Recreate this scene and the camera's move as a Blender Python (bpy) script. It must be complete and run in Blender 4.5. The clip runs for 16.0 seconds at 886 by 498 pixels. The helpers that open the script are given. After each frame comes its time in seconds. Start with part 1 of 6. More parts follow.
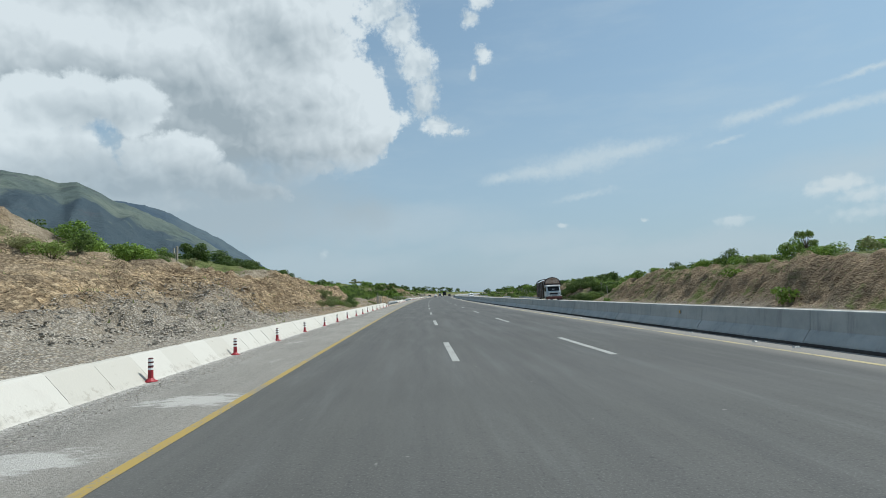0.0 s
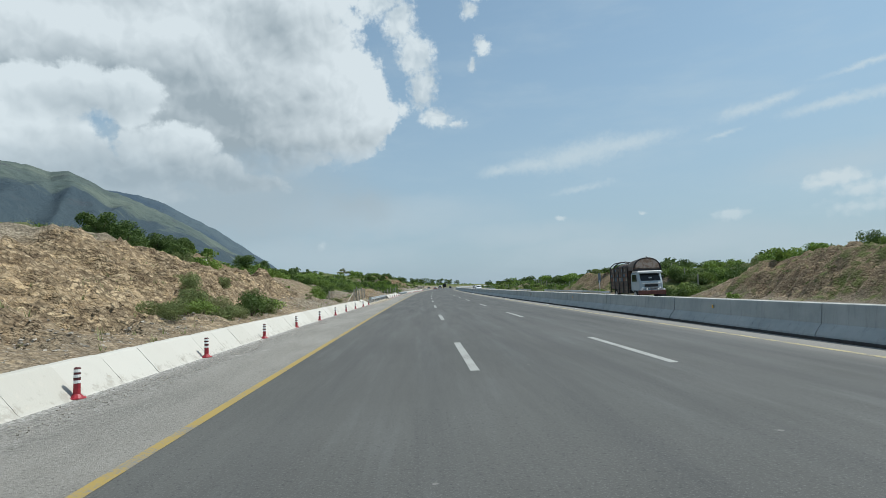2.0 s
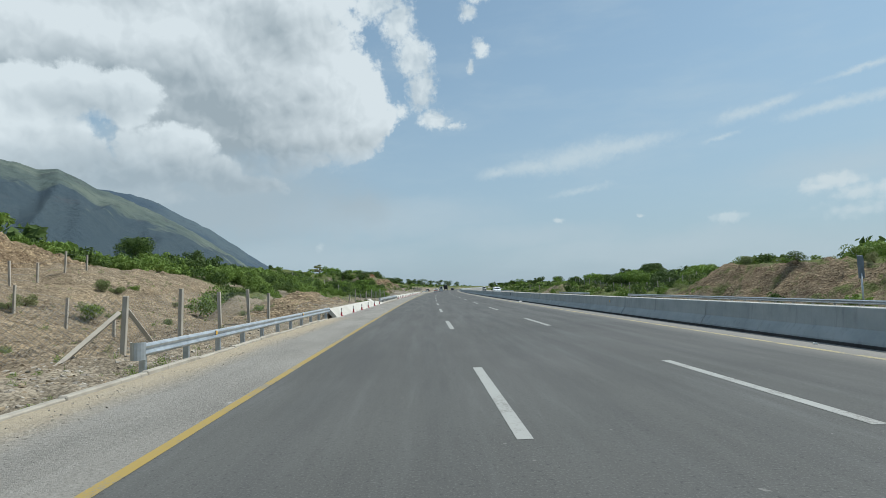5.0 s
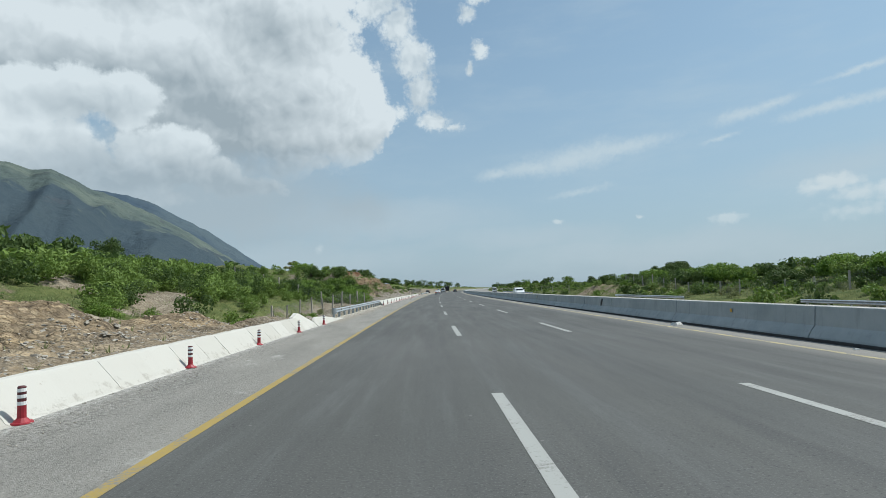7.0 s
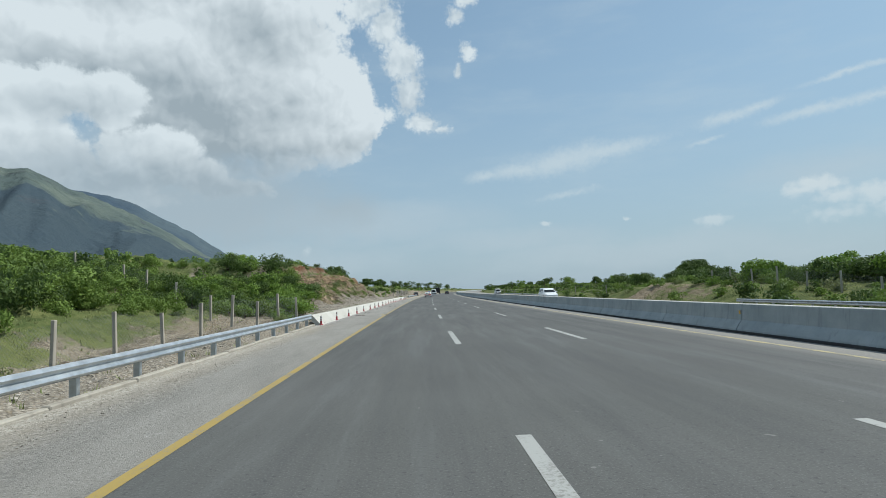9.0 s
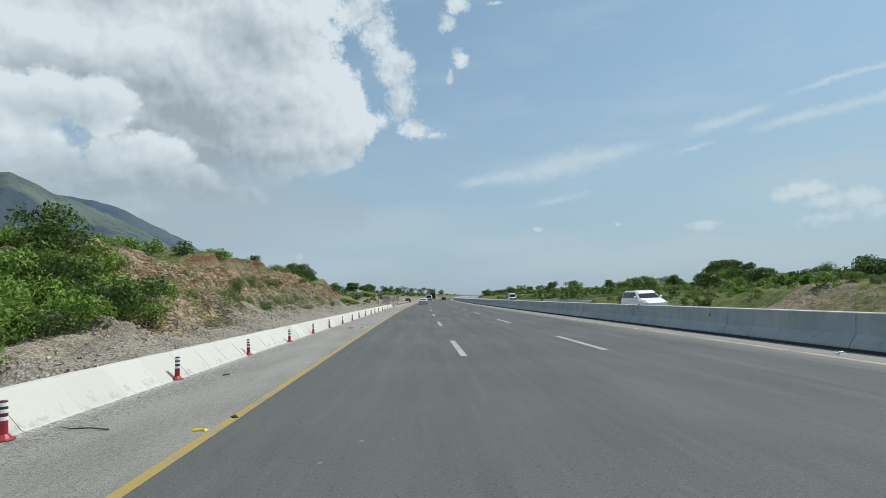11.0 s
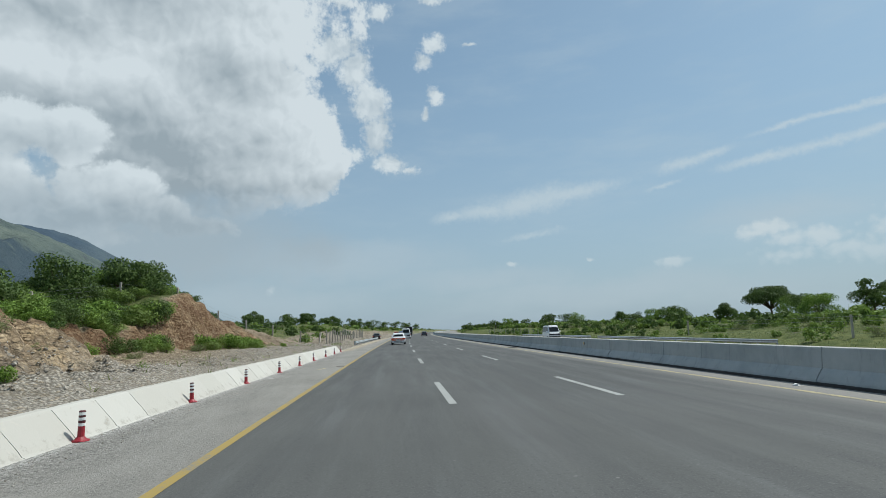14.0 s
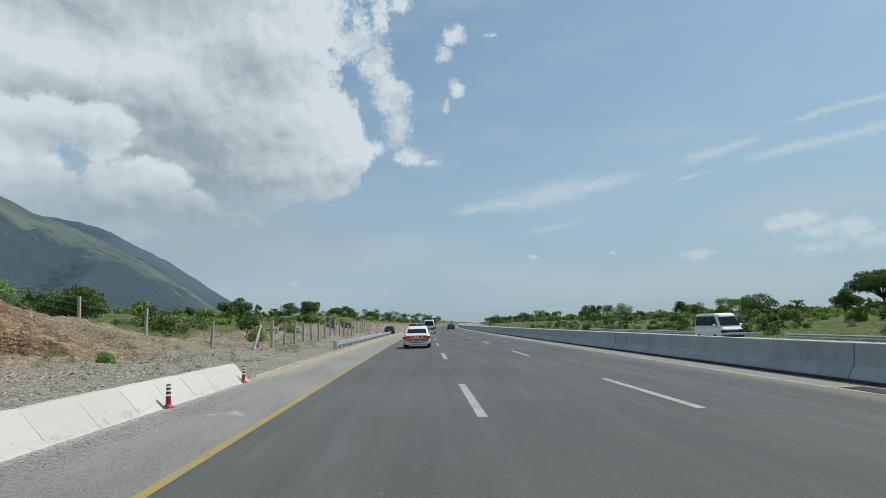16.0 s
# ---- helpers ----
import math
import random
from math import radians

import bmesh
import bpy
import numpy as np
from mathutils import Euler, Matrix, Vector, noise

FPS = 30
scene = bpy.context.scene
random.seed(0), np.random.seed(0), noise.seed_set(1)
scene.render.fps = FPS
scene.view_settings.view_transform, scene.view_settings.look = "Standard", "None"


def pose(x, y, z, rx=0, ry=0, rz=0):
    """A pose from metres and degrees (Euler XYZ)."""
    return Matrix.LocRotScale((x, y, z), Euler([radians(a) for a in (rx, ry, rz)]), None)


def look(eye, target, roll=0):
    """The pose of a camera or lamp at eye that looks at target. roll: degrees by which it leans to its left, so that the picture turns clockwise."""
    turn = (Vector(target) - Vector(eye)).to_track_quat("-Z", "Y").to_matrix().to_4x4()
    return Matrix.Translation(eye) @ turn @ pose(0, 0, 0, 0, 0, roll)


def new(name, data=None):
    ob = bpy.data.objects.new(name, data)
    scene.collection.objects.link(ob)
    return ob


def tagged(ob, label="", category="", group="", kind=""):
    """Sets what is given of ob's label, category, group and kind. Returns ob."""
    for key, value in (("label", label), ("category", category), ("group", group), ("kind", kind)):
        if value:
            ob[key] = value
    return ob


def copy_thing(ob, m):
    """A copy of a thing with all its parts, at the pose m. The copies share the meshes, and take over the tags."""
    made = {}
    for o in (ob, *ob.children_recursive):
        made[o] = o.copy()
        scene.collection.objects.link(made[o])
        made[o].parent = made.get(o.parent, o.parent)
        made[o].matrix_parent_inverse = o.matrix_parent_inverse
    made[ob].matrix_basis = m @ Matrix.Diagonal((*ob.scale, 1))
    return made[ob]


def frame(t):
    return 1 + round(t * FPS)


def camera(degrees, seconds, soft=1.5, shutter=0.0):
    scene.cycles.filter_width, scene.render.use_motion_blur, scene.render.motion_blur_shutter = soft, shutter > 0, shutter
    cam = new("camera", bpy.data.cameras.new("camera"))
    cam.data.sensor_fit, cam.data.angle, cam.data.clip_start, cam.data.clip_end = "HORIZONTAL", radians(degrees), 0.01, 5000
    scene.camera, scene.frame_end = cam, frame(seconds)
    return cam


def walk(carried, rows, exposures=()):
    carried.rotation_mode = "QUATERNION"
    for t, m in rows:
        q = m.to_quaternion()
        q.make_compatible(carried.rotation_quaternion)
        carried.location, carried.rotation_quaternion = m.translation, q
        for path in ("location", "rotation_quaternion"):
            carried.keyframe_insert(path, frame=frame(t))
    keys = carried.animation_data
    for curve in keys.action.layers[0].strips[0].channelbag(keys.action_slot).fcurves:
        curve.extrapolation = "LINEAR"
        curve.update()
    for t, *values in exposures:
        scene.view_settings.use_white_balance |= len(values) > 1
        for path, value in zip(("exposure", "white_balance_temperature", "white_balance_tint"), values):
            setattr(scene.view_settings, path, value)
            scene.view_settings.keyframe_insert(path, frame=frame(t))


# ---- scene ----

# ---------------------------------------------------------------- the road's line
BEND = 2.328e-4         # the motorway turns gently to the right, 1/m
BEND_END = 700.0
EYE = 1.54


def heading(s):
    return BEND * min(s, BEND_END)


def way(s, o=0.0, z=0.0):
    """World place at s metres along the road, o metres to its right, z above its plane."""
    a = heading(s)
    x, y = (1 - math.cos(a)) / BEND, math.sin(a) / BEND
    if s > BEND_END:
        x, y = x + math.sin(a) * (s - BEND_END), y + math.cos(a) * (s - BEND_END)
    return Vector((x + o * math.cos(a), y - o * math.sin(a), z))


def ways(s, o, z):
    """The same for arrays."""
    c = np.minimum(s, BEND_END)
    a = BEND * c
    x, y = (1 - np.cos(a)) / BEND, np.sin(a) / BEND
    e = s - c
    return np.stack([x + np.sin(a) * e + o * np.cos(a), y + np.cos(a) * e - o * np.sin(a), z + 0 * s], -1)


def at(s, o=0.0, z=0.0, turn=0.0, scale=1.0, tilt=0.0):
    """A pose on the road whose y axis runs along it."""
    m = Matrix.Translation(way(s, o, z)) @ Matrix.Rotation(radians(turn) - heading(s), 4, "Z") @ Matrix.Rotation(radians(tilt), 4, "Y")
    return m @ Matrix.Diagonal((scale, scale, scale, 1))


# ---------------------------------------------------------------- camera and its way
cam = camera(78.2, 16.0, soft=.8)
ROWS = [  # seconds, metres along, metres right, yaw against the road, pitch, roll
    (0.0, 0.32, 0.02, -2.84, 4.73, 2.23),
    (0.5, 8.41, -0.01, -2.64, 4.44, 2.21),
    (1.0, 16.56, -0.07, -2.50, 4.04, 2.21),
    (1.5, 24.70, -0.11, -2.54, 4.39, 2.18),
    (2.0, 32.95, -0.11, -2.59, 3.91, 2.04),
    (2.5, 41.50, -0.13, -2.85, 4.24, 1.92),
    (3.0, 49.83, -0.10, -2.39, 4.26, 1.80),
    (3.5, 58.10, -0.12, -2.09, 4.04, 1.82),
    (4.0, 66.23, -0.09, -2.18, 4.06, 1.84),
    (4.5, 74.27, -0.11, -2.60, 4.00, 1.88),
    (5.0, 82.32, -0.14, -2.15, 4.10, 1.87),
    (7.5, 122.85, -0.14, -1.73, 4.24, 2.03),
    (8.0, 130.88, -0.16, -2.82, 3.87, 2.10),
    (8.5, 139.01, -0.18, -2.67, 4.16, 2.09),
    (11.0, 178.83, -0.30, -2.94, 4.97, 2.28),
    (11.5, 186.85, -0.33, -3.47, 7.07, 2.30),
    (12.0, 194.64, -0.37, -3.49, 8.08, 2.35),
    (12.5, 202.37, -0.39, -3.86, 8.36, 2.34),
    (13.0, 210.17, -0.41, -5.33, 7.81, 2.35),
    (13.5, 218.02, -0.37, -5.51, 8.68, 2.30),
    (14.0, 226.11, -0.31, -5.19, 8.47, 2.24),
    (14.5, 234.43, -0.25, -5.30, 8.13, 2.23),
    (15.0, 242.54, -0.21, -5.26, 8.42, 2.31),
    (15.5, 250.60, -0.16, -4.69, 8.21, 2.15),
    (16.0, 258.68, -0.12, -2.48, 7.79, 1.93),
]


def eye_pose(s, o, yaw, pitch, roll):
    e = way(s, o, EYE)
    y, p = radians(yaw) - heading(s), radians(pitch)
    return look(e, e + Vector((-math.sin(y) * math.cos(p), math.cos(y) * math.cos(p), math.sin(p))), -roll)


walk(cam, [(t, eye_pose(s, o, yw, pt, rl)) for t, s, o, yw, pt, rl in ROWS], [(0, -.02, 6300, 7), (11.0, -.02, 6300, 7), (12.0, -.12, 6300, 7), (16.0, -.12, 6300, 7)])

# ---------------------------------------------------------------- sky and sun
SUN_AZ, SUN_EL = 75.0, 58.0     # degrees clockwise from straight ahead, and above the horizon
world = bpy.data.worlds.new("sky")
scene.world = world
world.use_nodes = True


class Nodes:
    """Short hand for building a node tree."""

    def __init__(self, tree):
        self.tree = tree

    def add(self, kind, **values):
        n = self.tree.nodes.new(kind)
        for key, value in values.items():
            if key.startswith("i_"):
                n.inputs[key[2:].replace("_", " ")].default_value = value
            elif key == "op":
                n.operation = value
            elif key == "blend":
                n.blend_type = value
            elif key == "dims":
                n.noise_dimensions = value
            elif key == "attr":
                n.attribute_name = value
            elif key == "feature":
                n.feature = value
        return n

    def link(self, a, b):
        self.tree.links.new(a, b)

    def put(self, value, socket):
        if isinstance(value, bpy.types.NodeSocket):
            self.link(value, socket)
        else:
            socket.default_value = value

    def math(self, op, a, b=0.0, clamp=False):
        n = self.add("ShaderNodeMath", op=op)
        n.use_clamp = clamp
        self.put(a, n.inputs[0]), self.put(b, n.inputs[1])
        return n.outputs[0]

    def ramp(self, v, lo, hi, a=0.0, b=1.0, smooth=True):
        n = self.add("ShaderNodeMapRange")
        n.interpolation_type = "SMOOTHSTEP" if smooth else "LINEAR"
        self.put(v, n.inputs[0])
        for i, x in enumerate((lo, hi, a, b)):
            n.inputs[i + 1].default_value = x
        return n.outputs[0]

    def mix(self, f, a, b, blend="MIX"):
        n = self.add("ShaderNodeMixRGB", blend=blend)
        self.put(f, n.inputs[0])
        for v, s in ((a, n.inputs[1]), (b, n.inputs[2])):
            if isinstance(v, tuple):
                s.default_value = (*v, 1)
            else:
                self.link(v, s)
        return n.outputs[0]

    def noise(self, vec, scale, detail=4.0, rough=0.55, warp=0.0):
        n = self.add("ShaderNodeTexNoise")
        n.inputs["Scale"].default_value, n.inputs["Detail"].default_value = scale, detail
        n.inputs["Roughness"].default_value, n.inputs["Distortion"].default_value = rough, warp
        self.link(vec, n.inputs["Vector"])
        return n.outputs["Fac"]

    def scaled(self, vec, v):
        n = self.add("ShaderNodeVectorMath", op="MULTIPLY")
        self.link(vec, n.inputs[0])
        n.inputs[1].default_value = v
        return n.outputs[0]


def aim(az, el):
    """A direction: degrees to the left of straight ahead and above the horizon."""
    a, e = radians(az), radians(el)
    return Vector((-math.sin(a) * math.cos(e), math.cos(a) * math.cos(e), math.sin(e)))


w = Nodes(world.node_tree)
world.node_tree.nodes.clear()
out = w.add("ShaderNodeOutputWorld")
sky = w.add("ShaderNodeTexSky")
sky.sky_type, sky.sun_disc = "NISHITA", False
sky.sun_elevation, sky.sun_rotation = radians(SUN_EL), radians(SUN_AZ)
sky.air_density, sky.dust_density, sky.ozone_density, sky.altitude = 1.0, 1.6, 1.2, 350
coord = w.add("ShaderNodeTexCoord").outputs["Generated"]

# clouds, each lump as (degrees left, degrees up, half width, half height, weight[, lean])
MASS = [
    (8.4, 19.5, 6.6, 6.2, 1), (6.1, 16.8, 4.0, 3.5, 1), (11.3, 23.3, 6.3, 5.1, 1), (19.1, 18.6, 10.3, 6.0, 1), (18.3, 25.3, 12.1, 6.6, 1),
    (28.1, 25.2, 14.6, 6.3, 1), (13.1, 30.9, 7.7, 5.8, 1), (15.4, 14.4, 8.3, 3.0, 0.95), (22.1, 16.2, 5.1, 3.6, 1), (33.9, 24.6, 13.9, 7.5, 1),
    (29.0, 32.3, 28.6, 7.5, 1), (41.6, 21.1, 12.0, 4.6, 1),
]
TOWER = [
    (3.1, 28.6, 3.4, 2.4, 0.95), (0.7, 26.4, 2.4, 2.6, 0.95), (-0.6, 23.4, 2.3, 2.6, 0.9), (-1.5, 20.6, 2.1, 2.4, 0.9), (-2.8, 17.8, 2.2, 1.8, 0.9),
    (6.4, 26.9, 2.8, 1.5, 0.75), (8.5, 27.7, 2.6, 1.7, 0.8), (-4.6, 17.0, 2.0, 0.9, 0.6), (0.8, 18.6, 1.8, 1.4, 0.62), (-2.1, 32.0, 2.3, 1.4, 0.72),
    (2.4, 32.8, 6.2, 0.9, 0.7), (-7.8, 33.3, 4.8, 0.8, 0.62), (-8.4, 29.4, 1.7, 1.6, 0.72), (-7.0, 27.6, 1.6, 1.3, 0.62),
    (-7.9, 24.5, 1.4, 1.5, 0.68), (-6.8, 22.6, 0.7, 1.5, 0.6), (-12.1, 28.8, 1.1, 0.5, 0.6),
]
BEHIND = [
    (28.3, 18.2, 5.1, 2.4, 0.95), (26.7, 17.3, 2.2, 2.1, 0.95), (30.5, 18.2, 4.8, 2.3, 0.9), (34.1, 17.4, 5.4, 2.3, 0.9),
    (23.8, 13.7, 5.6, 3.0, 0.85), (25.6, 11.6, 5.9, 3.0, 0.8), (20.8, 11.9, 5.9, 2.3, 0.7), (30.7, 12.3, 3.6, 2.8, 1), (28.8, 10.8, 3.0, 2.1, 0.9),
    (33.1, 12.9, 4.7, 3.2, 1), (35.5, 13.0, 5.3, 4.0, 1), (26.8, 9.3, 11.1, 2.3, 0.6), (17.3, 10.8, 7.6, 2.3, 0.5), (39.1, 12.0, 7.6, 5.2, 1),
]
BASES = [
    (30.6, 19.8, 11.6, 1.7, 0.75), (23.1, 19.3, 6.7, 2.4, 0.85), (19.0, 17.3, 7.2, 3.5, 1.0), (17.4, 14.1, 8.3, 3.0, 1.0),
    (11.7, 14.5, 6.5, 2.0, 0.75), (22.5, 15.7, 4.5, 3.2, 0.95), (14.3, 25.1, 4.8, 2.5, 0.6), (30.3, 27.3, 7.1, 1.7, 0.5), (5.0, 15.2, 3.0, 1.4, 0.4),
    (11.2, 19.9, 3.7, 1.7, 0.25), (24.5, 31.5, 10.1, 3.5, 0.6), (37.2, 19.0, 8.5, 2.3, 0.8),
]
BASES_BEHIND = [
    (25.6, 10.7, 9.9, 2.3, 1), (18.8, 10.8, 8.8, 2.1, 1), (30.0, 16.8, 5.4, 1.4, 0.45), (22.8, 12.3, 3.5, 1.5, 0.5), (31.1, 10.1, 4.1, 1.5, 0.6),
]
STREAKS = [
    (-9.3, 11.8, 2.6, 0.69, 0.75, 7), (-13.0, 12.3, 4.3, 0.92, 0.9, 7), (-17.2, 12.9, 5.9, 1.26, 1, 7), (-21.9, 13.4, 5.9, 0.8, 0.9, 7),
    (-33.2, 15.0, 3.6, 0.69, 0.75, 11), (-35.3, 15.5, 2.8, 0.57, 0.7, 11), (-31.0, 13.1, 2.6, 0.34, 0.6, 11), (-39.7, 14.3, 5.3, 0.57, 0.8, 4),
    (-44.3, 14.6, 5.7, 0.57, 0.8, 4), (-47.9, 14.9, 5.7, 0.57, 0.75, 4), (-42.2, 16.8, 4.5, 0.34, 0.75, 4), (-46.0, 17.1, 6.1, 0.34, 0.8, 4),
    (-49.3, 17.2, 4.9, 0.34, 0.75, 4), (-17.6, 9.5, 4.7, 0.57, 0.5, 7),
]
LOW_HEAPS = [
    (-39.4, 8.1, 2.7, 0.9, 0.95), (-38.2, 7.6, 2.3, 0.9, 0.9), (-41.0, 7.0, 3.0, 1.0, 0.85), (-43.3, 6.8, 2.9, 1.3, 0.85),
    (-45.0, 5.5, 3.5, 1.6, 0.75), (-40.9, 5.5, 6.4, 1.6, 0.6), (-47.2, 5.2, 4.6, 1.7, 0.75), (-31.1, 5.8, 1.8, 0.6, 1), (-15.3, 6.6, 1.0, 0.4, 0.8),
    (-23.4, 6.5, 0.6, 0.3, 0.8), (9.4, 4.6, 1.4, 1.2, 0.5), (-50.2, 6.7, 5.2, 2.9, 0.9),
]

axes = w.add("ShaderNodeSeparateXYZ")
w.link(coord, axes.inputs[0])
height = axes.outputs[2]
dome = w.add("ShaderNodeCombineXYZ")                # degrees left and up, as a flat map
w.link(w.math("MULTIPLY", w.math("ARCTAN2", w.math("MULTIPLY", axes.outputs[0], -1.0), axes.outputs[1]), 57.296), dome.inputs[0])
w.link(w.math("MULTIPLY", w.math("ARCSINE", height), 57.296), dome.inputs[1])
dome = dome.outputs[0]


def stirred(vec, scale, detail, amount):
    """The map pushed about by noise, in degrees."""
    n = w.add("ShaderNodeTexNoise")
    n.inputs["Scale"].default_value, n.inputs["Detail"].default_value, n.inputs["Roughness"].default_value = scale, detail, .55
    w.link(vec, n.inputs["Vector"])
    a = w.add("ShaderNodeVectorMath", op="SUBTRACT")
    w.link(n.outputs["Color"], a.inputs[0])
    a.inputs[1].default_value = (.5, .5, .5)
    b = w.add("ShaderNodeVectorMath", op="ADD")
    w.link(vec, b.inputs[0]), w.link(w.scaled(a.outputs[0], (amount, amount, 0)), b.inputs[1])
    return b.outputs[0]


def lumps(rows, vec):
    """The largest of the lumps at each place: its weight in the middle, falling by one to its rim."""
    total = None
    for az, el, rx, ry, k, *lean in rows:
        m = w.add("ShaderNodeMapping")
        m.vector_type = "TEXTURE"
        m.inputs["Location"].default_value, m.inputs["Scale"].default_value = (az, el, 0), (rx, ry, 1)
        m.inputs["Rotation"].default_value = (0, 0, radians(-lean[0] if lean else 0))
        w.link(vec, m.inputs["Vector"])
        d = w.add("ShaderNodeVectorMath", op="LENGTH")
        w.link(m.outputs[0], d.inputs[0])
        v = w.math("SUBTRACT", k, d.outputs["Value"])
        total = v if total is None else w.math("MAXIMUM", total, v)
    return total


def cells(vec, scale):
    v = w.add("ShaderNodeTexVoronoi", feature="SMOOTH_F1")
    v.voronoi_dimensions = "2D"
    v.inputs["Scale"].default_value, v.inputs["Smoothness"].default_value = scale, .35
    w.link(vec, v.inputs["Vector"])
    return w.math("SUBTRACT", .55, v.outputs["Distance"])


def billows(vec):
    """Rounded heads of cloud at three sizes."""
    a = w.math("ADD", w.math("MULTIPLY", cells(vec, .22), 1.0), w.math("MULTIPLY", cells(vec, .55), .55))
    return w.math("ADD", a, w.math("MULTIPLY", cells(vec, 1.4), .28))


def moved(vec, x, y):
    a = w.add("ShaderNodeVectorMath", op="ADD")
    w.link(vec, a.inputs[0])
    a.inputs[1].default_value = (x, y, 0)
    return a.outputs[0]


rolling = stirred(stirred(dome, .16, 3, 3.0), .9, 6, .85)
heads = billows(rolling)
lit = w.math("SUBTRACT", heads, billows(moved(rolling, -.55, .75)))          # heads brighten towards the sun, up and to the right
fray = w.math("SUBTRACT", w.noise(dome, 2.2, 7, .62), .5)
wool = w.math("SUBTRACT", w.noise(dome, .42, 5, .55), .5)
soft_map = stirred(dome, .12, 3, 4.0)


def cover(rows, edge, crisp, ragged):
    v = w.math("ADD", lumps(rows, rolling), w.math("MULTIPLY", heads, .34))
    v = w.math("ADD", v, w.math("MULTIPLY", fray, ragged))
    return w.ramp(v, edge, edge + crisp)


mass = cover(MASS, .0, .20, .30)
tower = cover(TOWER, -.06, .62, .95)
behind = cover(BEHIND, .0, .30, .30)


def shaded(rows, tilt, bright, dull):
    g = w.math("ADD", lumps(rows, soft_map), w.math("MULTIPLY", wool, .75))
    g = w.ramp(w.math("SUBTRACT", g, w.math("MULTIPLY", lit, tilt)), -1.05, .85, smooth=False)
    return w.mix(g, bright, dull)


mass_col = shaded(BASES, .75, (.705, .765, .80), (.345, .410, .455))
behind_col = shaded(BASES_BEHIND, .7, (.70, .765, .80), (.37, .44, .49))
tower_col = w.mix(w.ramp(w.math("ADD", w.math("MULTIPLY", lit, .8), wool), -.45, .35), (.50, .58, .64), (.70, .765, .80))
# the cloud's under side dissolves into haze
mass = w.math("MULTIPLY", mass, w.ramp(w.math("ADD", height, w.math("MULTIPLY", wool, .05)), .185, .262))
behind = w.math("MULTIPLY", behind, w.ramp(w.math("ADD", height, w.math("MULTIPLY", wool, .06)), .13, .245, .30, 1))
streaks = w.math("ADD", lumps(STREAKS, stirred(stirred(dome, .3, 3, 1.0), 2.2, 5, .5)), w.math("MULTIPLY", w.math("ADD", fray, wool), .75))
streaks = w.ramp(streaks, -.45, .95, 0, .60)
low_map = stirred(stirred(dome, .5, 4, .9), 2.5, 5, .40)
low_v = w.math("ADD", w.math("ADD", lumps(LOW_HEAPS, low_map), w.math("MULTIPLY", cells(low_map, 1.1), .45)), w.math("MULTIPLY", fray, .4))
low = w.math("MULTIPLY", w.ramp(low_v, .05, .75), w.ramp(height, .06, .15, .36, .84))
veil = w.ramp(w.noise(w.scaled(dome, (.035, .13, 1)), 1.6, 6, .6), .42, .80, 0, .30)
sky_col = w.mix(1.0, sky.outputs[0], (.110, .133, .126), "MULTIPLY")
hazy = w.mix(w.ramp(height, -.05, .50, .88, .35), sky_col, (.376, .475, .566))
c1 = w.mix(veil, hazy, (.53, .625, .68))
murk = w.ramp(w.math("ADD", lumps([(20, 9.5, 20, 7.5, 1.0), (34, 9, 16, 7, 1.0), (6, 8.5, 10, 5, .7)], soft_map), w.math("MULTIPLY", wool, .4)), .0, .8, 0, .80)
band = w.ramp(w.math("ADD", lumps([(4, 7.2, 17, 2.4, 1.0), (-12, 5.2, 15, 1.8, .9), (-26, 3.4, 22, 2.0, 1.0), (10, 3.5, 16, 2.5, .9), (-40, 9.5, 12, 2.2, .8)], soft_map), w.math("MULTIPLY", wool, .5)), -.2, .8, 0, .42)
c1 = w.mix(band, c1, (.50, .58, .635))
c1 = w.mix(murk, c1, (.400, .475, .525))
c1 = w.mix(streaks, c1, (.63, .705, .735))
c1 = w.mix(low, c1, (.64, .71, .74))
c1 = w.mix(tower, c1, tower_col)
c1 = w.mix(mass, c1, mass_col)
c4 = w.mix(behind, c1, behind_col)
bg = w.add("ShaderNodeBackground")
w.link(c4, bg.inputs[0])
bg.inputs[1].default_value = 1.0
w.link(bg.outputs[0], out.inputs[0])

sun = new("sun", bpy.data.lights.new("sun", "SUN"))
sun.data.energy, sun.data.angle, sun.data.color = 4.3, radians(0.6), (1.0, .965, .91)
sun.matrix_world = look((0, 0, 300), Vector((0, 0, 300)) - aim(-SUN_AZ, SUN_EL))

# ---------------------------------------------------------------- materials
def material(name, build, rough=.85, metal=0.0, spec=.3):
    m = bpy.data.materials.new(name)
    m.use_nodes = True
    n = Nodes(m.node_tree)
    bsdf = m.node_tree.nodes["Principled BSDF"]
    bsdf.inputs["Roughness"].default_value, bsdf.inputs["Metallic"].default_value = rough, metal
    bsdf.inputs["Specular IOR Level"].default_value = spec
    pos = n.add("ShaderNodeNewGeometry").outputs["Position"]
    build(n, bsdf, pos)
    return m


def base(n, bsdf, col):
    if isinstance(col, tuple):
        bsdf.inputs["Base Color"].default_value = (*col, 1)
    else:
        n.link(col, bsdf.inputs["Base Color"])


def bump(n, bsdf, height, strength=.4, dist=.02):
    b = n.add("ShaderNodeBump")
    b.inputs["Strength"].default_value, b.inputs["Distance"].default_value = strength, dist
    n.link(height, b.inputs["Height"])
    n.link(b.outputs[0], bsdf.inputs["Normal"])


def local(n):
    return n.add("ShaderNodeTexCoord").outputs["Object"]


def rand(n):
    return n.add("ShaderNodeObjectInfo").outputs["Random"]


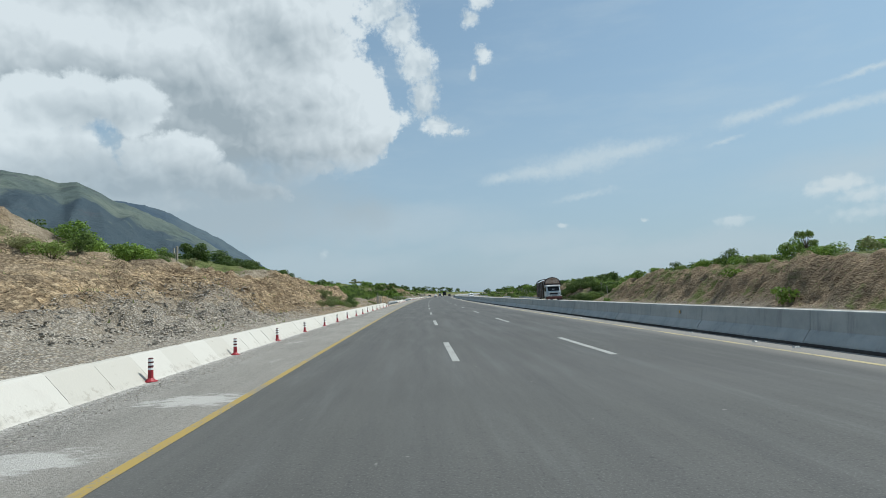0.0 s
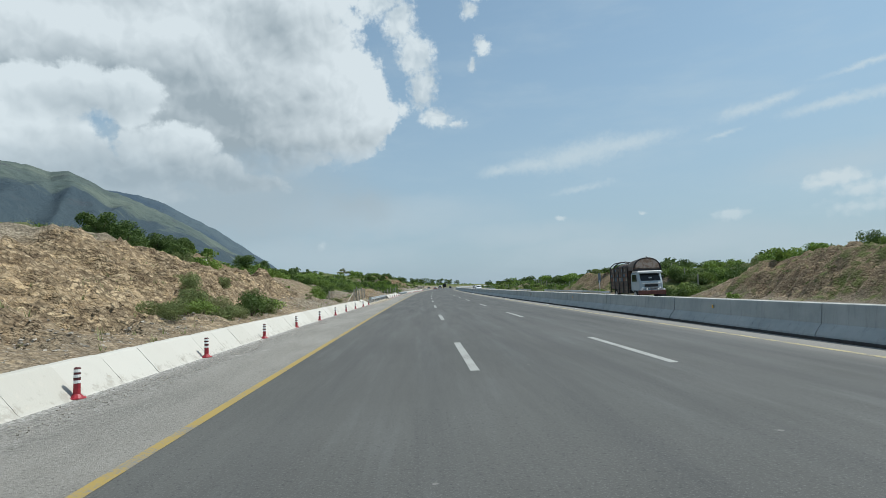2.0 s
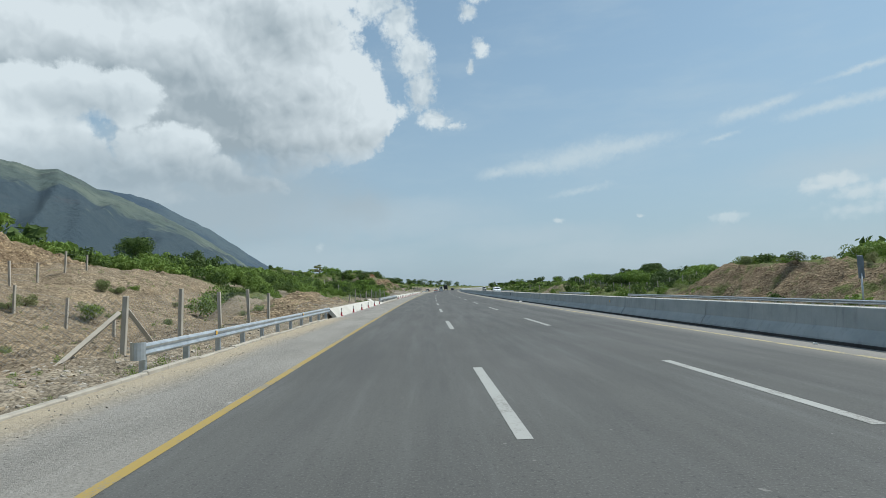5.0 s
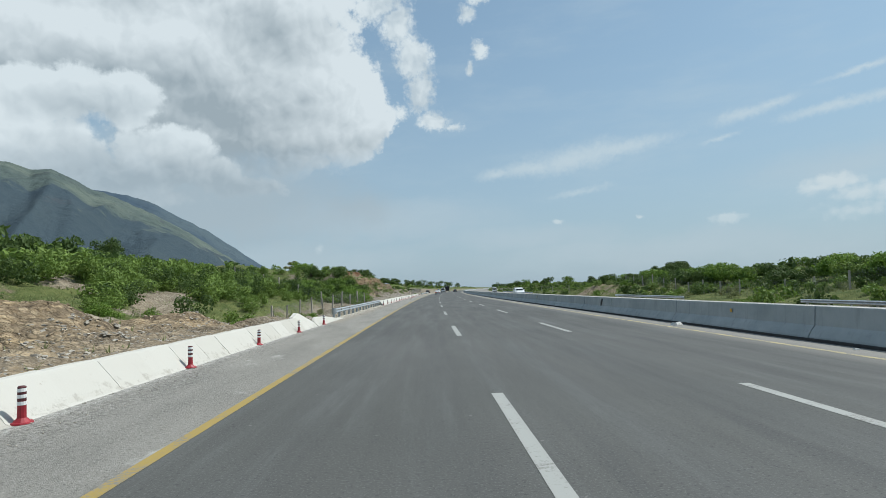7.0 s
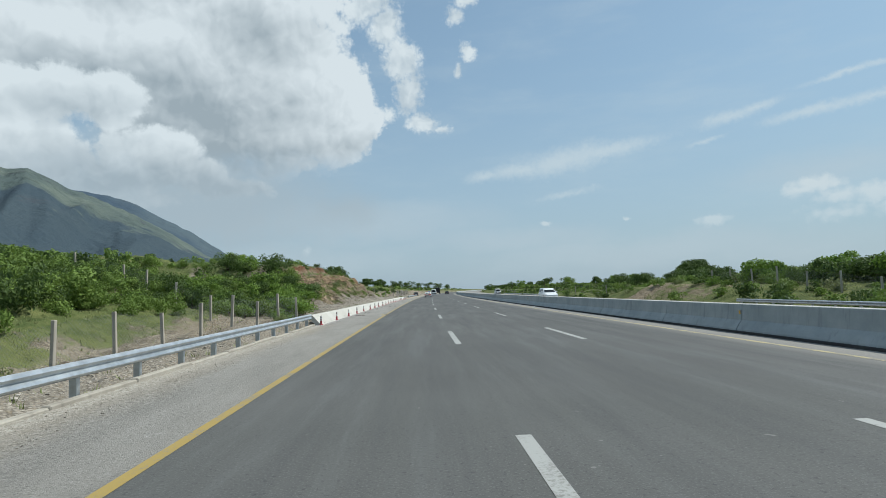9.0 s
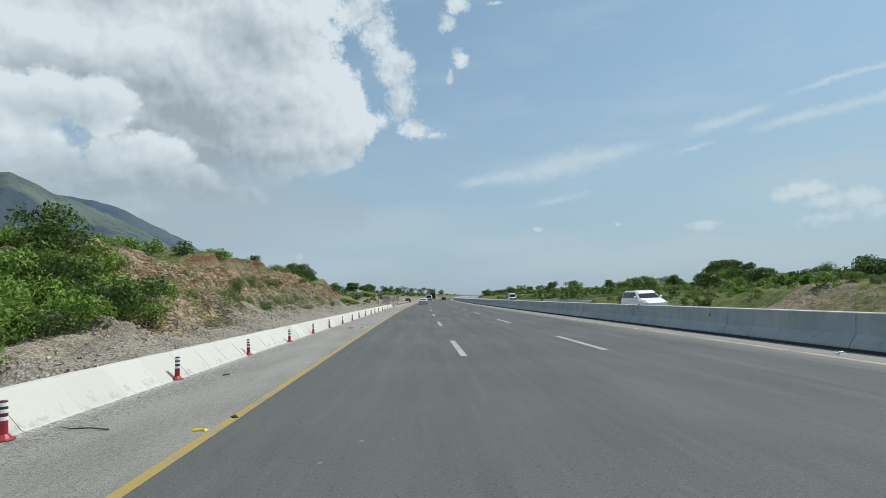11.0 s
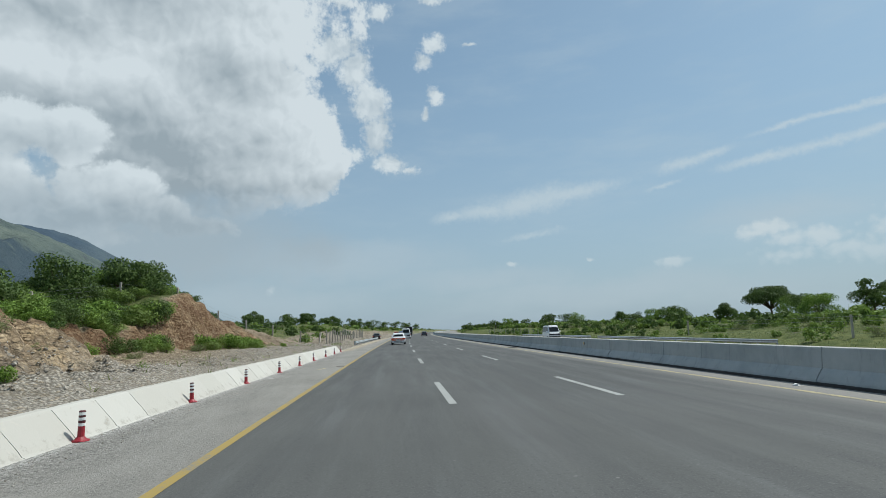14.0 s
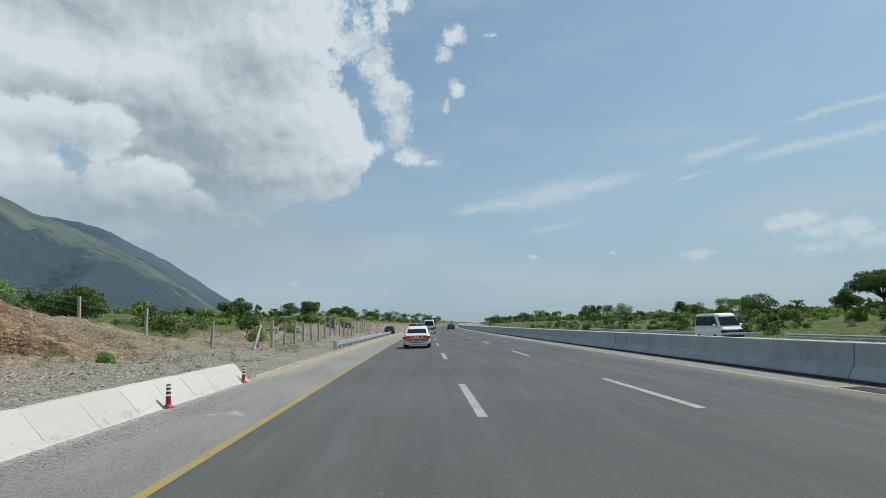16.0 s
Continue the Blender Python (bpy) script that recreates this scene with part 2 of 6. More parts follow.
def island(n):
    return n.add("ShaderNodeNewGeometry").outputs["Random Per Island"]


def plain(name, col, rough=.6, metal=0.0, vary=.12, scale=3.0, spec=.4):
    def build(n, bsdf, pos):
        f = n.noise(local(n), scale, 5, .6)
        dark = tuple(c * (1 - vary) for c in col)
        lite = tuple(min(1, c * (1 + vary)) for c in col)
        base(n, bsdf, n.mix(n.ramp(f, .3, .7), dark, lite))
        n.link(n.ramp(f, .2, .8, rough * .85, min(1, rough * 1.1)), bsdf.inputs["Roughness"])
    return material(name, build, rough, metal, spec)


def asphalt_build(n, bsdf, pos):
    across = n.add("ShaderNodeAttribute", attr="across").outputs["Fac"]       # metres to the right of the road's line
    big = n.noise(pos, .12, 4, .6)
    flow = n.add("ShaderNodeCombineXYZ")                                       # stretched along the road
    n.link(across, flow.inputs[0])
    ahead = n.add("ShaderNodeSeparateXYZ")
    n.link(pos, ahead.inputs[0])
    n.link(n.math("MULTIPLY", ahead.outputs[1], .07), flow.inputs[1])
    streak = n.noise(flow.outputs[0], 1.7, 5, .65)
    fine_streak = n.noise(flow.outputs[0], 7.0, 4, .7)
    grain = n.noise(pos, 42, 3, .7)
    speck = n.noise(pos, 19, 3, .8)
    c = n.mix(n.ramp(big, .3, .7), (.078, .079, .074), (.099, .100, .094))
    c = n.mix(n.ramp(streak, .50, .72, 0, .38), c, (.070, .073, .074))
    c = n.mix(n.ramp(streak, .46, .30, 0, .35), c, (.126, .128, .125))
    c = n.mix(n.ramp(fine_streak, .52, .72, 0, .14), c, (.072, .075, .076))
    # rubber darkens the wheel tracks of each lane
    for o in (-1.6, .05, 2.0, 3.35, 5.65, 7.05):
        track = n.ramp(n.math("ABSOLUTE", n.math("SUBTRACT", across, o)), .55, .05)
        c = n.mix(n.math("MULTIPLY", track, n.ramp(streak, .3, .65, .05, .24)), c, (.066, .068, .069))
    c = n.mix(n.ramp(grain, .52, .66, 0, .50), c, (.175, .175, .167))
    c = n.mix(n.ramp(speck, .56, .66, 0, .62), c, (.040, .041, .042))
    chip = n.noise(pos, 5.5, 2, .5)
    c = n.mix(n.ramp(chip, .745, .765, 0, .6), c, (.23, .225, .21))
    patch = n.noise(n.scaled(pos, (.6, .12, 1)), .5, 5, .6)
    c = n.mix(n.ramp(patch, .54, .72, 0, .42), c, (.122, .122, .117))
    c = n.mix(n.ramp(patch, .44, .28, 0, .30), c, (.066, .068, .068))
    # grey dust gathers towards the median barrier
    c = n.mix(n.math("MULTIPLY", n.ramp(across, 7.2, 8.6), n.ramp(speck, .2, .6, .4, .9)), c, (.26, .25, .23))
    base(n, bsdf, c)
    n.link(n.ramp(streak, .3, .7, .68, .85), bsdf.inputs["Roughness"])
    bump(n, bsdf, grain, .35, .006)


asphalt = material("asphalt", asphalt_build, .75, spec=.22)


def shoulder_build(n, bsdf, pos):
    big = n.noise(n.scaled(pos, (1, .25, 1)), .9, 6, .65)
    grain = n.noise(pos, 26, 5, .8)
    stain = n.noise(n.scaled(pos, (1, .5, 1)), .35, 6, .75)
    mid = n.noise(pos, 11, 6, .85)
    c = n.mix(n.ramp(big, .25, .75), (.195, .187, .168), (.285, .272, .243))
    c = n.mix(n.ramp(mid, .5, .7, 0, .55), c, (.33, .315, .285))
    c = n.mix(n.ramp(mid, .48, .3, 0, .5), c, (.115, .11, .10))
    c = n.mix(n.ramp(grain, .5, .7, 0, .75), c, (.36, .345, .315))
    c = n.mix(n.ramp(grain, .47, .32, 0, .75), c, (.085, .08, .074))
    c = n.mix(n.ramp(stain, .61, .70, 0, .75), c, (.50, .485, .45))
    pebble = n.add("ShaderNodeTexVoronoi")
    pebble.inputs["Scale"].default_value = 22.0
    n.link(pos, pebble.inputs["Vector"])
    shade_ = n.add("ShaderNodeSeparateXYZ")
    n.link(pebble.outputs["Color"], shade_.inputs[0])
    loose = n.math("MULTIPLY", n.ramp(n.math("ADD", n.add("ShaderNodeAttribute", attr="across").outputs["Fac"], n.math("MULTIPLY", big, 1.4)), -3.3, -4.3), .8)
    stone = n.mix(shade_.outputs[0], (.11, .105, .095), (.36, .345, .315))
    c = n.mix(n.math("MULTIPLY", loose, n.ramp(shade_.outputs[1], .35, .6)), c, stone)
    # whitewash spilled at the lining's foot, and a wide spill near its start
    across = n.add("ShaderNodeAttribute", attr="across").outputs["Fac"]
    c = n.mix(n.math("MULTIPLY", n.ramp(across, -5.1, -5.5), n.ramp(mid, .44, .58, 0, .8)), c, (.52, .51, .48))
    ahead = n.add("ShaderNodeSeparateXYZ")
    n.link(pos, ahead.inputs[0])
    y = ahead.outputs[1]
    bare = n.math("ADD", n.math("MULTIPLY", n.ramp(y, 85, 90), n.ramp(y, 117, 113)), n.math("MULTIPLY", n.math("MULTIPLY", n.ramp(y, 141, 146), n.ramp(y, 178, 174)), .4))
    bare = n.math("ADD", bare, n.ramp(y, 274, 280))
    c = n.mix(n.math("MULTIPLY", bare, n.math("MULTIPLY", n.ramp(n.math("ADD", across, n.math("MULTIPLY", big, 1.2)), -3.7, -4.9), n.ramp(mid, .3, .6, .5, .95))), c, (.40, .335, .235))
    for x, y0, r in ((-3.5, 9.4, 1.25), (-4.1, 6.2, 1.1)):
        spot = n.add("ShaderNodeVectorMath", op="DISTANCE")
        n.link(n.scaled(pos, (.75, 1.3, 0)), spot.inputs[0])
        spot.inputs[1].default_value = (x * .75, y0 * 1.3, 0)
        c = n.mix(n.ramp(n.math("ADD", n.ramp(spot.outputs["Value"], 0, r, .42, 0, False), n.math("MULTIPLY", n.noise(n.scaled(pos, (1, 2.2, 1)), 2.4, 6, .7), .8)), .56, .70, 0, .7), c, (.50, .49, .46))
    base(n, bsdf, c)
    bump(n, bsdf, n.math("SUBTRACT", grain, n.math("MULTIPLY", n.math("MULTIPLY", pebble.outputs["Distance"], loose), .8)), .8, .03)


shoulder_mat = material("dusty shoulder", shoulder_build, .92, spec=.2)


def marking(name, col, worn):
    def build(n, bsdf, pos):
        a = n.noise(pos, 22, 5, .75)
        b = n.noise(pos, 1.3, 4, .6)
        wear = n.ramp(n.math("ADD", n.math("MULTIPLY", a, .6), n.math("MULTIPLY", b, .5)), worn, worn + .14)
        base(n, bsdf, n.mix(wear, col, (.19, .185, .17)))
        bump(n, bsdf, a, .3, .004)
    return material(name, build, .7)


white_line = marking("worn white road paint", (.33, .335, .315), .55)
pale_line = marking("faded yellow road paint", (.42, .36, .20), .50)
yellow_line = marking("worn yellow road paint", (.325, .235, .068), .535)


def whitewash_build(n, bsdf, pos):
    r = rand(n)
    a = n.noise(pos, 1.6, 6, .65)
    g = n.noise(pos, 26, 4, .7)
    up = n.add("ShaderNodeSeparateXYZ")
    n.link(pos, up.inputs[0])
    c = n.mix(r, (.455, .438, .390), (.515, .50, .455))
    c = n.mix(n.ramp(a, .52, .75, 0, .45), c, (.46, .44, .40))
    c = n.mix(n.ramp(g, .62, .8, 0, .5), c, (.50, .48, .44))
    drip = n.noise(n.scaled(pos, (3, 3, .4)), 2.4, 4, .6)
    c = n.mix(n.ramp(drip, .6, .75, 0, .4), c, (.52, .485, .42))
    soil = n.noise(pos, 4.2, 6, .75)
    c = n.mix(n.ramp(soil, .62, .74, 0, .65), c, (.34, .295, .23))
    c = n.mix(n.ramp(n.math("ADD", soil, n.ramp(up.outputs[2], .30, .03, 0, .14)), .62, .74, 0, .5), c, (.30, .275, .235))
    base(n, bsdf, c)
    bump(n, bsdf, n.math("ADD", a, n.math("MULTIPLY", g, .4)), .5, .03)


whitewash = material("whitewashed concrete", whitewash_build, .85, spec=.2)


def concrete(name, lo, hi, dirt=.5, top_light=0.0):
    def build(n, bsdf, pos):
        r = rand(n)
        a = n.noise(pos, 1.1, 6, .65)
        g = n.noise(pos, 30, 4, .7)
        drip = n.noise(n.scaled(pos, (2.5, 2.5, .25)), 2.0, 5, .65)
        c = n.mix(n.ramp(n.math("ADD", n.math("MULTIPLY", a, .9), n.math("MULTIPLY", r, .1)), .3, .7), lo, hi)
        c = n.mix(n.ramp(drip, .52, .75, 0, dirt), c, tuple(v * .45 for v in lo))
        c = n.mix(n.ramp(g, .6, .8, 0, .4), c, tuple(v * .6 for v in lo))
        facing = n.add("ShaderNodeSeparateXYZ")
        n.link(n.add("ShaderNodeNewGeometry").outputs["True Normal"], facing.inputs[0])
        c = n.mix(n.math("MULTIPLY", n.ramp(facing.outputs[2], .75, .98), top_light), c, (.60, .575, .52))      # sunlight on the flat tops is painted as a paler colour
        base(n, bsdf, c)
        bump(n, bsdf, n.math("ADD", a, n.math("MULTIPLY", g, .5)), .35, .015)
    return material(name, build, .88, spec=.2)


barrier_mat = concrete("grey barrier concrete", (.31, .345, .355), (.41, .44, .445), .38, .8)
footing_mat = concrete("dark footing", (.035, .035, .036), (.06, .06, .06), .2)
kerb_mat = concrete("dusty kerb concrete", (.30, .275, .23), (.43, .40, .34), .5)
post_mat = concrete("fence post concrete", (.33, .30, .25), (.45, .41, .35), .4)
galv = plain("galvanised steel", (.50, .53, .55), .42, .75, .15, 4)
galv_dark = plain("dull steel wire", (.22, .23, .23), .6, .5, .2, 5)


def warp_vec(n, vec, scale, amount):
    t = n.add("ShaderNodeTexNoise")
    t.inputs["Scale"].default_value = scale
    n.link(vec, t.inputs["Vector"])
    a = n.add("ShaderNodeVectorMath", op="ADD")
    n.link(vec, a.inputs[0]), n.link(n.scaled(t.outputs["Color"], (amount, amount, amount)), a.inputs[1])
    return a.outputs[0]


def ground_build(n, bsdf, pos):
    green = n.add("ShaderNodeAttribute", attr="green").outputs["Fac"]
    gravel = n.add("ShaderNodeAttribute", attr="gravel").outputs["Fac"]
    face = n.add("ShaderNodeAttribute", attr="face").outputs["Fac"]
    big = n.noise(pos, .09, 5, .6)
    mid = n.noise(pos, .8, 6, .62)
    grain = n.noise(pos, 9, 4, .65)
    place = n.add("ShaderNodeSeparateXYZ")
    n.link(pos, place.inputs[0])
    dip = n.add("ShaderNodeCombineXYZ")
    n.link(n.math("MULTIPLY", place.outputs[0], .14), dip.inputs[0])
    n.link(n.math("MULTIPLY", place.outputs[1], .16), dip.inputs[1])
    n.link(n.math("MULTIPLY", n.math("ADD", place.outputs[2], n.math("MULTIPLY", place.outputs[1], .30)), 1.9), dip.inputs[2])
    strata = n.noise(dip.outputs[0], 1.2, 7, .70, .6)
    # ochre and brown soil
    crumb = n.add("ShaderNodeTexVoronoi")
    crumb.inputs["Scale"].default_value = 13.0
    n.link(warp_vec(n, pos, 4.0, .03), crumb.inputs["Vector"])
    crumb_tone = n.add("ShaderNodeSeparateXYZ")
    n.link(crumb.outputs["Color"], crumb_tone.inputs[0])
    c = n.mix(n.ramp(mid, .36, .64), (.150, .125, .090), (.335, .288, .215))
    c = n.mix(n.ramp(big, .45, .7, 0, .5), c, (.29, .23, .15))
    c = n.mix(n.math("MULTIPLY", n.ramp(crumb_tone.outputs[0], .3, 1.0, 0, .55), n.ramp(mid, .35, .6, .5, 1)), c, (.40, .35, .27))
    c = n.mix(n.ramp(crumb_tone.outputs[1], .62, 1.0, 0, .6), c, (.12, .10, .075))
    c = n.mix(n.ramp(grain, .52, .68, 0, .6), c, (.44, .38, .29))
    # crevice shade is put into the colour at low grain and crumb edges
    c = n.mix(n.ramp(grain, .46, .32, 0, .75), c, (.060, .048, .034))
    c = n.mix(n.ramp(crumb.outputs["Distance"], .45, .75, 0, .55), c, (.060, .048, .035))
    # cut faces: paler sandy beds and rusty ones
    runnel = n.noise(n.scaled(pos, (.22, 1.5, .20)), 1.9, 5, .62, .25)           # rain has cut runnels down the face
    f = n.mix(n.ramp(strata, .42, .56), (.52, .385, .222), (.215, .152, .088))
    f = n.mix(n.ramp(mid, .45, .62, 0, .5), f, (.40, .32, .215))
    broad = n.noise(dip.outputs[0], .42, 6, .66, .9)
    f = n.mix(n.ramp(broad, .50, .58, 0, .72), f, (.165, .112, .066))
    f = n.mix(n.math("MULTIPLY", n.ramp(runnel, .52, .64, 0, .32), n.ramp(mid, .36, .58)), f, (.15, .108, .066))
    f = n.mix(n.math("MULTIPLY", n.ramp(runnel, .46, .34, 0, .3), n.ramp(mid, .62, .42)), f, (.58, .45, .28))
    f = n.mix(n.ramp(crumb_tone.outputs[0], .5, 1.0, 0, .5), f, (.49, .395, .268))
    f = n.mix(n.ramp(crumb_tone.outputs[1], .66, 1.0, 0, .55), f, (.16, .12, .08))
    f = n.mix(n.ramp(grain, .5, .75, 0, .5), f, (.50, .405, .28))
    # painted crevice shade again where the grain dips
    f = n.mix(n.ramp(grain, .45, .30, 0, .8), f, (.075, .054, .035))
    rock = n.add("ShaderNodeTexVoronoi")
    rock.inputs["Scale"].default_value = 4.6
    n.link(warp_vec(n, n.scaled(pos, (1, 1, 1.5)), 2.2, .16), rock.inputs["Vector"])
    rock_tone = n.add("ShaderNodeSeparateXYZ")
    n.link(rock.outputs["Color"], rock_tone.inputs[0])
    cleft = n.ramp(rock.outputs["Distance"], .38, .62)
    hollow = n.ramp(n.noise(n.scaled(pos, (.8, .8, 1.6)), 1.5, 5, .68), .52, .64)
    # shade inside hollows and clefts is mixed into the face's colour
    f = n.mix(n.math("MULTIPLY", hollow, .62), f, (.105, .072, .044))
    f = n.mix(n.ramp(rock_tone.outputs[0], .55, 1.0, 0, .45), f, (.50, .40, .26))
    f = n.mix(n.ramp(rock_tone.outputs[1], .55, 1.0, 0, .55), f, (.14, .10, .064))
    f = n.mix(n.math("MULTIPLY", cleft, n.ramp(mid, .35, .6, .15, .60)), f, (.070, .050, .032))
    rust = n.add("ShaderNodeAttribute", attr="rust").outputs["Fac"]
    f = n.mix(n.math("MULTIPLY", rust, n.ramp(mid, .3, .6, .4, 1)), f, (.150, .078, .042))
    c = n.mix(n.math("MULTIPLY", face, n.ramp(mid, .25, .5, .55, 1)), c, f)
    # grey broken stone
    v = n.add("ShaderNodeTexVoronoi")
    v.inputs["Scale"].default_value = 14.0
    n.link(warp_vec(n, pos, 3.0, .03), v.inputs["Vector"])
    tone = n.add("ShaderNodeSeparateXYZ")
    n.link(v.outputs["Color"], tone.inputs[0])
    gr = n.mix(tone.outputs[0], (.225, .203, .168), (.41, .378, .322))
    gr = n.mix(n.ramp(tone.outputs[1], .7, 1.0, 0, .6), gr, (.34, .27, .18))
    # the shade in the gaps between stones is painted dark
    gr = n.mix(n.ramp(v.outputs["Distance"], .35, .65, 0, .6), gr, (.085, .075, .06))
    c = n.mix(n.math("MULTIPLY", gravel, n.ramp(mid, .30, .5, .45, 1)), c, gr)
    # grass and weeds
    g = n.mix(n.ramp(mid, .3, .7), (.054, .078, .024), (.132, .148, .054))
    g = n.mix(n.ramp(grain, .5, .8, 0, .6), g, (.30, .275, .12))
    gf = n.ramp(n.math("ADD", green, n.math("MULTIPLY", n.math("SUBTRACT", mid, .5), 1.3)), .36, .62)
    c = n.mix(gf, c, g)
    base(n, bsdf, c)
    hgt = n.math("ADD", n.math("ADD", n.math("MULTIPLY", mid, .22), n.math("MULTIPLY", grain, .06)), n.math("SUBTRACT", n.math("MULTIPLY", n.math("MULTIPLY", n.ramp(runnel, .44, .60, 1, 0), face), .07), n.math("MULTIPLY", crumb.outputs["Distance"], .040)))
    hgt = n.math("SUBTRACT", hgt, n.math("MULTIPLY", n.math("MULTIPLY", v.outputs["Distance"], gravel), .05))
    hgt = n.math("SUBTRACT", hgt, n.math("MULTIPLY", n.math("ADD", n.math("MULTIPLY", cleft, .07), n.math("MULTIPLY", hollow, .16)), face))
    bump(n, bsdf, hgt, .75, 1.0)


ground_mat = material("earth, stone and grass", ground_build, .95, spec=.1)


def mountain_build(n, bsdf, pos):
    rise = n.add("ShaderNodeAttribute", attr="rise").outputs["Fac"]
    a = n.noise(pos, .0030, 7, .6)
    b = n.noise(pos, .015, 7, .72)
    fine = n.noise(pos, .075, 4, .7)
    # the blue of distance haze is put into these slope greens
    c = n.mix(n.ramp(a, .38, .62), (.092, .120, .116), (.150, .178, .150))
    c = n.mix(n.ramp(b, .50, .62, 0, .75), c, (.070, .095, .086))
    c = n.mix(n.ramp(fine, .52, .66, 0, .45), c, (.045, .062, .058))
    # cloud shade painted over the lower flanks, with a lobed upper edge
    cloud_shade = n.math("SUBTRACT", n.math("ADD", n.math("MULTIPLY", n.noise(pos, .0028, 5, .6), .95), n.math("MULTIPLY", b, .16)), n.math("MULTIPLY", rise, .62))
    c = n.mix(n.ramp(cloud_shade, .10, .17, 0, .85), c, (.052, .076, .098))
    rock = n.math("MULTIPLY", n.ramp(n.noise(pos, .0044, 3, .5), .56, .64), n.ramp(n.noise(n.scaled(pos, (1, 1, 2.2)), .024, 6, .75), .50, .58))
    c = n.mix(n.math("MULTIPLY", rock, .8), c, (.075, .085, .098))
    base(n, bsdf, c)
    bump(n, bsdf, n.math("ADD", b, n.math("MULTIPLY", fine, .35)), 1.0, 16)


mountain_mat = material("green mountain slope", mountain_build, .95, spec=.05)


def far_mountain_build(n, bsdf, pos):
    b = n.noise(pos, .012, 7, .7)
    # distance haze and cloud shade are part of these blue base colours
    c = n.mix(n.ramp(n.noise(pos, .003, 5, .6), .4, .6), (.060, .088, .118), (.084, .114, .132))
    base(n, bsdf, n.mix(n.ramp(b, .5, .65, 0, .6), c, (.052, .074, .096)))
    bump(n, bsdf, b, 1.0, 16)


far_mountain_mat = material("mountain slope tinted by haze", far_mountain_build, .95, spec=.05)


def foliage(name, dark, lite, dry=None):
    def build(n, bsdf, pos):
        r = island(n)
        o = rand(n)
        c = n.mix(r, dark, lite)
        c = n.mix(n.ramp(n.noise(pos, .35, 3, .5), .4, .65, 0, .5), c, tuple(v * .7 for v in lite))
        c = n.mix(n.ramp(n.noise(pos, 2.2, 3, .6), .52, .68, 0, .5), c, tuple(min(1, v * 1.25) for v in lite))
        if dry:
            c = n.mix(n.ramp(o, .35, 1, 0, .75), c, dry)
        base(n, bsdf, c)
        thru = n.add("ShaderNodeBsdfTranslucent")
        n.link(c, thru.inputs[0])
        both = n.add("ShaderNodeMixShader")
        both.inputs[0].default_value = .30
        n.link(bsdf.outputs[0], both.inputs[1]), n.link(thru.outputs[0], both.inputs[2])
        n.link(both.outputs[0], n.tree.nodes["Material Output"].inputs[0])
    return material(name, build, .65, spec=.25)


leaf_green = foliage("bright shrub leaves", (.050, .104, .016), (.250, .385, .070), (.18, .24, .065))
leaf_dark = foliage("dark tree leaves", (.020, .046, .012), (.135, .205, .052), (.085, .13, .038))
leaf_grey = foliage("dusty grey-green leaves", (.105, .140, .050), (.270, .320, .130), (.29, .29, .145))
bark = plain("brown bark", (.12, .09, .065), .9, 0, .35, 6)


def stones_build(n, bsdf, pos):
    c = n.mix(island(n), (.20, .18, .15), (.42, .385, .33))
    base(n, bsdf, c)


stone_mat = material("loose grey stones", stones_build, .9)


# ---------------------------------------------------------------- mesh helpers
def mesh_of(name, verts, faces, mat=None, smooth=False, **attrs):
    me = bpy.data.meshes.new(name)
    verts, faces = np.asarray(verts, dtype=np.float32), np.asarray(faces, dtype=np.int32)
    k = faces.shape[1]
    me.vertices.add(len(verts))
    me.vertices.foreach_set("co", verts.ravel())
    me.loops.add(faces.size)
    me.loops.foreach_set("vertex_index", faces.ravel())
    me.polygons.add(len(faces))
    me.polygons.foreach_set("loop_start", np.arange(0, faces.size, k, dtype=np.int32))
    me.polygons.foreach_set("loop_total", np.full(len(faces), k, dtype=np.int32))
    me.update(calc_edges=True)
    me.polygons.foreach_set("use_smooth", np.full(len(faces), smooth))
    for key, value in attrs.items():
        a = me.attributes.new(key, "FLOAT", "POINT")
        a.data.foreach_set("value", np.asarray(value, dtype=np.float32).ravel())
    if mat:
        me.materials.append(mat)
    return me


def grid_faces(rows, cols):
    i = np.arange(rows - 1)[:, None] * cols + np.arange(cols - 1)[None]
    return np.stack([i, i + 1, i + cols + 1, i + cols], -1).reshape(-1, 4)


def part(name, data, material_, parent, label="", m=None):
    """Links a bmesh or a mesh as one object under a thing or a part."""
    if isinstance(data, bmesh.types.BMesh):
        me = bpy.data.meshes.new(name)
        data.to_mesh(me)
        data.free()
    else:
        me = data
    if material_ and not me.materials:
        me.materials.append(material_)
    ob = new(name, me)
    ob.parent = parent
    if m is not None:
        ob.matrix_basis = m
    if label:
        ob["label"] = label
    return ob


def thing(name, m=None, label="", category="", group="", kind=""):
    ob = new(name)
    ob.empty_display_size = .2
    if m is not None:
        ob.matrix_basis = m
    return tagged(ob, label, category, group, kind)


def solid(sections, closed=True, smooth=False):
    """A bmesh lofted through rings of points (all of one length), capped at both ends."""
    bm = bmesh.new()
    rings = [[bm.verts.new(p) for p in ring] for ring in sections]
    k = len(rings[0])
    for a, b in zip(rings, rings[1:]):
        for i in range(k if closed else k - 1):
            j = (i + 1) % k
            bm.faces.new((a[i], a[j], b[j], b[i]))
    if closed:
        bm.faces.new(rings[0][::-1])
        bm.faces.new(rings[-1])
    bmesh.ops.recalc_face_normals(bm, faces=bm.faces)
    for f in bm.faces:
        f.smooth = smooth
    return bm


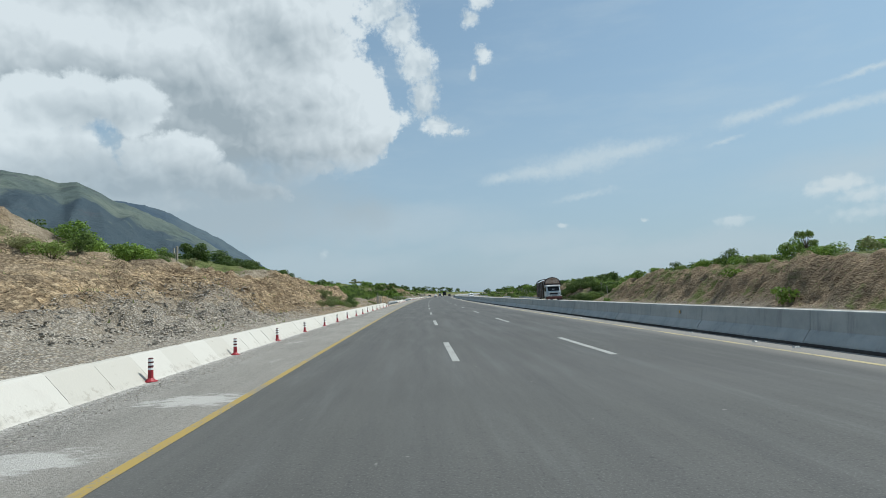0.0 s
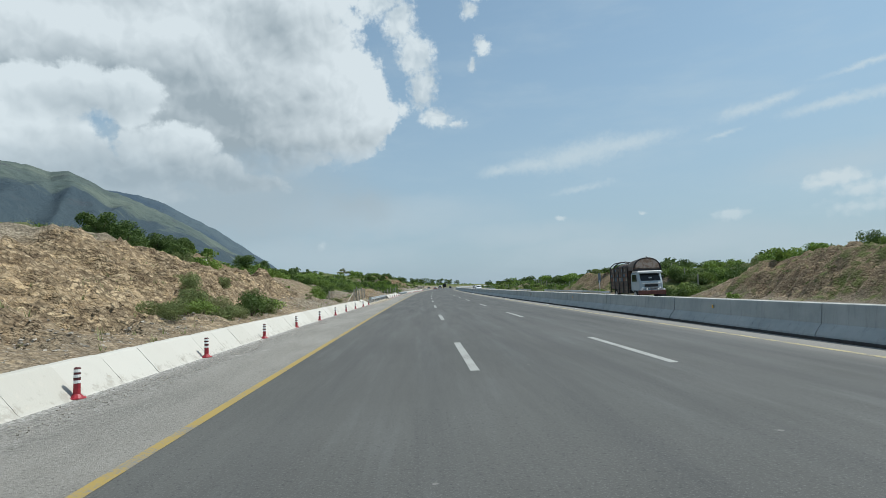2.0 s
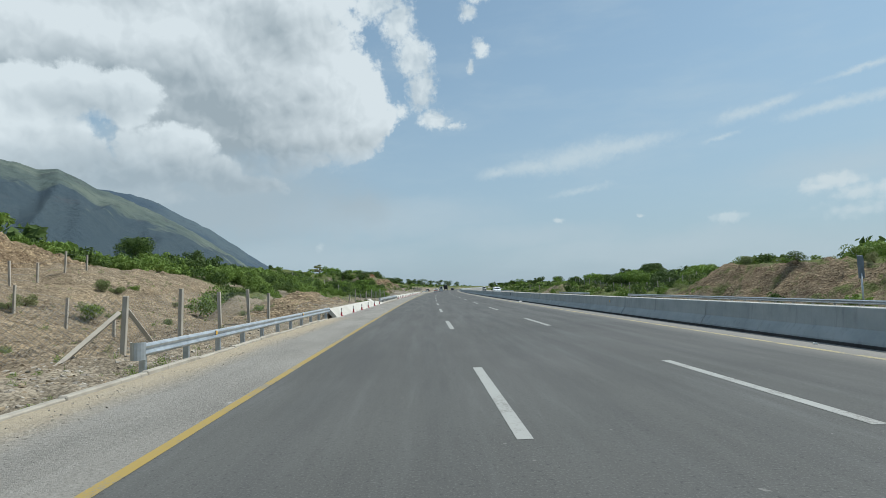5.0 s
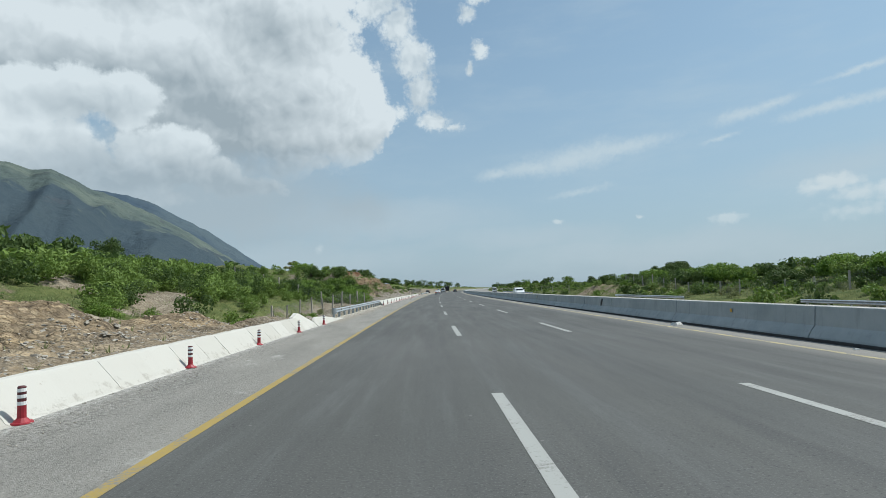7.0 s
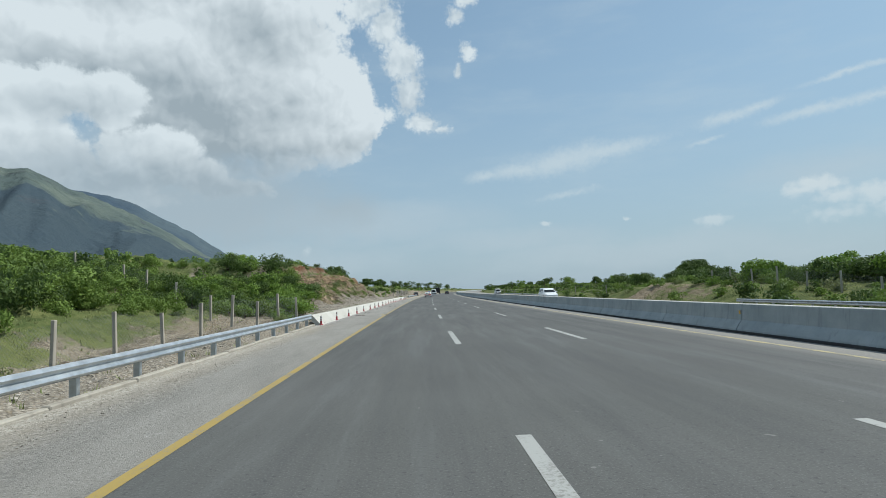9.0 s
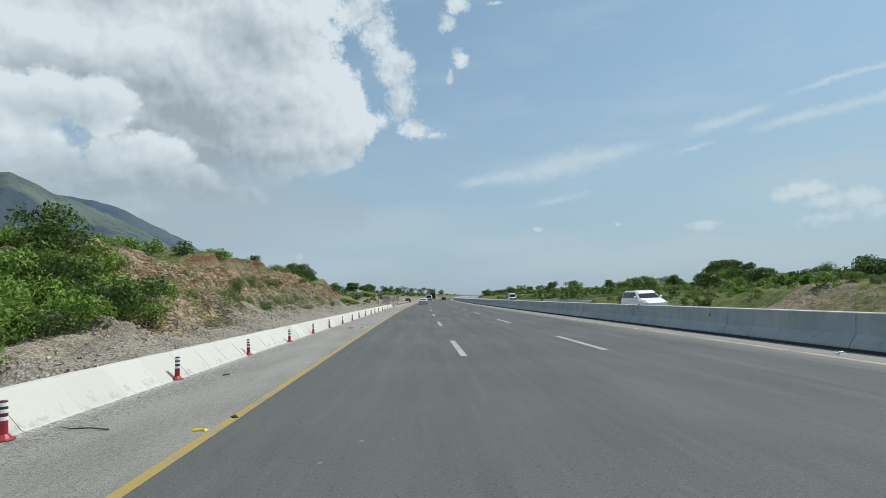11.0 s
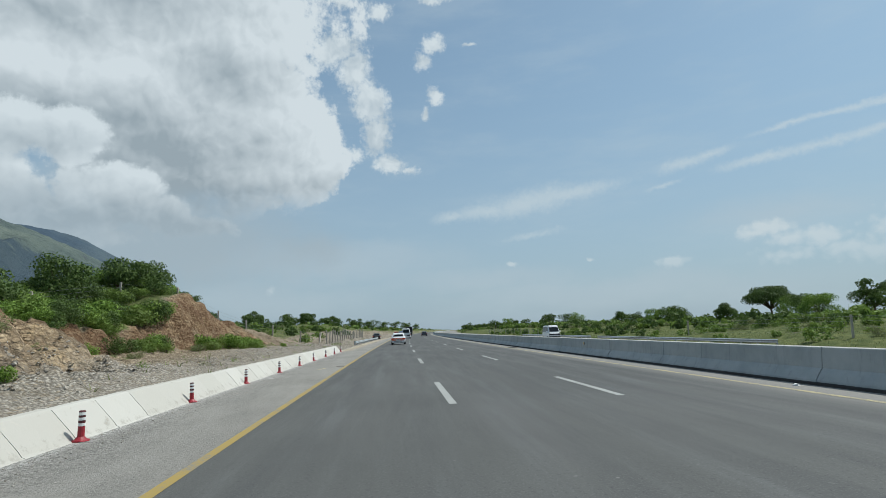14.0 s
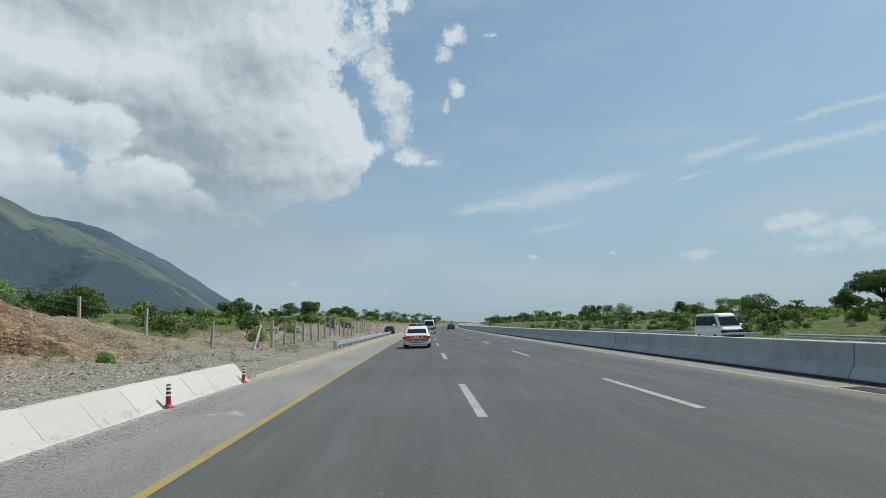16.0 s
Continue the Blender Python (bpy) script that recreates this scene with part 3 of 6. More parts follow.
def block(x0, x1, y0, y1, z0, z1, bevel=.01, segments=1):
    bm = solid([[(x0, y0, z), (x1, y0, z), (x1, y1, z), (x0, y1, z)] for z in (z0, z1)])
    if bevel:
        bmesh.ops.bevel(bm, geom=bm.edges[:], offset=bevel, segments=segments, affect="EDGES", profile=.5)
    return bm


def join(*bms):
    out_bm = bms[0]
    for b in bms[1:]:
        me = bpy.data.meshes.new("tmp")
        b.to_mesh(me)
        b.free()
        out_bm.from_mesh(me)
        bpy.data.meshes.remove(me)
    return out_bm


def tube(points, radii, sides=7, smooth=True):
    rings = []
    pts = [Vector(p) for p in points]
    for i, p in enumerate(pts):
        d = (pts[min(i + 1, len(pts) - 1)] - pts[max(i - 1, 0)]).normalized()
        q = d.to_track_quat("Z", "Y")
        r = radii[i] if isinstance(radii, (list, tuple)) else radii
        rings.append([p + q @ Vector((r * math.cos(2 * math.pi * k / sides), r * math.sin(2 * math.pi * k / sides), 0)) for k in range(sides)])
    return solid(rings, smooth=smooth)


def strip(name, s0, s1, step, offsets, heights, mat, parent=None, **kw):
    """A sheet along the road through the given offsets."""
    s = np.linspace(s0, s1, max(2, int((s1 - s0) / step) + 1))
    o, z = np.asarray(offsets, float), np.asarray(heights, float)
    S, O = np.meshgrid(s, o, indexing="ij")
    v = ways(S, O, np.broadcast_to(z, S.shape)).reshape(-1, 3)
    ob = new(name, mesh_of(name, v, grid_faces(len(s), len(o))[:, ::-1], mat, across=O))
    ob.parent = parent
    return ob


# ---------------------------------------------------------------- smooth random fields
def hash2(i, j, seed):
    v = np.sin(i * 127.1 + j * 311.7 + seed * 74.7) * 43758.5453
    return v - np.floor(v)


def vnoise(x, y, seed=0):
    i, j = np.floor(x), np.floor(y)
    u, v = x - i, y - j
    u, v = u * u * (3 - 2 * u), v * v * (3 - 2 * v)
    a, b, c, d = hash2(i, j, seed), hash2(i + 1, j, seed), hash2(i, j + 1, seed), hash2(i + 1, j + 1, seed)
    return a + (b - a) * u + (c - a) * v + (a - b - c + d) * u * v - .5


def fbm(x, y, octaves=4, seed=0, gain=.5):
    t, k = 0, 1.0
    for q in range(octaves):
        t = t + k * vnoise(x, y, seed + q)
        x, y, k = x * 2.03 + 11.3, y * 2.03 + 5.1, k * gain
    return t


def step(v, a, b):
    u = np.clip((v - a) / (b - a), 0, 1)
    return u * u * (3 - 2 * u)


# ---------------------------------------------------------------- the lie of the land
S_L = [-60, 0, 18, 27, 31, 38, 46, 54, 58, 61, 64, 68, 73, 84, 90, 97, 106, 116, 128, 139, 147, 165, 182, 195, 201, 205, 213, 221, 233, 237, 240, 244, 248, 254, 258, 262, 266, 270, 274, 279, 284, 292, 300, 330, 400, 600]
CREST = [1.6, 1.6, 1.8, 2.6, 3.4, 3.7, 3.8, 3.65, 4.2, 4.6, 4.1, 3.4, 2.8, 1.5, .2, -.3, .9, 1.1, .7, .3, -.9, -.9, -.3, 1.0, 3.4, 4.3, 4.3, 4.3, 4.4, 4.3, 3.9, 3.3, 2.9, 3.4, 4.4, 4.9, 4.8, 3.9, 2.7, 2.0, 1.2, .6, .8, 1.5, 1.8, 1.6]
S_M = [-60, 27, 40, 62, 73, 84, 100, 116, 140, 165, 195, 215, 240, 255, 270, 285, 300, 400, 700]
SHELF = [8, 7.8, 7.5, 6.8, 4.6, 6.0, 6.2, 5.2, 4.7, 4.9, 4.8, 5.4, 6.2, 6.0, 5.0, 3.2, 2.8, 4.6, 4]
HILL = [16, 16.5, 17, 16.5, 16.2, 16, 15.5, 13, 11, 10, 9, 9, 9, 8.6, 8, 6.5, 5.5, 4.5, 5]
S_R = [-60, 40, 62, 76, 80, 84, 88, 92, 96, 100, 104, 112, 125, 140, 150, 165, 186, 197, 206, 214, 222, 230, 238, 252, 272, 290, 310, 350, 450, 700]
BANK_R = [3.2, 3.3, 3.5, 3.6, 3.2, 2.5, 1.5, .4, -.1, .7, 1.8, 2.3, 2.9, 2.9, .8, -.4, -.2, 1.0, 1.2, 1.4, 1.4, .9, .3, -.1, .2, .0, -.6, -.5, .4, .5]
S_R2 = [-60, 50, 100, 150, 200, 260, 300, 700]
SHELF_R = [4.5, 4.6, 3.4, 2.4, 1.8, 1.8, .7, .9]
LININGS = [(-14, 82.6), (115.5, 138.9), (176, 276.2)]     # stretches with a white sloped lining
GULLIES = [(87.5, 4.5), (141.9, 2.4), (283.0, 8.0)]       # culverts under the road: metres along, half width


def land(s, o):
    """Height of the ground, and how green, stony and freshly cut it is."""
    s, o = np.broadcast_arrays(np.asarray(s, float), np.asarray(o, float))
    crest, shelf, hill = np.interp(s, S_L, CREST), np.interp(s, S_M, SHELF), np.interp(s, S_M, HILL)
    edge = 14.0 + 2.0 * vnoise(s / 9, s * 0, 3) + .5 * vnoise(s / 2.6, s * 0, 4)
    # from the wall's head up the cut face to its rim, then over the shelf to the hill
    d = -o
    head = np.where(crest > .5, .46, .1)
    for g, h in GULLIES:
        head = head - 1.5 * (1 - step(np.abs(s - g), h * .45, h)) * step(d, 5.9, 8.5)
    u = np.clip((d - 6.6) / (edge - 6.6), 0, 1)
    talus = .30 * np.clip(u / .42, 0, 1) + .70 * (.55 * step(u, .36, .62) + .45 * step(u, .66, .98))
    rills = (.8 * fbm(s / 1.15 + .5 * vnoise(d / 2, s / 3, 8), d / 7, 3, 21) - .55 * np.abs(vnoise(s / .9 + .6 * vnoise(d, s / 2, 9), d / 4, 25))) * step(u, .1, .45) * (1 - step(u, .72, .98))
    z = head + (crest - head) * talus
    z = z + rills * 1.0 * np.clip(np.abs(crest) / 3, 0, 1.2)
    z = np.where(d > edge, crest + (shelf - crest) * np.clip((d - edge) / (33 - edge), 0, 1) ** .85, z)
    z = np.where(d > 33, shelf + (hill - shelf) * np.clip((d - 33) / 37, 0, 1), z)
    z = np.where(d > 70, hill * (1 - .55 * step(d, 90, 400)), z)
    z_left = z + .55 * fbm(s / 7, d / 7, 4, 5) * step(d, 6.5, 12) + .42 * fbm(s / 1.5, d / 1.5, 4, 15, .6) * step(d, 6.2, 8.5) + .55 * fbm(s / 4.5, d / 3.2, 3, 17) * step(d, 7.5, 10) * np.clip(crest / 4, 0, 1)
    z_left = z_left + 1.6 * fbm(s / 30, d / 30, 3, 35) * step(d, 16, 40)
    cliff = 3.2 * step(d, 24, 27) * (1 - step(d, 27, 34)) * (1 - step(s, 30, 42))
    ledge = step(d + .7 * vnoise(s / 1.4, s * 0, 89), 16.7, 17.2) * (1 - step(d, 19, 27)) * step(s, 218, 223) * (1 - step(s, 242, 248)) * (1 - .75 * step(s, 234, 235.5) * (1 - step(s, 236.5, 238)))
    cliff = cliff + 1.15 * ledge
    # a gully with a cliff at its head
    lip = np.interp(s, [84, 100, 108, 113, 122, 130, 140], [34, 30, 28.5, 29.5, 32.5, 33.5, 34]) + 1.0 * vnoise(s / 2.2, d / 6, 18) + 1.6 * np.abs(vnoise(s / 1.7, s * 0, 28)) + .8 * vnoise(s / .6, s * 0, 29)
    brow = np.interp(s, [84, 100, 108, 113, 118, 124, 130, 134, 139, 145, 152], [5.5, 5.6, 6.1, 6.9, 7.6, 8.0, 7.8, 7.1, 6.3, 5.7, 5.0])
    floor_z = np.interp(d, [6.6, 8.4, 11, 15.5, 19, 23.4, 28, 33], [.15, .05, .0, -.75, -.1, 1.3, 2.9, 3.5]) + .10 * np.clip(s - 119, -6, 11) * step(d, 21, 26)
    floor_z = floor_z + .8 * np.exp(-((s - 128.5) / 3.0) ** 2 - ((d - 24.5) / 3.0) ** 2) + 1.1 * step(d, 10.5, 14) * (1 - step(s, 92, 104)) * (1 - step(d, 22, 28))
    for g, h in GULLIES:
        floor_z = floor_z - 1.3 * (1 - step(np.abs(s - g), h * .4, h)) * step(d, 5.9, 8.0) * (1 - step(d, 11, 17))
    jag = .7 * vnoise(s / 1.1, d / 3, 95)
    scarp = .40 * step(d, lip, lip + .7) + .32 * step(d, lip + 1.5 + jag, lip + 2.1 + jag) + .28 * step(d, lip + 3.2 - jag, lip + 3.9 - jag)
    brow = brow + .26 * np.clip(d - lip - 4, 0, 14) + .12 * np.clip(d - lip - 18, 0, 20)
    gully = floor_z + (brow - floor_z) * scarp + .6 * fbm(s / 2.8, d / 2.8, 4, 19) * step(d, 7.5, 10.5) + .16 * fbm(s / .7, d / .7, 3, 20, .6)
    w_end = 118 + 24 * step(d, 15, 22)
    w_gully = step(s, 82 - 6 * step(d, 18, 26), 92) * (1 - step(s, w_end, w_end + 10)) * (1 - step(d, 46, 68))
    z_left = z_left + (gully - z_left) * w_gully
    heap = .75 * np.exp(-((s - 121.5) / 2.4) ** 2 - ((d - 9.6) / 1.9) ** 2) + .95 * np.exp(-((s - 128.5) / 3.0) ** 2 - ((d - 10.2) / 2.1) ** 2) + .65 * np.exp(-((s - 135.5) / 2.2) ** 2 - ((d - 9.3) / 1.7) ** 2) + .60 * np.exp(-((s - 143.6) / 1.7) ** 2 - ((d - 9.4) / 1.4) ** 2) + .55 * np.exp(-((s - 148.0) / 2.6) ** 2 - ((d - 10.2) / 1.5) ** 2)
    # a bushy pocket in the bank and the last spur beyond it
    lip2 = np.interp(s, [244, 250, 258, 263, 266, 270, 276, 280, 284, 290], [12.0, 14.2, 15.2, 15.4, 14.8, 14.4, 14.4, 12.5, 10.5, 9.0]) + .9 * vnoise(s / 2.1, s * 0, 91) + .5 * vnoise(s / .7, z * 2.0, 92)
    wide2 = np.interp(s, [250, 262, 267, 276, 280, 284], [.9, .9, 2.2, 2.6, 4.8, 6.0])
    top2 = np.interp(s, [244, 250, 260, 264, 266, 268, 271, 274, 276.5, 280.5, 285, 288, 292], [3.0, 2.2, 2.2, 2.9, 4.2, 4.9, 5.0, 4.5, 3.9, 3.0, 2.1, 1.2, .7])
    spur = step(s, 263, 267)
    low2 = np.interp(d, [6.6, 8, 12, 15], [.42, .50, .72, 1.0])
    rise2 = step(d, lip2, lip2 + wide2)
    pocket = low2 + (top2 - low2) * rise2 + np.clip(d - lip2 - wide2, 0, 13) * (.24 - .20 * spur) + .30 * fbm(s / 2.6, d / 2.6, 4, 93) * step(d, 7, 10) + .10 * fbm(s / .7, d / .7, 3, 94, .6) * step(d, 6.8, 8)
    w_pocket = step(s, 242.5, 248.5) * (1 - step(s, 288, 296)) * (1 - step(d, 30, 42))
    z_left = z_left + (pocket - z_left) * w_pocket
    scarp2 = w_pocket * step(d, lip2 - .4, lip2 + .2) * (1 - step(d, lip2 + wide2 + .1, lip2 + wide2 + .9)) * (1 - .7 * step(s, 278, 283))
    z_left = z_left + heap + cliff * (1 - w_pocket)
    cliff = np.maximum(cliff, 3.2 * w_gully * step(d, lip - .3, lip + .5) * (1 - step(d, lip + 4.0, lip + 5.0)))
    # broken beds on the cut faces: steps, knobs and clefts
    cut = np.clip(step(u, .12, .4) * (1 - step(d, edge + .3, edge + 2)) * step(crest, 1.2, 2.6) * (1 - w_pocket) + cliff / 2 + scarp2 + .55 * w_gully * step(d, 9, 12) + .6 * (1 - step(s, 30, 38)) * step(d, 12, 15) * (1 - step(d, 24, 27)), 0, 1)
    bed = z_left / .5 + 1.3 * vnoise(s / 3.1, d / 2.3, 81) + .5 * vnoise(s / .8, d / .8, 82)
    z_step = .5 * (np.floor(bed) + step(bed - np.floor(bed), .42, .82)) - .5 * (bed - z_left / .5)
    z_left = z_left + cut * .5 * (z_step - z_left)
    z_left = z_left + (.10 + .12 * cut) * fbm(s / .62, d / .62, 3, 83, .6) * step(d, 6.5, 7.5) * (1 - step(d, 30, 40))
    z_left = z_left - .34 * np.clip(.22 - np.abs(vnoise(s / .75 + d / 2.6 + .4 * vnoise(s, d, 87), d / 6, 86)), 0, .22) / .22 * step(d, 6.9, 8) * (1 - step(d, 13, 16)) * step(crest, .9, 2) * (1 - .8 * w_pocket)
    z_left = z_left + .05 * (hash2(np.round(s * 5), np.round(d * 5), 88) - .5) * step(d, 6.4, 7.2) * (1 - step(d, 26, 32))
    z_left = z_left + cut * .38 * fbm(s / 1.25, d / .9, 3, 97, .65)
    z_left = z_left - cut * .34 * np.clip(.16 - np.abs(vnoise(s / 1.3 + .8 * vnoise(s / 2, d, 84), d / 5, 85)), 0, .16) / .16
    # right: verge of the other carriageway, ditch, bank, plain
    bank, flat = np.interp(s, S_R, BANK_R), np.interp(s, S_R2, SHELF_R)
    e = o - 24.8
    rim = 6.8 + 1.6 * vnoise(s / 8, s * 0, 13)
    u2 = np.clip((e - 1.2) / rim, 0, 1)
    zr = -.75 + (bank + .75) * step(u2, 0, 1)
    zr = zr + (fbm(s / 1.3, e / 5, 3, 51) * .9 + fbm(s / 2.6, e / 2.2, 4, 52) * .9) * step(u2, .08, .4) * (1 - step(u2, .9, 1.1)) * np.clip(np.abs(bank) / 3, 0, 1)
    zr = np.where(e > rim + 1.2, bank + (flat - bank) * np.clip((e - rim - 1.2) / 22, 0, 1), zr)
    zr = np.where(e > 60, flat * (1 - .3 * step(e, 60, 300)), zr)
    cut_r = step(u2, .1, .35) * (1 - step(u2, .95, 1.1)) * step(bank, .8, 2)
    bed_r = zr / .6 + .9 * vnoise(s / 4.1, e / 3, 101) + .5 * vnoise(s / .9, e / .9, 102)
    zr = zr + cut_r * (.6 * (.6 * (np.floor(bed_r) + step(bed_r - np.floor(bed_r), .4, .85)) - .6 * (bed_r - zr / .6) - zr) - .45 * np.clip(.2 - np.abs(vnoise(s / 1.6 + .7 * vnoise(s / 2, e, 103), e / 6, 104)), 0, .2) / .2)
    z_right = zr + .4 * fbm(s / 6, o / 6, 4, 45) * step(e, .6, 5) + .9 * fbm(s / 34, o / 34, 3, 65) * step(e, 20, 50)
    z = np.where(o < 5, z_left, z_right)
    lined = np.zeros(s.shape, bool)
    for a, b in LININGS:
        lined |= (s > a - .2) & (s < b + .2)
    z = np.where(~lined & (o < 5), z - .34 * (1 - step(d, 6.0, 9.0)), z)
    under = (o > np.where(lined, -6.1, -5.74)) & (o < 24.8)
    z = np.where(under, -.95, z)
    green_left = step(d, edge + .5, edge + 5) * (.78 - .35 * cliff / 3)
    green_left = green_left * (1 - .9 * np.clip(ledge * 1.4, 0, 1) * (d < 18.2))
    green_left = green_left * (1 - w_gully * (1 - step(d, lip + 3.6, lip + 5.0)) * .85)
    green_left = green_left + (.8 * step(d, lip2 + wide2 - .2, lip2 + wide2 + 1.5) * (1 - .6 * step(s, 276, 282)) - green_left) * w_pocket
    green_left = green_left * (1 - .65 * (1 - step(s, 34, 44)) * (1 - step(d, 30, 36)))
    valley = step(s - 12 * step(d, 20, 24), 129, 136) * (1 - step(s, 196, 206)) * step(d, np.where(s < 140, 14.5, 10.5), 18)
    bare = step(vnoise(s / 5.5, d / 3.6, 111), .12, .42)
    green_left = np.maximum(green_left, .85 * valley) - .75 * bare * valley * step(d, 10, 14)
    green_right = np.maximum(step(e, rim + .5, rim + 4) * .55, .5 * (1 - step(bank, .6, 1.6)) * step(e, .8, 3)) + .38 * step(e, 1.5, 3)
    rough = fbm(s / 5, o / 5, 3, 77)
    green = np.where(o < 5, green_left, green_right) + .35 * rough + .5 * step(s, 380, 560)
    gravel = np.where(o < 5, (1 - step(d, 7.8, 11)) * (.7 - .62 * step(s, 82, 86) * (1 - step(s, 112, 117)) - .55 * step(s, 112, 117) * (1 - step(s, 139, 143)) - .62 * step(s, 30, 36) * (1 - step(s, 80, 86))) + .85 * (1 - step(s, 26, 36)) * (1 - step(d, 10.5, 13.5)) + .8 * step(s, 257, 266) * (1 - step(d, 10, 13)) * (1 - step(s, 286, 292)) + .3 * step(s, 203, 208) * (1 - step(s, 244, 250)) * (1 - step(d, 7.8, 9.4)), .25 * (1 - step(e, 2, 4)))
    face = np.where(o < 5, step(u, .16, .42) * (1 - step(d, edge, edge + 1.5)) * step(crest, 1.5, 3) * (1 - w_pocket) * (s < 300) + cliff / 3 + 1.2 * scarp2 + .5 * w_pocket * step(d, 10.5, 13) * (1 - step(d, lip2, lip2 + 1)) + ledge * (d < 18.4) + np.clip(heap * 1.3, 0, .9) + .5 * step(s, 114, 118) * (1 - step(s, 138, 141)) * (1 - step(d, 12, 15)) + .65 * step(s, 34, 40) * (1 - step(s, 64, 70)) * (1 - step(d, 10, 13)) + .75 * (1 - step(s, 30, 38)) * step(d, 11, 13.5) * (1 - step(d, 26, 29)) + .55 * w_gully * step(d, 7.5, 9.5) * (1 - step(d, lip, lip + 1)), step(u2, .1, .4) * (1 - step(u2, .95, 1.05)) * step(bank, .8, 2) * .70)
    rust = np.where(s < 130, np.clip(cliff / 3.2, 0, 1) * .15, np.clip(ledge * 1.2, 0, 1) * (d < 18.4)) + step(s, 204, 218) * (1 - step(s, 268, 276)) * (.10 + .30 * step(u, .55, .8)) * (o < 0) * (1 - w_pocket) + .62 * scarp2 + .30 * (o > 24) * (s < 150)
    return z, np.clip(green, 0, 1), np.clip(gravel, 0, 1), np.clip(face, 0, 1), rust


def land_z(s, o):
    return float(land(np.array([s]), np.array([o]))[0][0])


def spaced(*runs):
    out_list = []
    for a, b, d in runs:
        out_list += list(np.arange(a, b, d))
    return np.array(out_list)


s_lines = spaced((-400, -60, 40), (-60, 0, 6), (0, 20, 1.2), (20, 84, .23), (84, 120, .3), (120, 196, .42), (196, 280, .23), (280, 300, .4), (300, 420, 1.0), (420, 700, 4), (700, 1500, 25), (1500, 4601, 150))
o_lines = np.concatenate([-spaced((16, 39, .5), (39, 80, 2.0), (80, 300, 10), (300, 4001, 150))[::-1], -np.concatenate([[5.77, 6.12], spaced((6.3, 16, .2))])[::-1], [-5.7, 10.0, 24.5], spaced((24.85, 38, .35), (38, 40, .6), (40, 130, 2.2), (130, 400, 14), (400, 4001, 150))])
S, O = np.meshgrid(s_lines, o_lines, indexing="ij")
Z, GREEN, GRAVEL, FACE, RUST = land(S, O)
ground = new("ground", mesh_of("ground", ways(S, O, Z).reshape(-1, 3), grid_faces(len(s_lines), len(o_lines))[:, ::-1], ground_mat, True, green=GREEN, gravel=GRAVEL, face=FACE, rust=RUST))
tagged(ground, "sandy cut banks, gravel and green scrubland beside the motorway", "ground", kind="structure")

# ---------------------------------------------------------------- mountain
def mountain_range(ridge, far, deep, seed, label, mat):
    """A mountain whose ridge shows at the given degrees left and up from the middle of the road's stretch."""
    az = np.linspace(ridge[0][0], ridge[-1][0], 240)
    rr = np.linspace(far - deep, far + deep * .5, 120)
    AZ, RR = np.meshgrid(az, rr, indexing="ij")
    el = np.interp(-AZ, [-a for a, _ in ridge], [e for _, e in ridge])
    el = el + .10 * fbm(AZ * 1.3, AZ * 0, 4, seed + 9)
    crest_z = np.tan(np.radians(el)) * far
    q = (RR - far) / deep
    form = np.where(q < 0, 1 - np.clip(-q, 0, 1) ** 1.2, 1 - np.clip(q / .5, 0, 1))
    spur = np.abs(fbm(AZ / 4.6 + RR / 1500, RR / 1300, 2, seed)) * 2
    gully = np.abs(vnoise(AZ / .9 + RR / 500 + .6 * vnoise(AZ, RR / 200, seed + 3), RR / 420, seed + 4)) * 2
    Z = crest_z * form + form * (1 - form) * crest_z * (.5 * (.3 - spur) + .025 * (gully - .4)) + fbm(AZ * 2.2, RR / 45, 4, seed + 6) * 10 * form * (1 - form * .6) - 20 * (1 - form)
    X, Y = 2 - np.sin(np.radians(AZ)) * RR, 105 + np.cos(np.radians(AZ)) * RR
    rise = Z / np.maximum(crest_z, 20)
    ob = new("mountain", mesh_of("mountain", np.stack([X, Y, Z], -1).reshape(-1, 3), grid_faces(len(az), len(rr))[:, ::-1], mat, True, rise=rise))
    return tagged(ob, label, "mountain", kind="structure")


mountain_range([(64, 9.0), (50, 11.8), (42, 12.3), (36.1, 11.7), (34.8, 11.4), (33.9, 11.2), (32.5, 11.35), (30.7, 10.5), (29.6, 9.9), (28.6, 9.6), (26.7, 8.8), (24.4, 7.7), (22.5, 6.7), (20.5, 5.5), (18.5, 4.1), (15, 1.6), (12.5, -.5)], 2600, 1500, 91, "green mountain ridge with rocky patches and painted cloud shade", mountain_mat)
mountain_range([(46, 8.0), (36, 9.6), (31, 10.0), (28.6, 9.8), (27.2, 9.55), (25.1, 9.1), (23.5, 8.2), (22.0, 7.4), (20.0, 6.4), (18.0, 5.0), (16.4, 3.9), (15.1, 3.0), (13, 1.5), (11, .2), (9, -1)], 3400, 1100, 131, "farther mountain ridge tinted with blue distance haze", far_mountain_mat)

# ---------------------------------------------------------------- carriageways
LEFT, LINE_A, LINE_B, RIGHT = -2.85, 0.83, 4.50, 8.10
FAR = 1500
road = strip("road", -60, FAR, 4, [-2.90, -2, 0, 2, 4, 6, 7.2, 8, 8.6, 9.06], [0] * 10, asphalt)
tagged(road, "worn grey asphalt motorway carriageway with three lanes", "road", kind="structure")
shoulder = strip("shoulder", -60, FAR, 2, [-5.78, -5.45, -4.6, -3.9, -2.90], [-.012, -.008, -.006, -.004, -.001], shoulder_mat)
tagged(shoulder, "dusty grey paved shoulder with pale stains", "shoulder", kind="structure")


def fall(o):
    return -.018 * (o - 9.6)


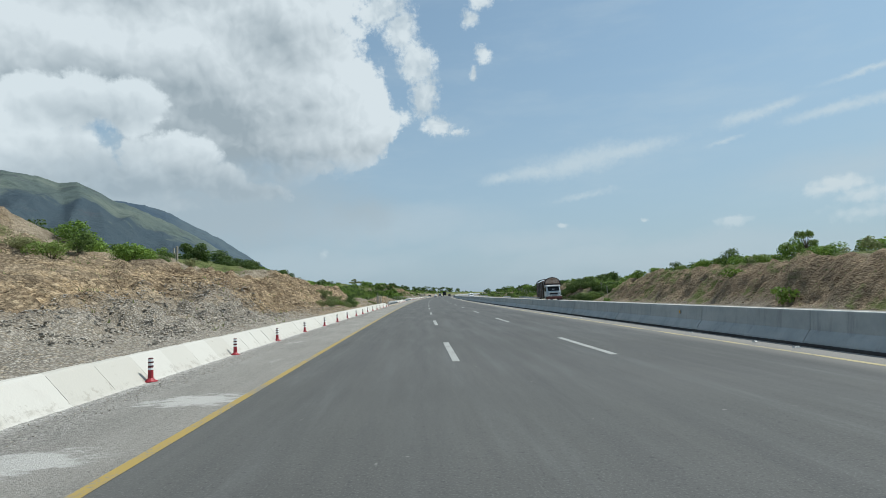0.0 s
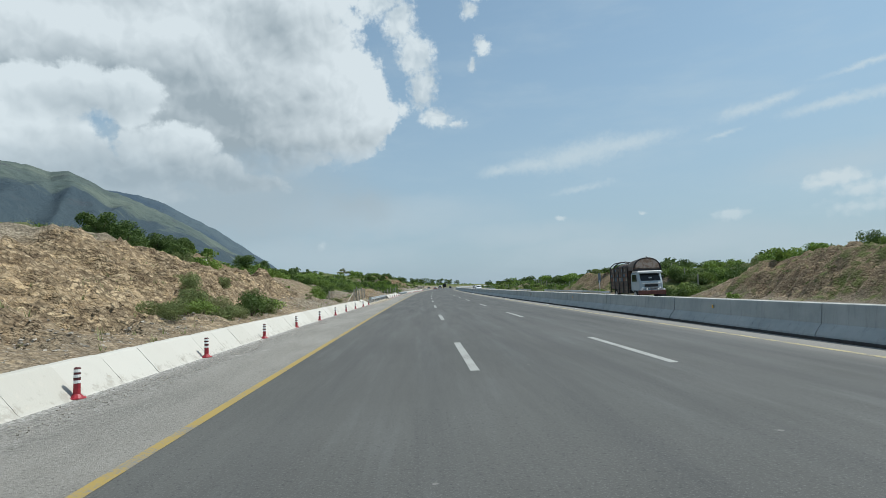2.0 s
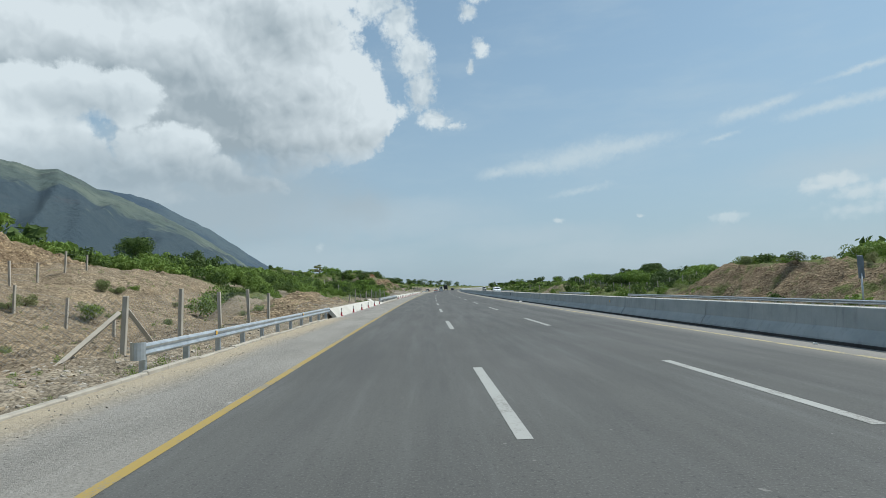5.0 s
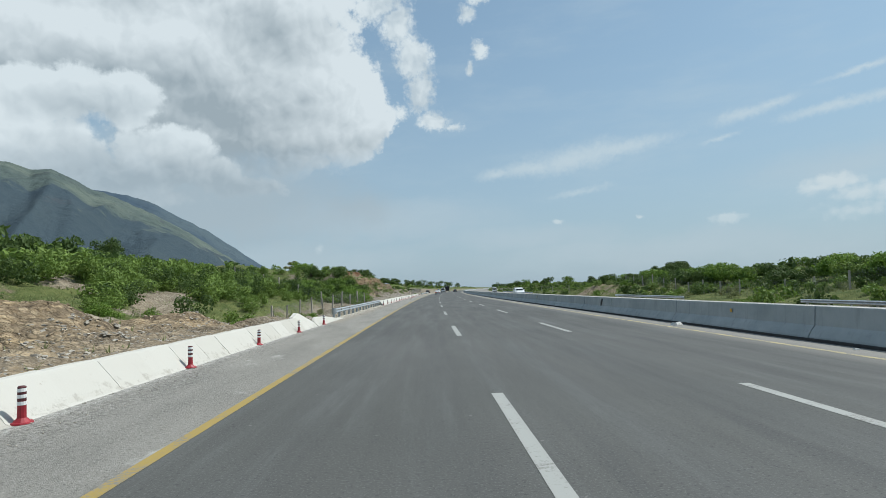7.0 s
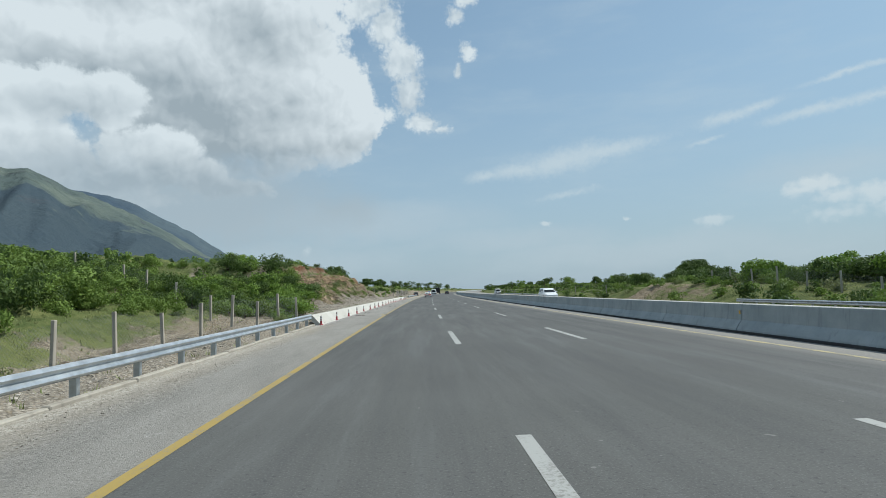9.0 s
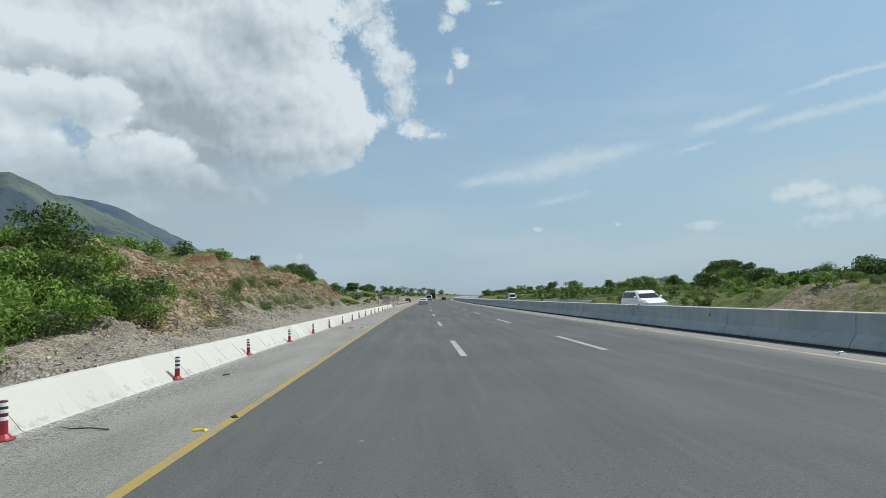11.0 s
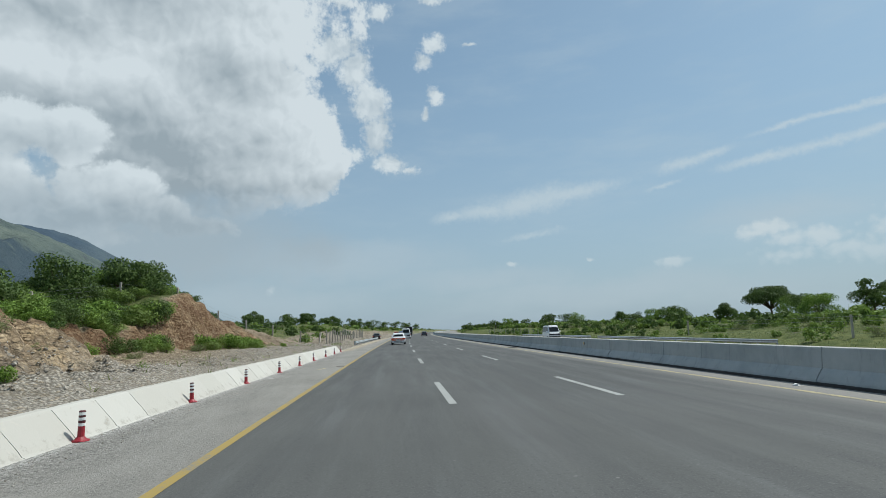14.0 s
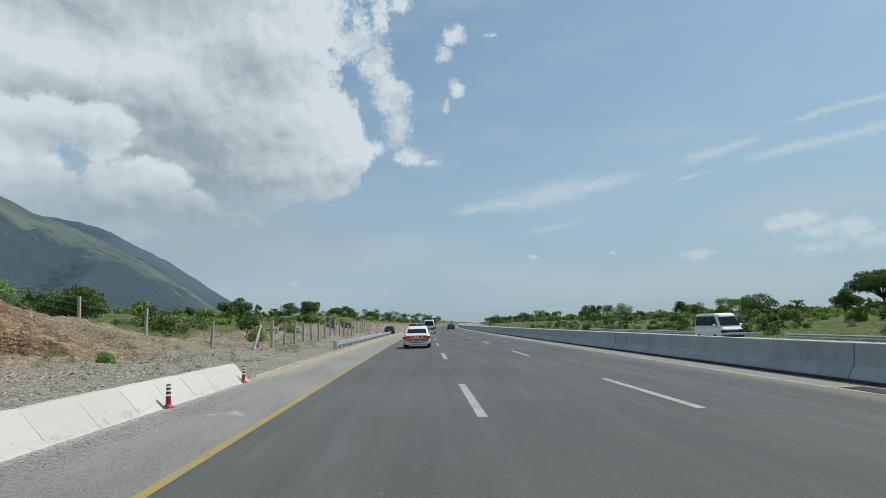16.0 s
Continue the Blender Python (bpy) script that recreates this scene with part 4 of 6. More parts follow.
road2 = strip("road", -60, FAR, 4, [9.55, 11, 13, 15, 17, 19, 21, 23, 24.95], [fall(v) for v in (9.55, 11, 13, 15, 17, 19, 21, 23, 24.95)], asphalt)
tagged(road2, "asphalt carriageway of the opposite direction", "road", kind="structure")


def line_piece(name, s0, s1, o, wide, mat, parent, label, z=.004, slope=0.0, step_=3.0):
    ob = strip(name, s0, s1, step_, [o - wide / 2, o + wide / 2], [z, z], mat, parent)
    ob["label"] = label
    return ob


line_piece("edge_line", -60, FAR, LEFT, .15, yellow_line, road, "continuous yellow edge line")
line_piece("edge_line", -60, FAR, RIGHT, .15, pale_line, road, "continuous yellow edge line")
line_piece("edge_line", -60, FAR, 23.0, .17, yellow_line, road2, "continuous yellow edge line", z=fall(23.0) + .006)
dash = mesh_of("lane_dash", [(-.085, 0, 0), (.085, 0, 0), (.085, 5, 0), (-.085, 5, 0)], [(0, 1, 2, 3)], white_line)
for k in range(-2, 45):
    for o in (LINE_A, LINE_B):
        ob = new("lane_dash", dash)
        ob.parent = road
        ob.matrix_basis = at(-2.12 + 15 * k, o, .004)
    if k < 30:
        for o in (14.0, 17.7):
            ob = new("lane_dash", dash)
            ob.parent = road2
            ob.matrix_basis = at(-2.12 + 15 * k, o, fall(o) + .01, tilt=1.03)

# ---------------------------------------------------------------- median barrier
SEG = 2.5
profile = [(0, .04), (.02, .11), (.10, .24), (.20, .36), (.245, .815), (.26, .83), (.40, .83), (.415, .815), (.46, .36), (.56, .24), (.64, .11), (.66, .04)]
seg_bm = solid([[(x, y, z) for x, z in profile] for y in (.006, SEG - .006)])
seg_mesh = bpy.data.meshes.new("barrier_segment")
seg_bm.to_mesh(seg_mesh)
seg_bm.free()
seg_mesh.materials.append(barrier_mat)
barrier = thing("wall_median", label="grey concrete safety barrier between the carriageways", category="barrier", kind="structure")
# a near-black strip runs along the barrier's foot
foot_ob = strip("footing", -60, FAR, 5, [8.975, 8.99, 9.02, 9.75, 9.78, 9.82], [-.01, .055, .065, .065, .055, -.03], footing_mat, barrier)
foot_ob["label"] = "dark footing strip"
for k in range(-3, 190):
    ob = new("barrier_segment", seg_mesh)
    ob.parent = barrier
    ob.matrix_basis = at(SEG * k + .45, 9.05 + .012 * math.sin(k * 2.3), 0, turn=.12 * math.sin(k * 3.1))
strip("barrier_run", 475, FAR, 10, [9.05 + x for x, _ in profile], [z for _, z in profile], barrier_mat, barrier)

# ---------------------------------------------------------------- white sloped lining on the near side
SLAB = 1.3
slab_profile = [(0, -.03), (-.10, .02), (-.16, .10), (-.50, .49), (-.56, .52), (-.68, .52), (-.70, .40), (-.30, -.06)]
slab_meshes = []
for v in range(3):
    bm = solid([[(x + .006 * math.sin(v * 5 + y * 3 + i), y, z + (.010 * math.sin(v * 7 + i + y * 2) if z > .3 else 0)) for i, (x, z) in enumerate(slab_profile)] for y in (.0015, SLAB * .5, SLAB - .0015)])
    me = bpy.data.meshes.new("slab")
    bm.to_mesh(me)
    bm.free()
    me.materials.append(whitewash)
    slab_meshes.append(me)
lining = thing("wall_lining", label="sloped whitewashed concrete slabs lining the shoulder", category="retaining wall", kind="structure")
for a, b in LININGS:
    k = 0
    while a + SLAB * k < b - .5:
        ob = new("slab", slab_meshes[random.randrange(3)])
        ob.parent = lining
        ob.matrix_basis = at(a + SLAB * k, -5.45, random.uniform(-.003, .004), turn=random.uniform(-.04, .04))
        k += 1

# ---------------------------------------------------------------- plants
rng = np.random.default_rng(7)


def leaf_cloud(lumps, n, size, seed, up_bias=.25, inner=.35, slim=.5):
    """Small leaf blades spread over rounded lumps (x, y, z, rx, ry, rz)."""
    g = np.random.default_rng(seed)
    lumps = np.asarray(lumps, float)
    area = (lumps[:, 3] * lumps[:, 5])
    pick = g.choice(len(lumps), n, p=area / area.sum())
    d = g.normal(size=(n, 3))
    d[:, 2] += up_bias
    d /= np.linalg.norm(d, axis=1)[:, None]
    r = np.where(g.random(n) < inner, g.uniform(.45, .85, n), g.uniform(.82, 1.12, n))
    c = lumps[pick, :3] + d * lumps[pick, 3:] * r[:, None]
    nrm = d + g.normal(size=(n, 3)) * .55
    nrm /= np.linalg.norm(nrm, axis=1)[:, None]
    t = np.cross(nrm, g.normal(size=(n, 3)))
    t /= np.linalg.norm(t, axis=1)[:, None] + 1e-9
    b = np.cross(nrm, t)
    k = (size * g.uniform(.6, 1.35, n))[:, None]
    v = np.stack([c - t * k, c - b * k * slim + nrm * k * .12, c + t * k, c + b * k * slim + nrm * k * .12], 1)
    return v.reshape(-1, 3), np.arange(4 * n).reshape(-1, 4)


def lumpy(seed, n, spread, r0, r1, z0, z1, flat=.8):
    g = np.random.default_rng(seed)
    out_rows = []
    for _ in range(n):
        a, q = g.uniform(0, 2 * math.pi), spread * math.sqrt(g.random())
        r = g.uniform(r0, r1)
        out_rows.append((q * math.cos(a), q * math.sin(a), g.uniform(z0, z1), r, r * g.uniform(.8, 1.2), r * flat * g.uniform(.8, 1.2)))
    return out_rows


def stems_bm(seed, n, height, reach, r=.02):
    g = random.Random(seed)
    bms = []
    for _ in range(n):
        a = g.uniform(0, 6.28)
        e = Vector((math.cos(a) * reach * g.uniform(.3, 1), math.sin(a) * reach * g.uniform(.3, 1), height * g.uniform(.6, 1)))
        bms.append(tube([(0, 0, -.15), e * .45 + Vector((0, 0, .08)), e], [r, r * .7, r * .3], 5))
    return join(*bms)


SHRUBS = []       # kind, leaves mesh, stems mesh
for v, (kind, mat, n, size, lumps) in enumerate([
        ("green", leaf_green, 1350, .068, lumpy(1, 8, .62, .32, .52, .25, .75)),
        ("green", leaf_green, 1350, .068, lumpy(2, 9, .75, .30, .48, .22, .95)),
        ("green", leaf_green, 1300, .066, lumpy(3, 7, .55, .30, .55, .25, .60, .7)),
        ("dark", leaf_dark, 1350, .07, lumpy(4, 9, .65, .34, .55, .35, 1.15)),
        ("dark", leaf_dark, 1350, .068, lumpy(5, 8, .75, .30, .50, .25, .85)),
        ("grey", leaf_grey, 1400, .08, lumpy(6, 9, .70, .25, .45, .18, .75)),
        ("grey", leaf_grey, 1350, .08, lumpy(7, 7, .60, .28, .42, .20, .60))]):
    vv, ff = leaf_cloud(lumps, n, size, 40 + v, slim=.22 if kind == "grey" else .45)
    leaves = mesh_of("leaves", vv, ff, mat)
    st = bpy.data.meshes.new("stems")
    sb = stems_bm(v, 6, .8, .6)
    sb.to_mesh(st)
    sb.free()
    st.materials.append(bark)
    SHRUBS.append((kind, leaves, st))
SHRUB_LABEL = {"green": "bright green leafy shrub growing on the roadside bank", "dark": "dark green dense shrub on the hillside", "grey": "dusty grey-green bush rooted in dry soil"}


def shrub(kind, s, o, size, sink=.05):
    pool = [q for q in SHRUBS if q[0] == kind]
    _, leaves, st = pool[random.randrange(len(pool))]
    m = at(s, o, land_z(s, o) - sink, turn=random.uniform(0, 360), scale=size)
    m = m @ Matrix.Diagonal((random.uniform(.85, 1.2), random.uniform(.85, 1.2), random.uniform(.8, 1.15), 1))
    t = thing("shrub", m, SHRUB_LABEL[kind], "shrub", "roadside shrubs")
    part("leaves", leaves, None, t)
    part("stems", st, None, t)


def shrubs(kind, rows, scale=1.0):
    for s, o, size in rows:
        shrub(kind, s, o, size * scale)


def clump(n, s0, s1, o0, o1, lo, hi, kinds_):
    """Shrubs spread evenly over a patch."""
    for i in range(n):
        u, v = (i * .618) % 1, (i * .7548 + .05) % 1
        shrub(kinds_[i % len(kinds_)], s0 + (s1 - s0) * u, o0 + (o1 - o0) * v, lo + (hi - lo) * ((i * .29) % 1))


# first cut bank and the hilltop behind it
shrubs("grey", [(53.0, -7.4, .95), (53.8, -7.3, .9), (54.5, -7.2, .8), (53.4, -8.7, 1.25), (54.6, -8.4, 1.2), (55.6, -9.0, 1.2), (56.6, -9.8, 1.2), (52.2, -8.9, 1.1), (57.6, -10.6, 1.0), (51.2, -8.2, 1.0)], .74)
shrubs("dark", [(55.7, -7.1, .63), (56.6, -7.3, .6), (31.0, -25.0, 1.6)])
shrubs("green", [(52.3, -7.7, .55), (59.3, -7.2, .7), (78.3, -7.1, .4), (33.5, -17, 1.2), (36, -21, 1.6), (39, -24, 1.6), (29.5, -26.5, 1.2), (44, -22, 1.3), (72, -15, 1.0)])
shrubs("grey", [(58.6, -7.5, .95), (61.0, -10.2, .55), (63.4, -9.4, .5), (77.6, -7.0, .5), (69, -15.5, .9)])
# first chute and its gully
shrubs("green", [(87.4, -8.6, 1.2), (88.8, -9.4, 1.3), (86.0, -11.0, 1.3), (88.5, -12.5, 1.2), (92, -16, 1.2), (92.6, -11.2, .9), (90.4, -11.6, 1.2), (94.4, -14.6, .7)], .66)
shrubs("dark", [(86.4, -9.6, .9), (91.2, -10.2, .7), (91.6, -12.0, .6)])
shrubs("grey", [(90.2, -8.9, 1.1), (90, -10.5, 1.2), (91.0, -13, 1.1), (93.2, -12.6, .9), (105, -15.5, .9), (99.0, -12.8, .7), (96.8, -15.2, .6), (116.4, -24.6, 1.3), (103.5, -18.0, 1.2), (108.0, -21.0, .9)], .72)
clump(12, 103, 116, -32.4, -35.5, .8, 1.4, ("dark", "green", "dark"))
clump(8, 84.5, 92.5, -9.8, -13.2, .45, .8, ("dark", "grey"))
# second chute
shrubs("grey", [(150, -8.6, .7), (158.5, -9.0, .5), (181, -8.8, .7)])
shrubs("green", [(141, -9.8, .5), (153, -8.4, .5), (184, -9.5, .9), (187, -8.8, 1.0), (190, -9.8, 1.2), (193.5, -11.2, 1.0)])
# foot of the second cut bank
shrubs("green", [(196, -10.8, 1.0), (197.5, -11.8, 1.2), (200.5, -12.2, 1.2), (198.2, -14.2, 1.5), (195, -13.0, 1.3), (202, -13.4, 1.2)])
shrubs("dark", [(199, -13.0, 1.4), (201, -14.6, 1.5)])
shrubs("grey", [(207.5, -9.4, 1.0), (209, -10.0, 1.1), (210.8, -9.3, .9), (212.4, -10.6, 1.1), (216.0, -9.2, .9), (217.6, -10.8, 1.0), (220.0, -9.6, .8), (222.5, -10.4, .9), (228.6, -10.2, .6), (236.5, -9.0, .5), (241, -10.4, .6), (219.0, -8.4, .9), (225.0, -8.8, .7), (231.0, -8.6, .6)], .72)
shrubs("green", [(214.2, -9.6, .8), (225.4, -11.2, .7), (232.0, -11.6, .7), (238.0, -8.2, .5), (240.4, -11.4, 1.0), (227.0, -9.4, .8), (234.4, -10.6, .7)], .72)
# bushes that fill the pocket and crown the last spur
clump(40, 249.5, 266.0, -16.0, -21.0, .85, 1.35, ("green", "dark", "green"))
clump(12, 250.0, 262.0, -14.6, -16.2, .6, .9, ("dark", "green"))
clump(14, 263.0, 276.0, -18.0, -21.0, .8, 1.25, ("dark", "green", "dark"))
clump(10, 255.0, 272.0, -21.0, -25.0, 1.3, 1.9, ("dark", "green"))
shrubs("green", [(268.0, -12.8, 1.0), (269.4, -13.2, 1.1), (267.2, -11.8, .8), (270.8, -12.6, .9), (266.2, -13.4, .9), (264.8, -13.6, .9), (269.5, -11.4, .8), (272.0, -12.3, .8), (263.8, -12.6, .8), (271.2, -11.4, .6), (278, -11, .5), (260.5, -14.2, .7), (257.4, -13.8, .6)])
shrubs("grey", [(273.2, -13.2, .7), (262.4, -13.0, .6), (254.0, -13.0, .5)])


# a thicket at the end of the hollow, and weeds along the break of the cut slope
clump(62, 187, 203, -10.4, -19.4, .85, 1.4, ("green", "dark", "green"))
clump(16, 142, 157, -11.5, -17.5, .5, .85, ("green",))
clump(18, 112, 136, -11.5, -26.5, .4, .9, ("grey", "green", "grey"))
WEEDS = []        # kind, metres along, metres right, size
for i in range(70):
    WEEDS.append(((2, 0, 2)[i % 3], 94 + 42 * ((i * .618) % 1), -9.5 - 18 * ((i * .7548) % 1), .16 + .34 * ((i * .37) % 1)))
for i in range(110):
    u = (i * .618) % 1
    WEEDS.append(((2, 0, 2)[i % 3], 203 + 27 * u * u ** .3, -8.6 - 2.4 * ((i * .7548) % 1), .30 + .44 * ((i * .37) % 1)))
for i in range(60):
    u = (i * .618) % 1
    WEEDS.append(((2, 2, 0)[i % 3], 205 + 50 * u, -7.6 - 7.5 * ((i * .7548) % 1), .16 + .24 * ((i * .37) % 1)))
for i in range(60):
    u = (i * .618) % 1
    WEEDS.append(((0, 2, 2)[i % 3], 205 + 42 * u, -12.6 - 3.0 * ((i * .7548) % 1), .35 + .45 * ((i * .37) % 1)))
for i in range(80):
    u, v = (i * .618) % 1, (i * .7548) % 1
    WEEDS.append(((1, 2, 1)[i % 3], 40 + 50 * u + 2.5 * math.sin(i * 1.7), 26.6 + 6.8 * v ** .8, .16 + .42 * ((i * .37) % 1) ** 2))
for i in range(26):
    WEEDS.append(((0, 2, 0)[i % 3], 87.5 + 9 * ((i * .618) % 1), -6.3 - 3.4 * ((i * .7548) % 1), .14 + .22 * ((i * .37) % 1)))
for i in range(26):
    WEEDS.append(((0, 2, 0)[i % 3], 276 + 14 * ((i * .618) % 1), -7.0 - 6 * ((i * .7548) % 1), .16 + .3 * ((i * .37) % 1)))
for i in range(70):
    u, v = (i * .618) % 1, (i * .7548) % 1
    WEEDS.append(((2, 0, 2)[i % 3], 30 + 90 * u + 2.5 * math.sin(i * 1.7), -6.8 - 8 * v ** .7, .12 + .28 * ((i * .37) % 1) ** 2))
# rims of the banks
for i in range(54):
    s = 44 + 3.4 * i + random.uniform(-1.2, 1.2)
    if np.interp(s, S_R, BANK_R) > .6 or i % 2:
        shrub(("green", "dark", "green", "grey")[i % 4], s, 33.6 + random.uniform(-1.6, 2.2), random.uniform(.7, 1.35))
for i in range(9):
    shrub(("green", "grey", "dark")[i % 3], 26 + 2.2 * i + random.uniform(-1, 1), -17.6 + random.uniform(-2.6, .8), random.uniform(.5, 1.0))
for i in range(14):
    shrub(("green", "dark")[i % 2], 205 + 3.0 * i + random.uniform(-1, 1), -22.0 + random.uniform(-2.5, 2), random.uniform(.6, 1.2))


for i in range(32):
    u, v = (i * .618) % 1, (i * .382 + .13 * (i % 3)) % 1
    shrub(("dark", "green", "dark")[i % 3], 91 + 19 * u, 27.5 + 10.5 * v, 1.0 + .7 * ((i * .27) % 1))


def plant_density(s, o):
    """How likely a shrub is, and its kind's lean from dusty to green."""
    d, e = -o, o - 24.8
    crest, bank = np.interp(s, S_L, CREST), np.interp(s, S_R, BANK_R)
    valley = step(s - 12 * step(d, 20, 24), 129, 136) * (1 - step(s, 198, 206)) * step(d, np.where(s < 140, 15, 13.5), 20)
    left = .05 + .38 * step(d, 16, 21) * (1 - step(d, 80, 130)) + .8 * valley - 1.1 * step(s, 66, 72) * (1 - step(s - 10 * step(d, 20, 24), 128, 134)) * (1 - step(d, 35, 39))
    left = left - .6 * (1 - step(s, 20, 32)) * (1 - step(d, 22, 26)) + .25 * step(s, 236, 250) * step(d, 15, 18) * (1 - step(s, 276, 284))
    right = .30 + .45 * step(e, 7, 10) + .5 * step(e, 1.5, 4) * (1 - step(bank, 1.0, 2.0))
    left = left + .55 * step(s, 264, 274) * (1 - step(s, 420, 500)) * step(d, 15, 20) * (1 - step(d, 60, 80))
    right = right + .5 * step(s, 225, 245) * step(e, 2, 5) * (1 - step(e, 26, 34)) * (1 - step(s, 330, 360))
    left = left - .8 * step(s, 44, 50) * (1 - step(s, 68, 74)) * (1 - step(d, 24, 30))
    left = left - .95 * valley * step(vnoise(s / 5.5, d / 3.6, 111), .12, .42)
    left = left - .75 * step(s, 160, 166) * (1 - step(s, 189, 193)) * step(d, 9, 11) * (1 - step(d, 13, 16.5))
    left = left - .5 * step(s, 244, 250) * (1 - step(s, 290, 296)) * (1 - step(d, 17, 20))
    return np.where(o < 0, left * (d > 6.8), right * (o > 26))


def scatter(n, s_rng, o_rng, seed):
    g = np.random.default_rng(seed)
    s, o = g.uniform(*s_rng, n), g.uniform(*o_rng, n)
    clump = .5 + 1.2 * fbm(s / 9, o / 9, 3, 61)
    keep = g.random(n) < np.clip(plant_density(s, o) * clump, 0, 1)
    return s[keep], o[keep], g


def joined_leaves(name, s, o, size, kinds, mat_groups, label, cat):
    """Countless shrubs as one object."""
    vs, fs, mats, off = [], [], [], 0
    z = land(s, o)[0]
    p = ways(s, o, z)
    for i in range(len(s)):
        k = kinds[i]
        vv, ff = mat_groups[k][i % len(mat_groups[k])]
        a = (i * 2.399) % 6.283
        c, q = math.cos(a), math.sin(a)
        sz = size[i]
        x = np.stack([(vv[:, 0] * c - vv[:, 1] * q) * sz, (vv[:, 0] * q + vv[:, 1] * c) * sz, vv[:, 2] * sz * (.8 + .4 * ((i * .618) % 1))], -1) + p[i] - (0, 0, .08)
        vs.append(x), fs.append(ff + off), mats.append(np.full(len(ff), k))
        off += len(vv)
    me = mesh_of(name, np.concatenate(vs), np.concatenate(fs))
    for m in (leaf_green, leaf_dark, leaf_grey):
        me.materials.append(m)
    me.polygons.foreach_set("material_index", np.concatenate(mats).astype(np.int32))
    return tagged(new(name, me), label, cat, kind="stuff")


NEAR = {0: [leaf_cloud(lumpy(70 + i, 8, .72, .30, .50, .2, .85), 230, .142, 80 + i, slim=.55) for i in range(5)],
        1: [leaf_cloud(lumpy(90 + i, 9, .68, .32, .54, .3, 1.1), 250, .138, 95 + i, slim=.55) for i in range(4)],
        2: [leaf_cloud(lumpy(110 + i, 7, .66, .25, .45, .15, .65), 210, .115, 120 + i, slim=.4) for i in range(3)]}
LOW = {0: [leaf_cloud(lumpy(70 + i, 7, .7, .32, .52, .2, .8), 72, .31, 80 + i) for i in range(4)],
       1: [leaf_cloud(lumpy(90 + i, 8, .65, .34, .56, .3, 1.1), 72, .31, 95 + i) for i in range(4)],
       2: [leaf_cloud(lumpy(110 + i, 6, .65, .25, .45, .15, .6), 75, .21, 120 + i, slim=.35) for i in range(3)]}
FINE = {k: [leaf_cloud(lumpy(200 + 10 * k + i, 8, .70, .28, .50, .2, (.85, 1.05, .7)[k]), 820, .074, 230 + 10 * k + i, slim=(.5, .5, .25)[k]) for i in range(4)] for k in range(3)}
wk, ws, wo, wz = [np.array(v) for v in zip(*WEEDS)]
joined_leaves("weeds", ws, wo, wz, wk, {k: [leaf_cloud(lumpy(260 + 10 * k + i, 6, .5, .25, .42, .1, .7), 280, .066, 290 + 10 * k + i, inner=.5, slim=.28) for i in range(4)] for k in range(3)}, "low green and dusty weeds on the cut slopes", "weeds")
parts_s, parts_o = [], []
for n, sr, orr, seed in [(2200, (20, 360), (-45, -11), 1), (1000, (116, 206), (-44, -14), 8), (700, (60, 420), (-95, -45), 2), (1900, (40, 420), (26, 60), 3), (1100, (100, 620), (60, 130), 4), (700, (330, 750), (-90, -12), 5), (900, (640, 1400), (-150, -12), 6), (900, (560, 1400), (27, 160), 7)]:
    a, b, g = scatter(n, sr, orr, seed)
    parts_s.append(a), parts_o.append(b)
ss, oo = np.concatenate(parts_s), np.concatenate(parts_o)
kinds = rng.choice(3, len(ss), p=[.52, .28, .20])
kinds = np.where((ss > 116) & (ss < 200) & (oo < 0) & ((kinds == 2) | (rng.random(len(ss)) < .2)), 0, kinds)
sizes = rng.uniform(.55, 1.25, len(ss)) * np.where(np.abs(oo) > 45, 1.5, 1.0) * np.where((ss > 116) & (ss < 205) & (oo < 0), np.where(ss > 178, .95, 1.35), 1) * np.where(ss > 450, 1.6, 1) * np.where((ss > 222) & (ss < 420) & (oo > 26) & (oo < 60), .72, 1)
fine_ = (oo < 0) & (oo > -27) & (ss < 210)
joined_leaves("thicket", ss[fine_], oo[fine_], sizes[fine_], kinds[fine_], FINE, "dense green thicket filling the hollow beside the motorway", "thicket")
close = (np.abs(oo) < np.where(ss < 130, 75, 46)) & (ss < 310)
ss, oo, sizes, kinds, close = ss[~fine_], oo[~fine_], sizes[~fine_], kinds[~fine_], close[~fine_]
joined_leaves("scrub", ss[close], oo[close], sizes[close], kinds[close], NEAR, "green and dusty scrub covering the banks and hills", "scrub")
joined_leaves("distant_scrub", ss[~close], oo[~close], sizes[~close], kinds[~close], LOW, "green scrub on the distant hills and plain", "scrub")

# grass tufts and weeds
def tufts(name, n, areas, seed, mat, label, h=.22):
    g = np.random.default_rng(seed)
    vs, fs, off = [], [], 0
    for s0, s1, o0, o1, share in areas:
        k = int(n * share)
        s, o = g.uniform(s0, s1, k), g.uniform(o0, o1, k)
        z, green, _, _, _ = land(s, o)
        keep = g.random(k) < np.clip(green * 1.3 + .06, 0, 1)
        p = ways(s[keep], o[keep], z[keep] - .03)
        for _ in range(5):
            a = g.uniform(0, 6.28, len(p))
            hh = h * g.uniform(.5, 1.6, len(p))
            t = np.stack([np.cos(a), np.sin(a), 0 * a], -1)
            lean = t * (hh * g.uniform(.2, .9, len(p)))[:, None]
            side = np.stack([-np.sin(a), np.cos(a), 0 * a], -1) * .016
            q = p + t * .05
            vs.append(np.stack([q - side, q + side, q + lean + np.stack([0 * hh, 0 * hh, hh], -1)], 1).reshape(-1, 3))
    v = np.concatenate(vs)
    ob = new(name, mesh_of(name, v, np.arange(len(v)).reshape(-1, 3), mat))
    return tagged(ob, label, "grass", kind="stuff")


